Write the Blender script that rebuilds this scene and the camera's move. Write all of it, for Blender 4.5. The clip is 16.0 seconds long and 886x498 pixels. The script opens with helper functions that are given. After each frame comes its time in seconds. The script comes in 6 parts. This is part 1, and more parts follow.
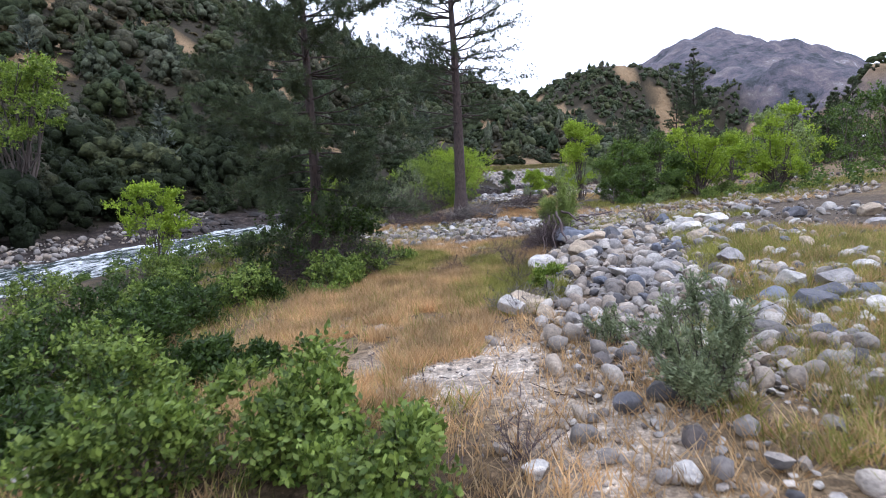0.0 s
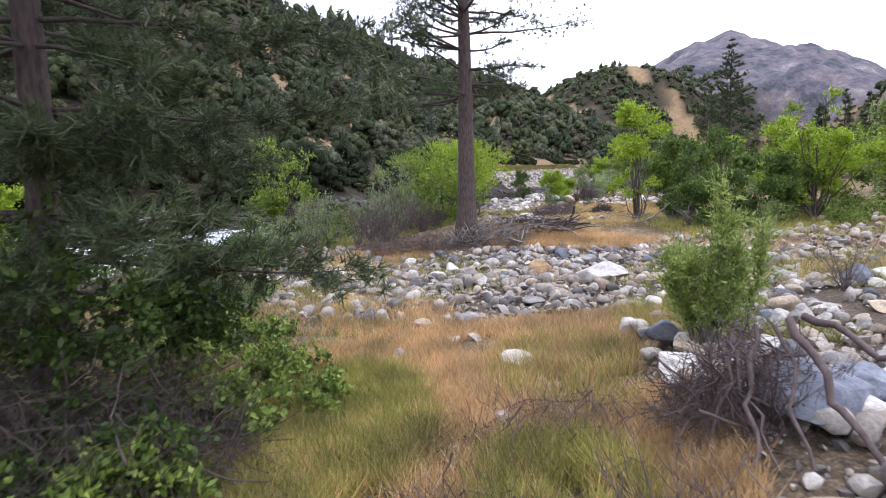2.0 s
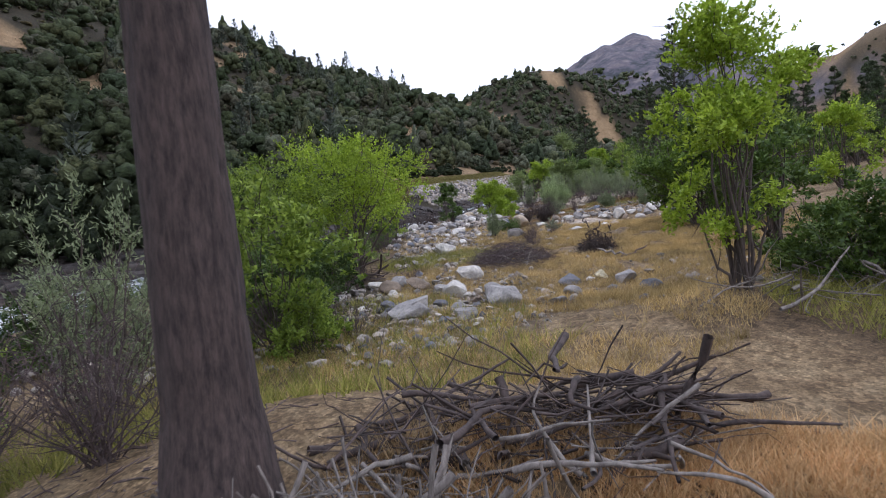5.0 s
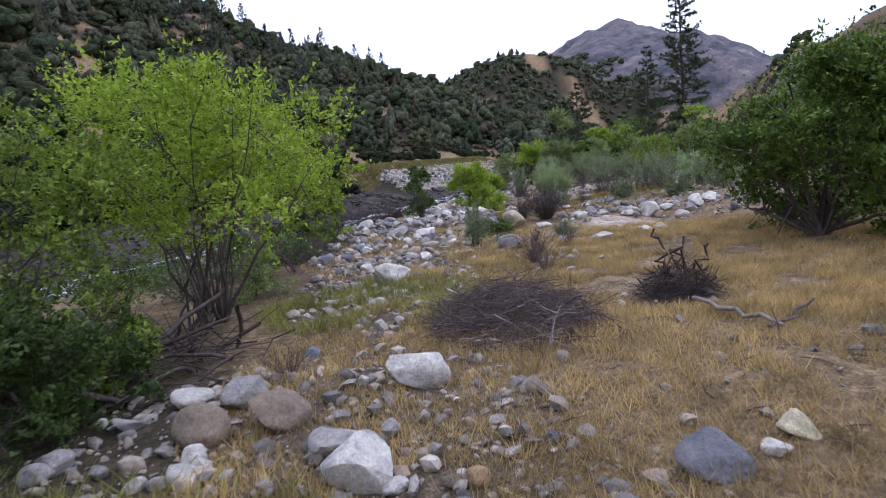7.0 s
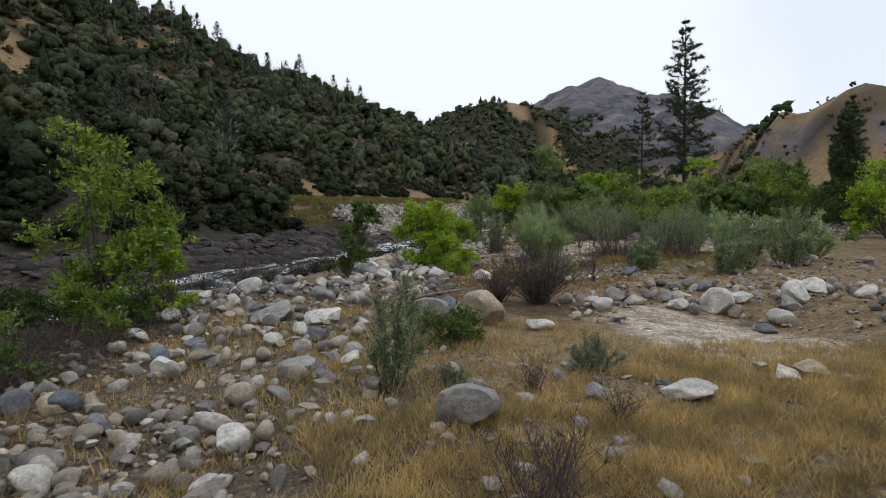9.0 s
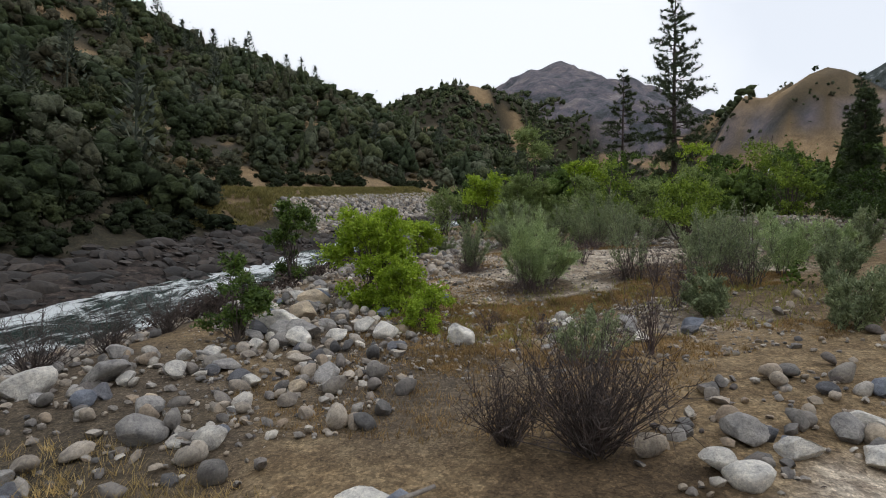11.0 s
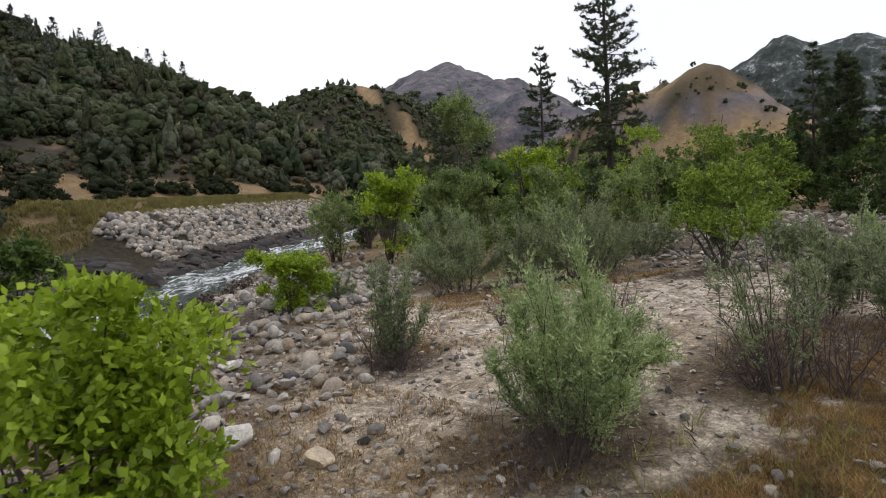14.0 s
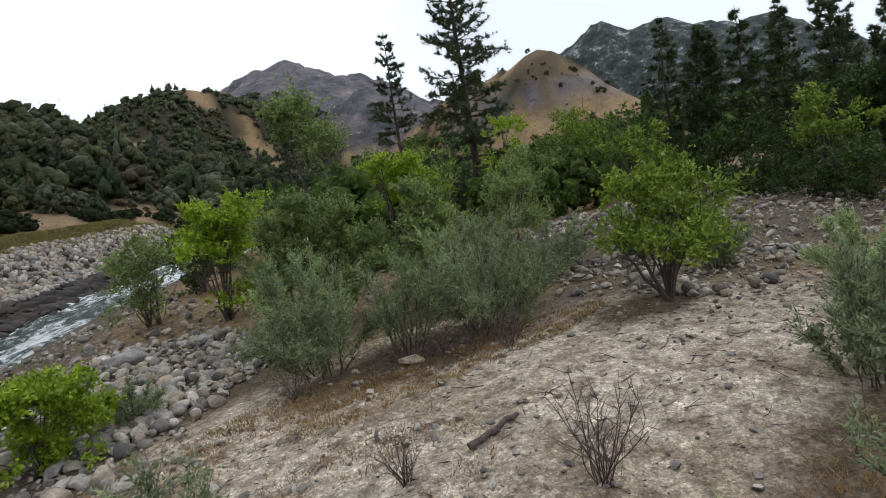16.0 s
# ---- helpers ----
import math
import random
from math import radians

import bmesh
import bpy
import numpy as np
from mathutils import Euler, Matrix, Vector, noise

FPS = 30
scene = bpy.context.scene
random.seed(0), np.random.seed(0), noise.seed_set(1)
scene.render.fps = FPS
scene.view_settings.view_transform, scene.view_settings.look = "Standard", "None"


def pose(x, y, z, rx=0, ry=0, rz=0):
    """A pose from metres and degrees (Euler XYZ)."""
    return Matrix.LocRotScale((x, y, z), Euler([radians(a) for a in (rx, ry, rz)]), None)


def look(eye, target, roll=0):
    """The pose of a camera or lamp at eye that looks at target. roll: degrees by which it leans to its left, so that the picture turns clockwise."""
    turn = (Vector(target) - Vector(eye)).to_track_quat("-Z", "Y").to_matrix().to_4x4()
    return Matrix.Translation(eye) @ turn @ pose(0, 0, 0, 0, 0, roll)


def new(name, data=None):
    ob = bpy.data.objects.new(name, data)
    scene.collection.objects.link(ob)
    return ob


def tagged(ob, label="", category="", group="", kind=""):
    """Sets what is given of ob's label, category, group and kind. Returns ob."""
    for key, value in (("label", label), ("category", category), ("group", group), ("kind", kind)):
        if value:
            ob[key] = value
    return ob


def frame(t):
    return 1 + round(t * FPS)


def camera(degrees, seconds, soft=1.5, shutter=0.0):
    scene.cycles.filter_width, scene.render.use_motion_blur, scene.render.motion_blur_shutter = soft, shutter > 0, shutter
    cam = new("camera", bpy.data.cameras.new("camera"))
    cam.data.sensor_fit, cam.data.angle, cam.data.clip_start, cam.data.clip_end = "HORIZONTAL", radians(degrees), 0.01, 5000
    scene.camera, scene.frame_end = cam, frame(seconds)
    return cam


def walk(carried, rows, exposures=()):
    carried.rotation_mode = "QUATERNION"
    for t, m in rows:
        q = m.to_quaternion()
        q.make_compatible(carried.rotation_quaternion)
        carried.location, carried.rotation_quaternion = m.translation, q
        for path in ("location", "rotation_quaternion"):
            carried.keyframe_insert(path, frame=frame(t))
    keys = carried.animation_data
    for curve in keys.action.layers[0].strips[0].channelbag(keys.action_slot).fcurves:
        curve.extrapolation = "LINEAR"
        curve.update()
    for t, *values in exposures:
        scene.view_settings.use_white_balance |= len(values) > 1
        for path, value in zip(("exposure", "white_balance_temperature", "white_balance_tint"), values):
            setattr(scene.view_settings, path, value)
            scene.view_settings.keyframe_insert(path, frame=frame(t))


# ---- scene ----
cam = camera(74.0, 16.0, soft=1.0, shutter=0.12)
PATH = [
    (0, (0.0, 0.0, 2.511), (-0.071, 1.991, 2.341), -2.3),
    (0.5, (0.022, 3.501, 2.795), (-0.051, 5.491, 2.614), -2.3),
    (1, (0.051, 7.106, 2.942), (-0.017, 9.092, 2.716), -0.6),
    (1.5, (-0.058, 10.821, 3.13), (-0.126, 12.809, 2.92), 1.4),
    (2, (-0.08, 14.659, 3.215), (-0.162, 16.65, 3.04), -0.8),
    (2.5, (-0.049, 18.651, 3.371), (-0.074, 20.644, 3.205), -5.0),
    (3, (0.107, 22.645, 3.571), (0.11, 24.643, 3.466), -6.6),
    (3.5, (0.425, 26.441, 3.795), (0.474, 28.439, 3.711), -7.1),
    (4, (0.82, 29.924, 3.996), (0.939, 31.919, 3.904), -7.3),
    (6.5, (3.22, 45.362, 4.519), (3.386, 47.344, 4.308), -2.7),
    (7, (3.931, 49.182, 4.503), (4.15, 51.16, 4.31), -4.4),
    (7.5, (4.73, 52.945, 4.442), (5.03, 54.917, 4.301), -5.0),
    (8, (5.59, 56.508, 4.436), (5.914, 58.478, 4.322), -4.1),
    (8.5, (6.406, 59.843, 4.58), (6.732, 61.814, 4.49), -2.3),
    (9, (7.233, 62.953, 4.903), (7.556, 64.926, 4.846), 0.0),
    (9.5, (7.833, 65.611, 5.373), (8.149, 67.584, 5.288), 1.3),
    (10, (8.363, 68.378, 5.782), (8.727, 70.342, 5.684), 1.2),
    (12.5, (10.769, 81.05, 6.593), (11.296, 82.976, 6.481), -1.9),
    (13, (11.507, 83.872, 6.682), (12.093, 85.78, 6.567), -1.5),
    (13.5, (12.296, 86.694, 6.79), (12.996, 88.561, 6.638), -2.2),
    (14, (13.077, 88.873, 7.021), (13.859, 90.711, 6.911), -3.0),
    (14.5, (13.867, 90.704, 7.286), (14.744, 92.499, 7.184), -4.5),
    (15, (14.701, 92.377, 7.637), (15.677, 94.118, 7.508), -6.4),
    (15.5, (15.632, 93.949, 7.976), (16.709, 95.627, 7.821), -7.0),
    (16, (16.473, 95.324, 8.382), (17.652, 96.931, 8.209), -8.9),
]
walk(cam, [(t, look(eye, target, roll)) for t, eye, target, roll in PATH], exposures=[(0.0, -0.1, 5480, 20), (1.0, -0.08, 5500, 22), (2.0, 0.25, 5800, 22), (2.5, 0.21, 5850, 24), (3.5, -0.17, 5800, 18), (6.5, -0.54, 5480, 24), (7.5, -0.35, 5380, 25), (8.0, -0.54, 5600, 21), (9.0, -0.99, 6150, 11), (12.5, -0.96, 6300, 12), (14.0, -0.75, 6400, 14), (14.6, -0.84, 6300, 11), (16.0, -0.84, 6150, 10)])

# ---- sky and sun: bright overcast with thin breaks ----
world = bpy.data.worlds.new("world")
scene.world = world
world.use_nodes = True
wn, wl = world.node_tree.nodes, world.node_tree.links
wn.clear()
w_out = wn.new("ShaderNodeOutputWorld")
w_bg = wn.new("ShaderNodeBackground")
w_bg2 = wn.new("ShaderNodeBackground")
w_mix = wn.new("ShaderNodeMixShader")
w_sky = wn.new("ShaderNodeTexSky")
w_sky.sky_type = "NISHITA"
w_sky.sun_disc = False
w_sky.sun_elevation = radians(58)
w_sky.sun_rotation = radians(70)
w_bg.inputs[1].default_value = 0.15
w_bg2.inputs[0].default_value = (0.97, 1.0, 1.03, 1)
w_bg2.inputs[1].default_value = 1.95
w_tc = wn.new("ShaderNodeTexCoord")
w_noise = wn.new("ShaderNodeTexNoise")
w_noise.inputs["Scale"].default_value = 2.2
w_noise.inputs["Detail"].default_value = 5
w_ramp = wn.new("ShaderNodeValToRGB")
w_ramp.color_ramp.elements[0].position = 0.28
w_ramp.color_ramp.elements[0].color = (0.82, 0.82, 0.82, 1)
w_ramp.color_ramp.elements[1].position = 0.48
wl.new(w_tc.outputs["Generated"], w_noise.inputs["Vector"])
# the cloud thins out towards the upper valley's right side
w_thin = wn.new("ShaderNodeVectorMath")
w_thin.operation = "DOT_PRODUCT"
w_thin.inputs[1].default_value = (0.78, 0.55, 0.30)
w_slope = wn.new("ShaderNodeMapRange")
w_slope.inputs[1].default_value, w_slope.inputs[2].default_value = 0.86, 1.0
w_slope.inputs[3].default_value, w_slope.inputs[4].default_value = -0.12, 0.26
w_less = wn.new("ShaderNodeMath")
w_less.operation = "SUBTRACT"
wl.new(w_tc.outputs["Generated"], w_thin.inputs[0])
wl.new(w_thin.outputs["Value"], w_slope.inputs[0])
wl.new(w_noise.outputs["Fac"], w_less.inputs[0])
wl.new(w_slope.outputs[0], w_less.inputs[1])
wl.new(w_less.outputs[0], w_ramp.inputs["Fac"])
wl.new(w_ramp.outputs["Color"], w_mix.inputs["Fac"])
wl.new(w_sky.outputs[0], w_bg.inputs[0])
wl.new(w_bg.outputs[0], w_mix.inputs[1])
wl.new(w_bg2.outputs[0], w_mix.inputs[2])
wl.new(w_mix.outputs[0], w_out.inputs[0])

sun_data = bpy.data.lights.new("sun", "SUN")
sun_data.energy, sun_data.angle, sun_data.color = 0.9, radians(16), (1.0, 0.96, 0.9)
sun = new("sun", sun_data)
sun.matrix_world = look((60, 30, 90), (0, 60, 0))


# ---- materials ----
def material(name):
    m = bpy.data.materials.new(name)
    m.use_nodes = True
    n, l = m.node_tree.nodes, m.node_tree.links
    return m, n, l, n["Principled BSDF"]


def ramp_of(n, stops):
    r = n.new("ShaderNodeValToRGB")
    e = r.color_ramp.elements
    while len(e) < len(stops):
        e.new(0.5)
    for k, (p, c) in zip(e, stops):
        k.position, k.color = p, (*c, 1)
    return r


def noise_of(n, l, scale, detail=6, rough=0.6, coord="Object", stretch=None):
    tc = n.new("ShaderNodeTexCoord")
    t = n.new("ShaderNodeTexNoise")
    t.inputs["Scale"].default_value = scale
    t.inputs["Detail"].default_value = detail
    t.inputs["Roughness"].default_value = rough
    if stretch:
        mp = n.new("ShaderNodeMapping")
        mp.inputs["Scale"].default_value = stretch
        l.new(tc.outputs[coord], mp.inputs[0])
        l.new(mp.outputs[0], t.inputs["Vector"])
    else:
        l.new(tc.outputs[coord], t.inputs["Vector"])
    return t


def mix_of(n, l, fac, a, b, mode="MIX"):
    m = n.new("ShaderNodeMix")
    m.data_type, m.blend_type = "RGBA", mode
    for sock, v in ((m.inputs[0], fac), (m.inputs[6], a), (m.inputs[7], b)):
        if isinstance(v, bpy.types.NodeSocket):
            l.new(v, sock)
        elif isinstance(v, tuple):
            sock.default_value = (*v, 1)
        else:
            sock.default_value = v
    return m.outputs[2]


def bump_of(n, l, height, strength, dist):
    b = n.new("ShaderNodeBump")
    b.inputs["Strength"].default_value, b.inputs["Distance"].default_value = strength, dist
    l.new(height, b.inputs["Height"])
    return b.outputs[0]


def leaf_material(name, dark, light, gloss=0.5, through_light=0.35, patch=(0.7, 1.2)):
    m, n, l, p = material(name)
    g = n.new("ShaderNodeNewGeometry")
    r = ramp_of(n, [(0.0, dark), (0.55, tuple((a + b) / 2 for a, b in zip(dark, light))), (1.0, light)])
    l.new(g.outputs["Random Per Island"], r.inputs[0])
    big = noise_of(n, l, 0.9, 3)
    vr = ramp_of(n, [(0.3, (patch[0], patch[0] * 1.03, patch[0])), (0.7, (patch[1], patch[1] * 0.96, patch[1] * 0.88))])
    l.new(big.outputs["Fac"], vr.inputs[0])
    c = mix_of(n, l, 1.0, r.outputs[0], vr.outputs[0], "MULTIPLY")
    l.new(c, p.inputs["Base Color"])
    p.inputs["Roughness"].default_value = gloss
    p.inputs["Specular IOR Level"].default_value = 0.3
    t = n.new("ShaderNodeBsdfTranslucent")
    l.new(c, t.inputs[0])
    s = n.new("ShaderNodeMixShader")
    s.inputs[0].default_value = through_light
    l.new(p.outputs[0], s.inputs[1])
    l.new(t.outputs[0], s.inputs[2])
    l.new(s.outputs[0], n["Material Output"].inputs[0])
    return m


def far_leaf_material(name, tones):
    """Foliage far off: each tree its own tint, leaf masses a little apart in tone."""
    m, n, l, p = material(name)
    tint = n.new("ShaderNodeAttribute")
    tint.attribute_name = "tint"
    r = ramp_of(n, [(k / (len(tones) - 1), c) for k, c in enumerate(tones)])
    l.new(tint.outputs["Fac"], r.inputs[0])
    mo = noise_of(n, l, 1.1, 7, 0.68)
    mr = ramp_of(n, [(0.36, (0.5, 0.52, 0.5)), (0.52, (1.0, 1.0, 0.97)), (0.68, (1.55, 1.5, 1.35))])
    l.new(mo.outputs["Fac"], mr.inputs[0])
    c = mix_of(n, l, 1.0, r.outputs[0], mr.outputs[0], "MULTIPLY")
    l.new(c, p.inputs["Base Color"])
    l.new(bump_of(n, l, noise_of(n, l, 2.6, 5, 0.7).outputs["Fac"], 1.0, 0.5), p.inputs["Normal"])
    p.inputs["Roughness"].default_value = 0.9
    p.inputs["Specular IOR Level"].default_value = 0.15
    return m


def wood_material(name, dark, light, scale=6, bump=0.5, stretch=(1, 1, 0.15)):
    m, n, l, p = material(name)
    a = noise_of(n, l, scale, 8, 0.7, stretch=stretch)
    r = ramp_of(n, [(0.3, dark), (0.7, light)])
    l.new(a.outputs["Fac"], r.inputs[0])
    g = n.new("ShaderNodeNewGeometry")
    v = ramp_of(n, [(0.0, (0.65, 0.65, 0.65)), (1.0, (1.25, 1.2, 1.15))])
    l.new(g.outputs["Random Per Island"], v.inputs[0])
    l.new(mix_of(n, l, 1.0, r.outputs[0], v.outputs[0], "MULTIPLY"), p.inputs["Base Color"])
    p.inputs["Roughness"].default_value = 0.9
    l.new(bump_of(n, l, a.outputs["Fac"], bump, 0.03), p.inputs["Normal"])
    return m


def stone_material(name, per_island):
    m, n, l, p = material(name)
    if per_island:
        rnd = n.new("ShaderNodeNewGeometry").outputs["Random Per Island"]
    else:
        rnd = None
    r = ramp_of(n, [(0.0, (0.085, 0.082, 0.085)), (0.15, (0.22, 0.20, 0.18)), (0.3, (0.36, 0.30, 0.235)), (0.44, (0.155, 0.142, 0.135)),
                    (0.6, (0.52, 0.48, 0.43)), (0.72, (0.28, 0.215, 0.155)), (0.86, (0.40, 0.37, 0.335)), (1.0, (0.11, 0.092, 0.085))])
    if per_island:
        l.new(rnd, r.inputs[0])
        tone = r.outputs[0]
    else:
        tone = n.new("ShaderNodeObjectInfo").outputs["Color"]
    a = noise_of(n, l, 2.6, 8, 0.65)
    ar = ramp_of(n, [(0.3, (0.45, 0.45, 0.47)), (0.45, (0.9, 0.9, 0.89)), (0.55, (1.05, 1.04, 1.0)), (0.72, (1.5, 1.47, 1.4))])
    l.new(a.outputs["Fac"], ar.inputs[0])
    c = mix_of(n, l, 1.0, tone, ar.outputs[0], "MULTIPLY")
    s = noise_of(n, l, 17, 8, 0.8)
    sr = ramp_of(n, [(0.36, (0.5, 0.5, 0.52)), (0.5, (1.0, 1.0, 1.0)), (0.64, (1.3, 1.3, 1.28))])
    l.new(s.outputs["Fac"], sr.inputs[0])
    c = mix_of(n, l, 0.8, c, sr.outputs[0], "MULTIPLY")
    l.new(c, p.inputs["Base Color"])
    p.inputs["Roughness"].default_value = 0.85
    l.new(bump_of(n, l, a.outputs["Fac"], 0.9, 0.09), p.inputs["Normal"])
    return m


M_BOULDER = stone_material("weathered_granite", False)
M_COBBLE = stone_material("river_cobble", True)
M_BROAD = leaf_material("broadleaf_green", (0.10, 0.16, 0.02), (0.32, 0.43, 0.065), through_light=0.42, patch=(0.6, 1.3))
M_BRIGHT = leaf_material("fresh_green_leaf", (0.17, 0.26, 0.014), (0.42, 0.56, 0.055), through_light=0.45, patch=(0.7, 1.25))
M_DARKLEAF = leaf_material("dark_green_leaf", (0.042, 0.082, 0.016), (0.145, 0.22, 0.042))
M_MIDLEAF = leaf_material("mid_green_leaf", (0.05, 0.095, 0.013), (0.19, 0.29, 0.045), through_light=0.35, patch=(0.6, 1.25))
# darker copy of the dark green leaf, with shade put into its colour
M_SHADELEAF = leaf_material("shaded_green_leaf", (0.022, 0.045, 0.010), (0.085, 0.14, 0.026))
M_WILLOW = leaf_material("grey_green_willow", (0.13, 0.165, 0.085), (0.37, 0.43, 0.25), through_light=0.4)
M_PALE = leaf_material("pale_sage_leaf", (0.17, 0.20, 0.14), (0.36, 0.40, 0.29))
M_FEATHER = leaf_material("pale_feathery_leaf", (0.22, 0.295, 0.125), (0.50, 0.61, 0.31), through_light=0.45)
M_PLUME = leaf_material("dull_feathery_leaf", (0.135, 0.18, 0.058), (0.34, 0.43, 0.16), through_light=0.45)
M_ORANGE = leaf_material("orange_dry_grass", (0.40, 0.25, 0.115), (0.72, 0.53, 0.305), 0.8, 0.4, (0.55, 1.35))
M_BRUSH = leaf_material("bare_brown_brush", (0.035, 0.026, 0.024), (0.11, 0.082, 0.07), 0.9, 0.05)
M_VINE = leaf_material("bramble_leaf", (0.065, 0.115, 0.022), (0.34, 0.45, 0.10), through_light=0.4, patch=(0.45, 1.4))
M_NEEDLE = leaf_material("pine_needles", (0.034, 0.055, 0.026), (0.115, 0.145, 0.068), through_light=0.25)
M_FARLEAF = far_leaf_material("live_oak_canopy", [(0.030, 0.042, 0.020), (0.060, 0.075, 0.032), (0.040, 0.055, 0.026), (0.095, 0.105, 0.050), (0.048, 0.066, 0.035), (0.12, 0.132, 0.088), (0.076, 0.068, 0.045), (0.038, 0.053, 0.023)])
# live oak tones about halved: shade of the far bank put into the colour
M_BANKOAK = far_leaf_material("shaded_oak_canopy", [(0.016, 0.024, 0.011), (0.030, 0.040, 0.017), (0.022, 0.030, 0.014), (0.042, 0.052, 0.024)])
M_FARBRUSH = far_leaf_material("slope_brush_leaf", [(0.05, 0.055, 0.028), (0.10, 0.085, 0.05), (0.065, 0.075, 0.04), (0.13, 0.10, 0.055), (0.06, 0.07, 0.03)])
M_VALLEYLEAF = far_leaf_material("valley_wood_canopy", [(0.05, 0.085, 0.018), (0.09, 0.14, 0.026), (0.045, 0.07, 0.02), (0.13, 0.19, 0.04), (0.06, 0.09, 0.03), (0.10, 0.15, 0.03)])
M_FARPINE = leaf_material("foothill_pine_canopy", (0.045, 0.055, 0.045), (0.12, 0.14, 0.105), 0.9, 0.1)
M_GRASS = leaf_material("dry_golden_grass", (0.31, 0.215, 0.085), (0.68, 0.53, 0.26), 0.8, 0.4, (0.5, 1.4))
M_MATTED = leaf_material("matted_brown_grass", (0.16, 0.095, 0.038), (0.46, 0.32, 0.15), 0.85, 0.35, (0.5, 1.4))
M_OLIVE = leaf_material("olive_bench_grass", (0.13, 0.115, 0.04), (0.30, 0.265, 0.10), 0.8, 0.3)
M_GREENGRASS = leaf_material("half_green_grass", (0.16, 0.18, 0.035), (0.42, 0.40, 0.12), 0.8, 0.4, (0.5, 1.4))
M_BARK = wood_material("pine_bark", (0.012, 0.009, 0.010), (0.108, 0.08, 0.072), 13, 1.0, (1.5, 1.5, 0.3))
M_TWIG = wood_material("grey_brown_twig", (0.05, 0.04, 0.036), (0.13, 0.105, 0.09), 10)
M_DRIFT = wood_material("weathered_driftwood", (0.07, 0.06, 0.055), (0.34, 0.31, 0.28), 9, 0.6)
M_DEADTWIG = wood_material("dead_purplish_twig", (0.045, 0.034, 0.034), (0.16, 0.12, 0.115), 9)
M_BRUSHWOOD = wood_material("dark_dead_brushwood", (0.028, 0.022, 0.022), (0.12, 0.092, 0.082), 9)


def ground_material():
    m, n, l, p = material("river_bar_ground")
    big = noise_of(n, l, 0.33, 8, 0.62)
    mid = noise_of(n, l, 1.9, 8, 0.65)
    fine = noise_of(n, l, 23, 6, 0.7)
    soil = ramp_of(n, [(0.3, (0.12, 0.082, 0.046)), (0.5, (0.23, 0.165, 0.095)), (0.7, (0.33, 0.25, 0.15))])
    l.new(mid.outputs["Fac"], soil.inputs[0])
    sand = ramp_of(n, [(0.34, (0.24, 0.19, 0.145)), (0.48, (0.43, 0.365, 0.295)), (0.62, (0.66, 0.58, 0.48))])
    l.new(mid.outputs["Fac"], sand.inputs[0])
    # gravel, toned down so its colour carries shade in the gaps between stones
    gravel = ramp_of(n, [(0.3, (0.045, 0.036, 0.028)), (0.55, (0.115, 0.093, 0.072)), (0.8, (0.21, 0.178, 0.14))])
    l.new(fine.outputs["Fac"], gravel.inputs[0])
    hillgrass = ramp_of(n, [(0.3, (0.21, 0.135, 0.068)), (0.7, (0.38, 0.275, 0.16))])
    l.new(big.outputs["Fac"], hillgrass.inputs[0])
    # brush-covered soil, its dark tone also painting the shade between trees and shrubs
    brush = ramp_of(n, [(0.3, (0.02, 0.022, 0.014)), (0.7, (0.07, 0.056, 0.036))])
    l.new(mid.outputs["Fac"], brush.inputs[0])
    # peak rock, shifted to bluish purple to paint in the distance haze
    rock_big = noise_of(n, l, 0.03, 15, 0.8)
    rock = ramp_of(n, [(0.37, (0.035, 0.045, 0.045)), (0.44, (0.075, 0.08, 0.095)), (0.5, (0.13, 0.122, 0.15)), (0.55, (0.175, 0.15, 0.165)), (0.6, (0.22, 0.20, 0.20)), (0.66, (0.42, 0.41, 0.45))])
    l.new(rock_big.outputs["Fac"], rock.inputs[0])
    gran = noise_of(n, l, 0.06, 12, 0.8)
    granite = ramp_of(n, [(0.4, (0.025, 0.033, 0.03)), (0.5, (0.055, 0.068, 0.066)), (0.56, (0.10, 0.115, 0.12)), (0.62, (0.42, 0.43, 0.45))])
    l.new(gran.outputs["Fac"], granite.inputs[0])
    strata = noise_of(n, l, 1.1, 9, 0.75, stretch=(1, 1, 4.0))
    bedrock = ramp_of(n, [(0.38, (0.012, 0.010, 0.009)), (0.5, (0.04, 0.031, 0.027)), (0.64, (0.105, 0.082, 0.07))])
    l.new(strata.outputs["Fac"], bedrock.inputs[0])
    # dark plant litter, with the shade under shrubs and trees painted in
    shaded_duff = ramp_of(n, [(0.3, (0.06, 0.042, 0.026)), (0.7, (0.15, 0.105, 0.062))])
    l.new(mid.outputs["Fac"], shaded_duff.inputs[0])
    c = soil.outputs[0]
    for key, col in (("sand", sand), ("gravel", gravel), ("brush", brush), ("hillgrass", hillgrass), ("rock", rock), ("granite", granite), ("bedrock", bedrock), ("shaded_duff", shaded_duff)):
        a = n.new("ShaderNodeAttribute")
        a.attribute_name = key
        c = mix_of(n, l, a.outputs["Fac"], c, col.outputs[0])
    tc = n.new("ShaderNodeTexCoord")
    for size, lo, hi, amount in ((9.0, 0.62, 1.42, 0.7), (26.0, 0.55, 1.5, 0.75)):
        grit = n.new("ShaderNodeTexVoronoi")
        grit.inputs["Scale"].default_value = size
        l.new(tc.outputs["Object"], grit.inputs["Vector"])
        pick = n.new("ShaderNodeSeparateColor")
        l.new(grit.outputs["Color"], pick.inputs[0])
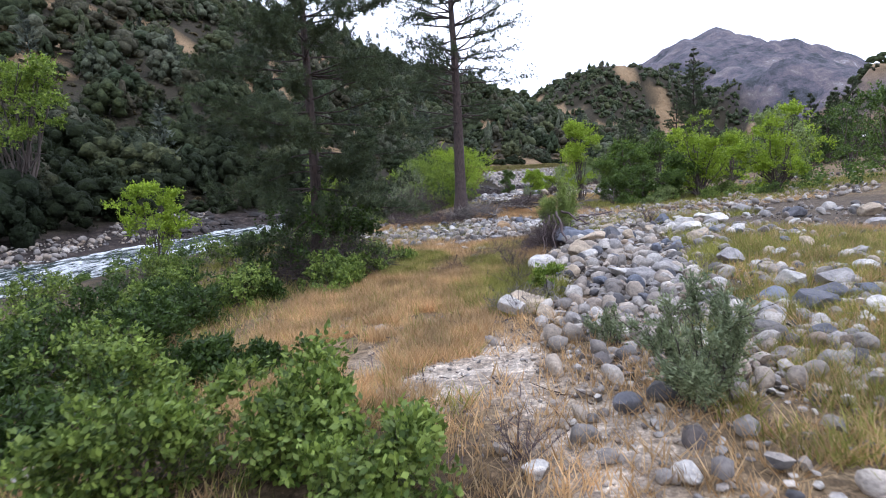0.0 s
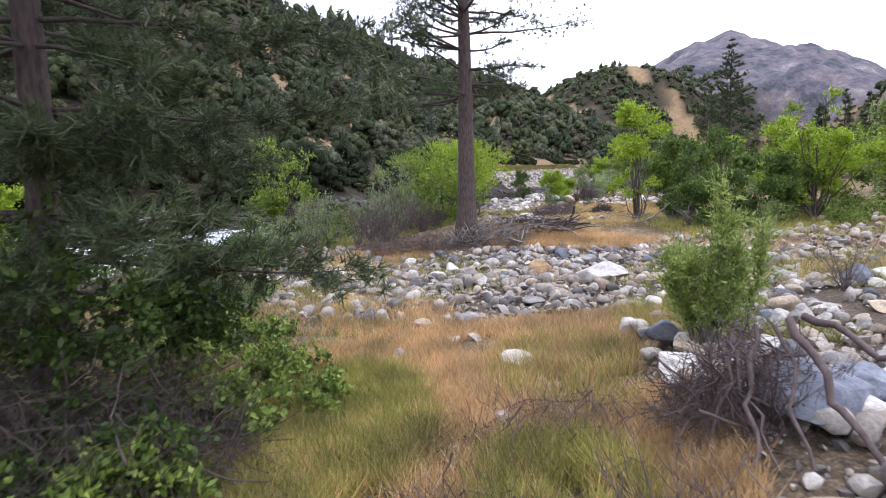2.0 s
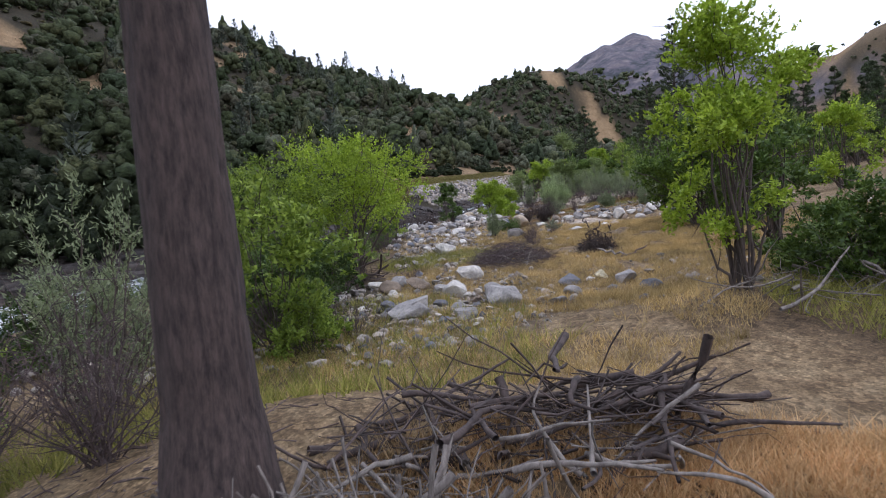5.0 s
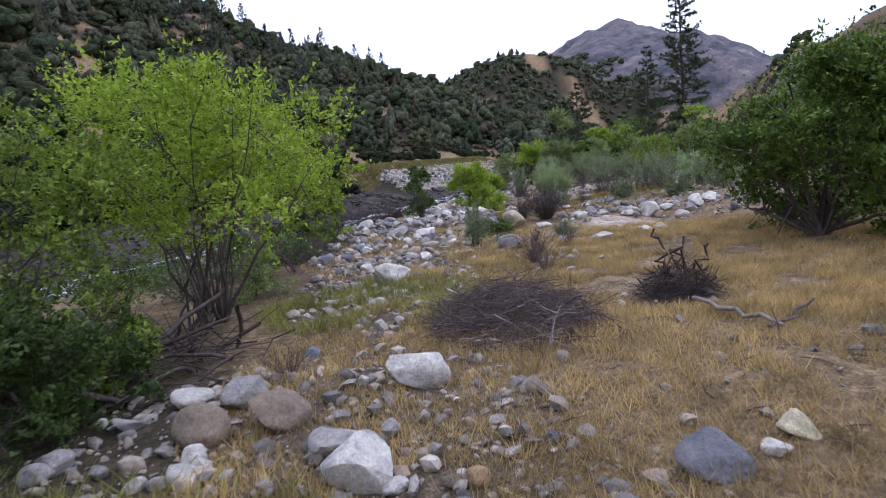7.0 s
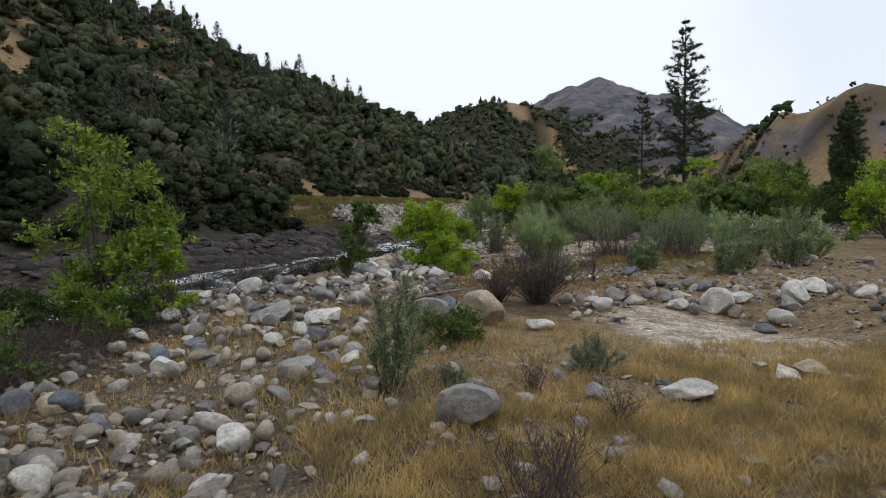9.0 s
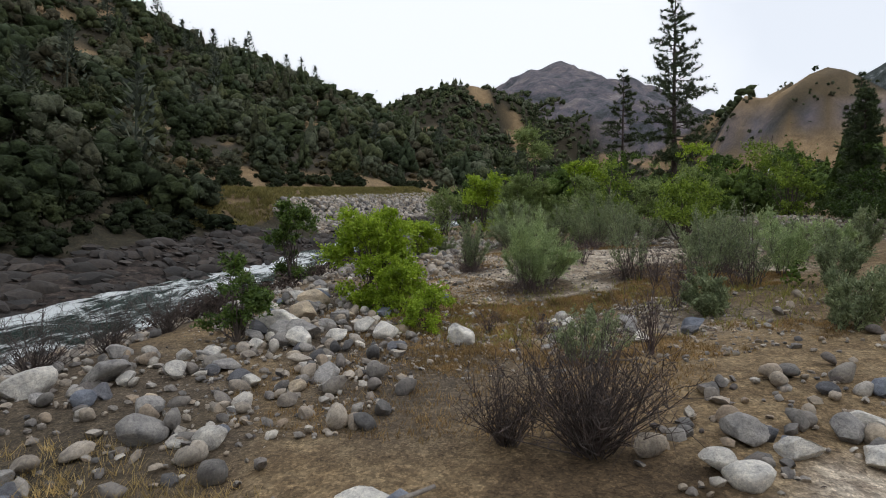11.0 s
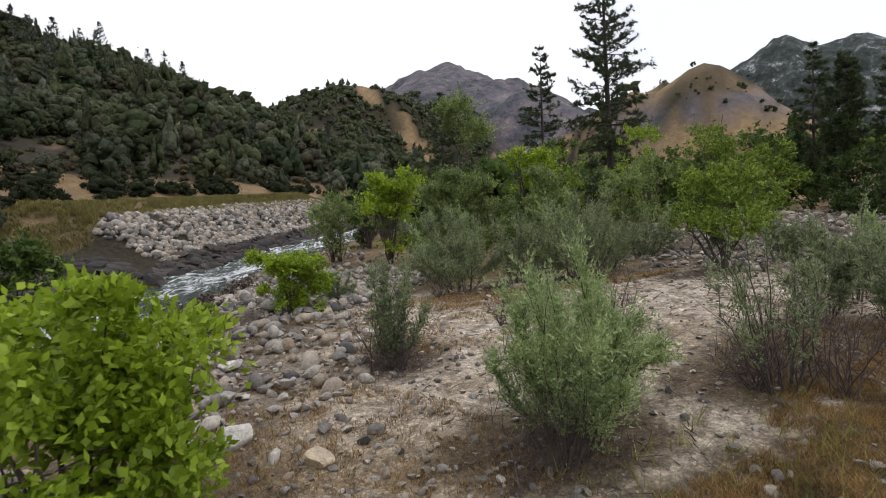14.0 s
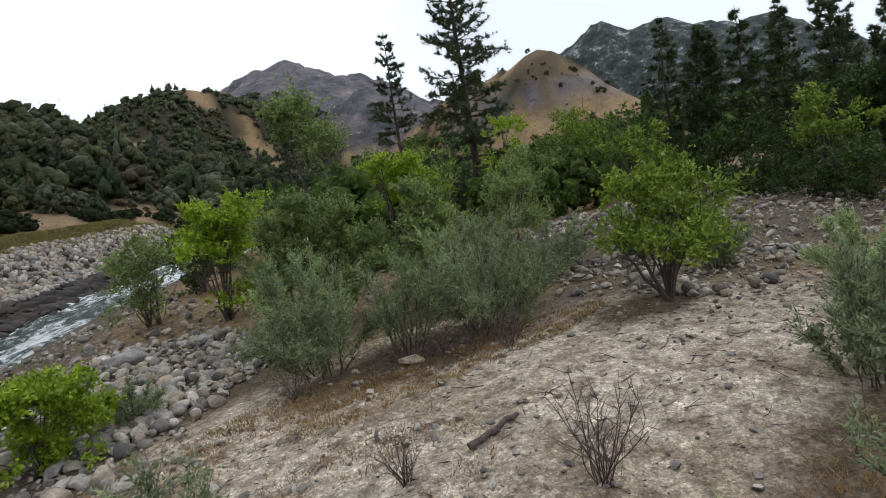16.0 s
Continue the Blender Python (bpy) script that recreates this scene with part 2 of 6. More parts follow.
        gr = ramp_of(n, [(0.0, (lo, lo, lo)), (0.7, (1.0, 0.99, 0.97)), (1.0, (hi, hi * 0.99, hi * 0.96))])
        l.new(pick.outputs[0], gr.inputs[0])
        c = mix_of(n, l, amount, c, gr.outputs[0], "MULTIPLY")
    speck = noise_of(n, l, 7.5, 9, 0.78)
    spr = ramp_of(n, [(0.36, (0.35, 0.32, 0.3)), (0.47, (0.95, 0.94, 0.92)), (0.62, (1.1, 1.1, 1.1)), (0.7, (1.5, 1.48, 1.45))])
    l.new(speck.outputs["Fac"], spr.inputs[0])
    c = mix_of(n, l, 0.8, c, spr.outputs[0], "MULTIPLY")
    fr = ramp_of(n, [(0.3, (0.6, 0.6, 0.6)), (0.65, (1.2, 1.2, 1.2))])
    l.new(fine.outputs["Fac"], fr.inputs[0])
    c = mix_of(n, l, 0.75, c, fr.outputs[0], "MULTIPLY")
    l.new(c, p.inputs["Base Color"])
    p.inputs["Roughness"].default_value = 0.95
    p.inputs["Specular IOR Level"].default_value = 0.2
    l.new(bump_of(n, l, fine.outputs["Fac"], 0.7, 0.04), p.inputs["Normal"])
    return m


def water_material():
    m, n, l, p = material("rapids_water")

    def flow(su, sv, scale, detail, rough):
        a, b = n.new("ShaderNodeAttribute"), n.new("ShaderNodeAttribute")
        a.attribute_name, b.attribute_name = "along", "side"
        c, mp, t = n.new("ShaderNodeCombineXYZ"), n.new("ShaderNodeMapping"), n.new("ShaderNodeTexNoise")
        l.new(a.outputs["Fac"], c.inputs[0])
        l.new(b.outputs["Fac"], c.inputs[1])
        mp.inputs["Scale"].default_value = (su, sv, 1)
        l.new(c.outputs[0], mp.inputs[0])
        l.new(mp.outputs[0], t.inputs["Vector"])
        t.inputs["Scale"].default_value, t.inputs["Detail"].default_value, t.inputs["Roughness"].default_value = scale, detail, rough
        t.inputs["Distortion"].default_value = 0.6
        return t.outputs["Fac"]

    streak, reach, fine = flow(0.42, 1.0, 1.7, 10, 0.74), flow(0.5, 1.0, 0.2, 3, 0.5), flow(0.6, 1.0, 5.0, 7, 0.7)
    add = n.new("ShaderNodeMath")
    add.operation = "MULTIPLY_ADD"
    add.inputs[1].default_value = 0.75
    l.new(reach, add.inputs[0])
    l.new(streak, add.inputs[2])
    foam = ramp_of(n, [(0.83, (0, 0, 0)), (0.89, (0.3, 0.3, 0.3)), (0.97, (1, 1, 1))])
    l.new(add.outputs[0], foam.inputs[0])
    tone = ramp_of(n, [(0.35, (0.010, 0.022, 0.018)), (0.65, (0.06, 0.10, 0.08))])
    l.new(streak, tone.inputs[0])
    l.new(mix_of(n, l, foam.outputs[0], tone.outputs[0], (0.85, 0.88, 0.88)), p.inputs["Base Color"])
    rr = ramp_of(n, [(0.0, (0.12, 0.12, 0.12)), (1.0, (0.7, 0.7, 0.7))])
    l.new(foam.outputs[0], rr.inputs[0])
    l.new(rr.outputs[0], p.inputs["Roughness"])
    p.inputs["Specular IOR Level"].default_value = 0.35
    both = n.new("ShaderNodeMath")
    l.new(fine, both.inputs[0])
    l.new(streak, both.inputs[1])
    l.new(bump_of(n, l, both.outputs[0], 1.0, 0.3), p.inputs["Normal"])
    return m


M_GROUND = ground_material()
M_WATER = water_material()

# ---- numbers and meshes ----


def lattice(ix, iy, seed):
    h = (ix.astype(np.int64) * 374761393 + iy.astype(np.int64) * 668265263 + seed * 1442695041) & 0x7FFFFFFF
    h = ((h ^ (h >> 13)) * 1274126177) & 0x7FFFFFFF
    return ((h ^ (h >> 16)) & 0xFFFF) / 65535.0


def value_noise(x, y, seed=0):
    ix, iy = np.floor(x), np.floor(y)
    fx, fy = x - ix, y - iy
    fx, fy = fx * fx * (3 - 2 * fx), fy * fy * (3 - 2 * fy)
    a, b = lattice(ix, iy, seed), lattice(ix + 1, iy, seed)
    c, d = lattice(ix, iy + 1, seed), lattice(ix + 1, iy + 1, seed)
    return (a + (b - a) * fx) * (1 - fy) + (c + (d - c) * fx) * fy


def fbm(x, y, octaves=4, seed=0):
    s, amp, tot = 0.0, 0.5, 0.0
    for k in range(octaves):
        s, tot = s + amp * value_noise(x * 2**k, y * 2**k, seed + k), tot + amp
        amp *= 0.5
    return s / tot


def smooth(a, b, x):
    t = np.clip((x - a) / (b - a), 0, 1)
    return t * t * (3 - 2 * t)


def mesh_of(name, verts, faces, mat, shade=False, sharp=0):
    """faces: arrays of triangles or quads, on one list of vertices."""
    me = bpy.data.meshes.new(name)
    verts = np.asarray(verts, np.float32)
    faces = [np.asarray(f, np.int32) for f in faces if len(f)]
    me.vertices.add(len(verts))
    me.vertices.foreach_set("co", verts.ravel())
    loops = np.concatenate([f.ravel() for f in faces])
    totals = np.concatenate([np.full(len(f), f.shape[1], np.int32) for f in faces])
    me.loops.add(len(loops))
    me.loops.foreach_set("vertex_index", loops)
    me.polygons.add(len(totals))
    me.polygons.foreach_set("loop_start", np.concatenate([[0], np.cumsum(totals)[:-1]]).astype(np.int32))
    me.polygons.foreach_set("loop_total", totals)
    if shade:
        me.polygons.foreach_set("use_smooth", np.ones(len(totals), bool))
    me.update()
    me.validate()
    if sharp:
        me.set_sharp_from_angle(angle=radians(sharp))
    me.materials.append(mat)
    return me


def part(name, me, parent, label=""):
    ob = new(name, me)
    ob.parent = parent
    return tagged(ob, label)


class Batch:
    """Collects vertices and faces into one mesh."""

    def __init__(self):
        self.v, self.q, self.t, self.n = [], [], [], 0

    def add(self, v, quads=None, tris=None):
        self.v.append(np.asarray(v))
        if quads is not None and len(quads):
            self.q.append(np.asarray(quads) + self.n)
        if tris is not None and len(tris):
            self.t.append(np.asarray(tris) + self.n)
        self.n += len(v)

    def mesh(self, name, mat, shade=False, sharp=0):
        faces = [np.concatenate(k) for k in (self.q, self.t) if k]
        return mesh_of(name, np.concatenate(self.v), faces, mat, shade, sharp)


def cross(a, b):
    return np.stack([a[..., 1] * b[..., 2] - a[..., 2] * b[..., 1], a[..., 2] * b[..., 0] - a[..., 0] * b[..., 2], a[..., 0] * b[..., 1] - a[..., 1] * b[..., 0]], -1)


def unit(a):
    return a / (np.sqrt((a * a).sum(-1, keepdims=True)) + 1e-9)


def tube(batch, path, radii, sides=5):
    path, radii = np.asarray(path, float), np.asarray(radii, float)
    d = np.empty_like(path)
    d[1:-1] = path[2:] - path[:-2]
    d[0], d[-1] = path[1] - path[0], path[-1] - path[-2]
    d = unit(d)
    ref = np.where(np.abs(d[:, 2:3]) > 0.9, [[1.0, 0, 0]], [[0, 0, 1.0]])
    a = unit(cross(d, ref))
    b = cross(d, a)
    ang = np.arange(sides) * (2 * np.pi / sides)
    ring = path[:, None] + radii[:, None, None] * (a[:, None] * np.cos(ang)[None, :, None] + b[:, None] * np.sin(ang)[None, :, None])
    m, k = len(path), sides
    i = np.arange(m - 1)[:, None] * k + np.arange(k)[None]
    j = np.arange(m - 1)[:, None] * k + (np.arange(k)[None] + 1) % k
    batch.add(ring.reshape(-1, 3), np.stack([i, j, j + k, i + k], -1).reshape(-1, 4))


def bent(p, way, length, r, steps=5, droop=0.0, wobble=0.12):
    """A branch's middle line: it starts at p along way, and bends by chance."""
    turn = r.normal(0, wobble, (steps, 3))
    turn[:, 2] += droop
    ways = unit(unit(np.asarray(way, float)) + turn.cumsum(0))
    out = np.empty((steps + 1, 3))
    out[0] = p
    out[1:] = out[0] + ways.cumsum(0) * (length / steps)
    return out


def blades(centres, length, width, r, up=0.3, axis=None, simple=False, face=None):
    """Leaves: kites (or plain slivers) of the given size about the centres, each turned its own way."""
    n = len(centres)
    ax = r.normal(0, 1, (n, 3)) if axis is None else axis + r.normal(0, 0.35, (n, 3))
    ax[:, 2] += up
    ax = unit(ax)
    sd = unit(cross(ax, r.normal(0, 1, (n, 3)) if face is None else face + r.normal(0, 0.45, (n, 3))))
    le = (length * r.uniform(0.6, 1.3, n))[:, None]
    wi = (width * r.uniform(0.7, 1.2, n))[:, None]
    if simple:
        v = np.stack([centres - ax * le * 0.4 - sd * wi * 0.5, centres - ax * le * 0.4 + sd * wi * 0.5, centres + ax * le * 0.6], 1)
        return v.reshape(-1, 3), np.arange(3 * n).reshape(n, 3)
    v = np.stack([centres - ax * le * 0.5, centres + sd * wi * 0.5 - ax * le * 0.05, centres + ax * le * 0.5, centres - sd * wi * 0.5 - ax * le * 0.05], 1)
    return v.reshape(-1, 3), np.arange(4 * n).reshape(n, 4)


# ---- the lie of the land ----
RIVER = np.array([(-60, -300, 8), (-46, -80, 7), (-36, 0, 7.6), (-29.4, 35, 7.8), (-27, 60, 7.6), (-22.5, 78, 6.8), (-9.6, 91.8, 6.0), (-1.4, 104.3, 5.0), (5.3, 116.4, 4.0),
                  (11.8, 133, 3.4), (19.6, 150, 3.4), (31, 167, 5), (45, 185, 5), (70, 212, 6), (105, 242, 6), (150, 300, 7), (205, 390, 7), (240, 480, 7)], float)


def river_place(x, y):
    """Distance from the river's middle line (right of it positive), its half width there, and how far upstream."""
    best = np.full(x.shape, 1e9)
    side, half, along = np.zeros(x.shape), np.zeros(x.shape), np.zeros(x.shape)
    run = 0.0
    for (ax, ay, aw), (bx, by, bw) in zip(RIVER[:-1], RIVER[1:]):
        dx, dy = bx - ax, by - ay
        ll = dx * dx + dy * dy
        t = np.clip(((x - ax) * dx + (y - ay) * dy) / ll, 0, 1)
        px, py = x - ax - t * dx, y - ay - t * dy
        d = np.hypot(px, py)
        s = np.sign(px * dy - py * dx)
        k = d < best
        best, side = np.where(k, d, best), np.where(k, s, side)
        half, along = np.where(k, aw + t * (bw - aw), half), np.where(k, run + t * np.sqrt(ll), along)
        run += np.sqrt(ll)
    return best * side, half, along


def plain(x, y):
    return 0.0308 * x + 0.0364 * np.clip(y, -300, 420) - 0.85


# round rises: x, y, height, reach along x, reach along y
MOUNDS = [(0.5, 43.0, 1.25, 5.0, 2.6), (8.5, 48.5, 0.5, 4, 3), (4.2, 20, 0.55, 2.0, 5), (8, 20, 0.3, 4, 8), (19, 78, -0.6, 2.5, 3), (27, 103, 0.5, 8, 6), (17, 92, -0.45, 4, 4), (46, 116, 1.0, 10, 7)]
# hills: x, y, height, reach along x, reach along y, sharpness
HILLS = [(158, 644, 101, 150, 150, 1.0), (238, 292, 48, 45, 45, 0.85), (222, 330, 38, 50, 50, 1.0), (208, 352, 26, 46, 46, 1.0), (318, 462, 56, 66, 74, 1.0), (362, 440, 66, 46, 60, 1.0), (420, 420, 40, 100, 100, 1.0),
         (626, 598, 112, 80, 85, 1.0), (657, 567, 127, 95, 95, 1.0), (692, 515, 114, 95, 95, 1.0), (720, 467, 108, 95, 95, 1.0), (745, 416, 98, 95, 95, 1.0), (766, 365, 78, 95, 90, 1.0), (800, 250, 40, 130, 150, 1.0),
         (320, 20, 30, 140, 160, 1.0), (420, -250, 110, 220, 260, 1.0), (100, -480, 80, 320, 160, 1.0)]


# bare peaks: x, y, height, fall
PEAKS = [(391, 924, 214, 0.43), (462, 893, 187, 0.74), (345, 905, 174, 0.36)]


def land(x, y):
    """Height of the ground."""
    x, y = np.asarray(x, float), np.asarray(y, float)
    z = plain(x, y)
    d, half, s = river_place(x, y)
    right, left = d - half, -d - half
    z = z + 0.22 * (fbm(x * 0.22, y * 0.22, 3, 3) - 0.5) + 0.10 * (fbm(x * 1.3, y * 1.3, 3, 5) - 0.5)
    for mx, my, mh, rx, ry in MOUNDS:
        z = z + mh * np.exp(-((x - mx) / rx) ** 2 - ((y - my) / ry) ** 2)
    bank = -2.3 + 1.0 * smooth(-2.5, 0.3, np.maximum(right, left)) + 1.3 * smooth(0.0, 7.0, np.maximum(right, left))
    z = z + np.where(np.maximum(right, left) < 7.0, bank, 0)
    # far bank: rock, a stone revetment with a road bench on it, then the hillside
    rip = smooth(454, 460, s) * (1 - smooth(508, 514, s))
    rise = rip * (0.7 * smooth(0, 3, left) + 3.1 * smooth(3, 9.5, left) + 1.3 * smooth(9.5, 14, left)) + (1 - rip) * 3.4 * smooth(4, 18, left)
    z = z + np.where(d < 0, rise, 0)
    q = 5 * fbm(x * 0.2, y * 0.2, 4, 29)
    ledge = np.floor(q) + smooth(0.55, 1.0, q - np.floor(q))
    z = z + np.where(d < 0, 0.3 * (ledge - 1.6) * smooth(-1, 1, left) * (1 - smooth(6, 10, left)) * smooth(360, 375, s) * (1 - smooth(446, 456, s)), 0)
    crest = (57 + 13 * np.clip((45 - x) / 105, 0, 1.4) + 12 * smooth(-30, -75, x)) * (1 - 0.6 * smooth(620, 760, s)) + 9 * (fbm(s * 0.03, s * 0 + 3.3, 3, 11) - 0.5)
    k = np.clip((left - 13 - 3 * rip) / (150 + 0.12 * crest), 0, None)
    k = np.where(k < 1, k ** 1.08, np.clip(1 - 0.35 * (k - 1), 0.2, 1))
    gully = 1 + 0.30 * (fbm(x * 0.022, y * 0.022, 4, 31) - 0.5) * (1 - 0.55 * smooth(0.6, 1.0, k))
    top = np.where(d < 0, crest * k * gully, 0)
    crag = 1 - np.abs(2 * fbm(x * 0.011, y * 0.011, 5, 47) - 1)
    spur = 1 - np.abs(2 * fbm(x * 0.034, y * 0.034, 3, 48) - 1)
    for hx, hy, hh, ra, rb, sh in HILLS:
        r2 = ((x - hx) / ra) ** 2 + ((y - hy) / rb) ** 2
        rough = 1 + 0.8 * (fbm(x * 0.012 + hx, y * 0.012 + hy, 4, 41) - 0.5) + (0.9 * (fbm(x * 0.045, y * 0.045, 4, 42) - 0.5) if ra < 60 else 0.0)
        h = hh * np.exp(-np.power(r2 * rough, sh)) * (1 + (0.34 if ra < 60 else 0.16) * (spur - 0.7))
        if hh > 90:
            h = h + (0.11 * (crag - 0.72) + 0.04 * (spur - 0.7)) * hh * smooth(0.15, 0.5, h / hh)
        h = h * np.where(d > 0, smooth(12, 48, d) if ra < 60 else smooth(20, 80, d), smooth(30, 150, left))
        top = np.maximum(top, h) + 0.12 * np.minimum(top, h)
    wild = 1 + 0.5 * (fbm(x * 0.009 + 5, y * 0.009, 4, 43) - 0.5)
    for hx, hy, hh, fall in PEAKS:
        e, g = 0.915 * (x - hx) - 0.404 * (y - hy), 0.404 * (x - hx) + 0.915 * (y - hy)
        away = np.hypot(np.where(e > 0, 1.45, 1.05) * e, g)
        a = away * wild
        h = hh - fall * (np.sqrt(a * a + 16) - 4) + (34 * (crag - 0.75) + 13 * (spur - 0.7)) * smooth(8, 90, away)
        top = np.maximum(top, np.clip(h, 0, None) * smooth(30, 150, np.maximum(left, d - half)))
    return z + top


def ground_z(x, y):
    return float(land(np.array([x]), np.array([y]))[0])


def zones(x, y, above):
    """How much sand, gravel, brush, hill grass and bare rock the ground shows."""
    d, half, s = river_place(x, y)
    right, left = d - half, -d - half
    n1, n2 = fbm(x * 0.35, y * 0.35, 4, 51), fbm(x * 0.08, y * 0.08, 4, 61)

    def spot(cx, cy, rx, ry, edge=0.45):
        return 1 - smooth(1 - edge, 1 + edge, ((x - cx) / rx) ** 2 + ((y - cy) / ry) ** 2 + 1.3 * (n1 - 0.5))

    sand = np.maximum.reduce([spot(-0.3, 10.5, 1.7, 2.2), spot(1.4, 7.5, 1.0, 2.2), spot(16.8, 76.8, 2.4, 3.6, 0.25), spot(25, 102, 9.5, 7.5), spot(21.5, 95, 6, 3), spot(17, 104, 5, 5) * 0.6,
                              spot(20, 90, 4, 2) * 0.6, spot(24, 108, 7, 4)])
    gravel = np.maximum.reduce([spot(8, 22, 7, 15), spot(4, 34.5, 15, 6.5), spot(6, 73, 3.6, 11), spot(2.5, 55, 3.6, 6) * 0.8, spot(4, 67, 2.6, 6) * 0.8, spot(2.5, 86, 6, 6), spot(11, 92, 3, 9), spot(13, 112, 4, 11), spot(19.5, 117, 4.5, 6), spot(45, 113, 15, 9),
                                smooth(0.0, 1, right) * (1 - smooth(3, 7, right)), spot(17, 30, 9, 9)])
    gravel = np.where(np.maximum(right, left) < 0.5, 1, gravel) * (1 - 0.3 * n1)
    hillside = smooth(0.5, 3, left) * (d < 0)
    bench = smooth(9.0, 9.6, left) * (1 - smooth(15, 17, left)) * (d < 0) * (s > 452) * (s < 530)
    thicket = smooth(0.5, 2.5, right) * (1 - smooth(9, 15, right)) * (1 - smooth(82, 88, y)) * (d > 0)
    high = smooth(2, 12, above) * (d > 0)
    wooded = smooth(6, 16, above) * np.maximum((1 - smooth(250, 285, x)) * (y > 330), smooth(540, 580, y) * (x < 540))
    bare = np.maximum(smooth(0.63, 0.69, n2) * smooth(14, 22, left), bench * (0.2 + 0.4 * n1))
    cut = smooth(15, 17, left) * (1 - smooth(22, 31, left + 8 * (n1 - 0.5))) * (d < 0) * (s > 446) * (s < 540)
    bare = np.maximum(bare, cut * (0.35 + 0.8 * n1))
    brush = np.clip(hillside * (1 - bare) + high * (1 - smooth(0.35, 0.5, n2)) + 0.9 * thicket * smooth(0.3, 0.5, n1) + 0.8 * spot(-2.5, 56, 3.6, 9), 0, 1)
    scrub = smooth(0.5, 0.66, fbm(x * 0.045, y * 0.045, 4, 66)) * high * 0.85
    hillgrass = np.clip(np.maximum(hillside * bare, high * smooth(0.35, 0.5, n2)) * (1 - scrub), 0, 1)
    brush = np.maximum(brush, scrub)
    patch = smooth(0.635, 0.67, fbm(x * 0.03, y * 0.03, 3, 62) + 0.06 * (n1 - 0.5)) * 0.85
    hillgrass = np.where(wooded > 0.5, patch, hillgrass)
    brush = np.where(wooded > 0.5, 1 - patch, brush)
    away = np.hypot(x - 391, y - 924)
    mount = np.maximum.reduce([hh - fall * np.hypot(x - hx, y - hy) for hx, hy, hh, fall in PEAKS])
    front = 101 * np.exp(-(((x - 158) / 150) ** 2 + ((y - 644) / 150) ** 2))
    rock = smooth(6, 34, mount - front) * smooth(6, 22, mount) * (1 - smooth(420, 520, away)) * (y > 560)
    # the dry hill: a stony brown shoulder under a pale crest, faint terraces lower down
    near = 1 - smooth(70, 95, np.hypot(x - 238, y - 292))
    level = above + 9 * (fbm(x * 0.035, y * 0.035, 3, 68) - 0.5)
    stony = near * smooth(23, 27, level) * (1 - smooth(34, 38, level))
    rock = np.maximum(rock, stony * (0.6 + 0.5 * n1))
    terrace = near * np.maximum(1 - np.abs(level - 18.5) / 1.8, 1 - np.abs(level - 12.5) / 1.6)
    brush = np.maximum(brush * (1 - 0.7 * near * (1 - smooth(20, 24, level))), np.clip(0.55 * terrace, 0, 1))
    hillgrass = np.maximum(hillgrass, 0.9 * near * smooth(6, 10, above) * (1 - brush))
    sand = sand * (0.55 + 0.75 * smooth(0.3, 0.62, fbm(x * 0.6, y * 0.6, 4, 57)))
    shelf = np.where(s < 452, 7.5, 2.6) + 3 * (n1 - 0.5)
    bedrock = (d < 0) * smooth(-1.5, -0.5, left) * (1 - smooth(shelf - 0.6, shelf + 0.6, left))
    granite = smooth(540, 600, x) * (y > -200)
    # dark spots below plants: litter and painted shade together
    shaded_duff = np.clip(np.maximum.reduce([spot(22.0, 93.6, 7.5, 1.8), spot(25, 91, 7, 2.5) * 0.7, spot(23, 97, 1.8, 1.4), spot(26, 97.5, 3, 2.0), spot(18.3, 97, 2, 1.6), spot(25.4, 109.3, 5, 1.8), spot(31.2, 105.7, 2.2, 1.2), spot(17.4, 103, 1.6, 1.6),
                                      spot(1.0, 22, 1.8, 1.4), spot(15.5, 46.5, 7, 4) * 0.8, spot(0.2, 74, 2.6, 8), spot(12.6, 48.6, 3, 2), spot(10.5, 47.6, 3.6, 2.2), spot(14.5, 46, 6, 3.2), spot(-5, 21, 3.4, 4.5), spot(-2.5, 6.5, 3, 2.2), spot(6.6, 60, 1.9, 1.6), spot(10.4, 61.2, 1.2, 1.0), spot(13.4, 81, 1.8, 1.6), spot(59, 111, 9, 9)]), 0, 1) * 0.9
    return dict(bedrock=bedrock, granite=granite, shaded_duff=shaded_duff, sand=np.clip(sand, 0, 1), gravel=gravel, brush=brush, hillgrass=hillgrass, rock=rock)


def axis_of(lo, fine_lo, fine_hi, hi, step):
    def out(a, b):
        k, w, p = [], step, a
        while p < b:
            w = min(w * 1.09, 9.5) if p < 800 else w * 1.1
            p += w
            k.append(p)
        return np.array(k)
    left = fine_lo - (out(0, fine_lo - lo))[::-1]
    return np.concatenate([left, np.arange(fine_lo, fine_hi, step), fine_hi + out(0, hi - fine_hi)])


xs, ys = axis_of(-900, -30, 36, 1900, 0.55), axis_of(-700, 2, 122, 1900, 0.55)
gx, gy = np.meshgrid(xs, ys)
gz = land(gx, gy)
nx, ny = len(xs), len(ys)
cell = (np.arange(ny - 1)[:, None] * nx + np.arange(nx - 1)[None]).ravel()
me = mesh_of("ground", np.stack([gx, gy, gz], -1).reshape(-1, 3), [np.stack([cell, cell + 1, cell + 1 + nx, cell + nx], -1)], M_GROUND, True)
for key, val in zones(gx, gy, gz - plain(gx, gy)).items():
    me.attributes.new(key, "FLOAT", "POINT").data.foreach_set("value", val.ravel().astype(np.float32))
ground = tagged(new("ground", me), "dry river bar of sand, gravel and golden soil rising into hills", "ground", kind="structure")

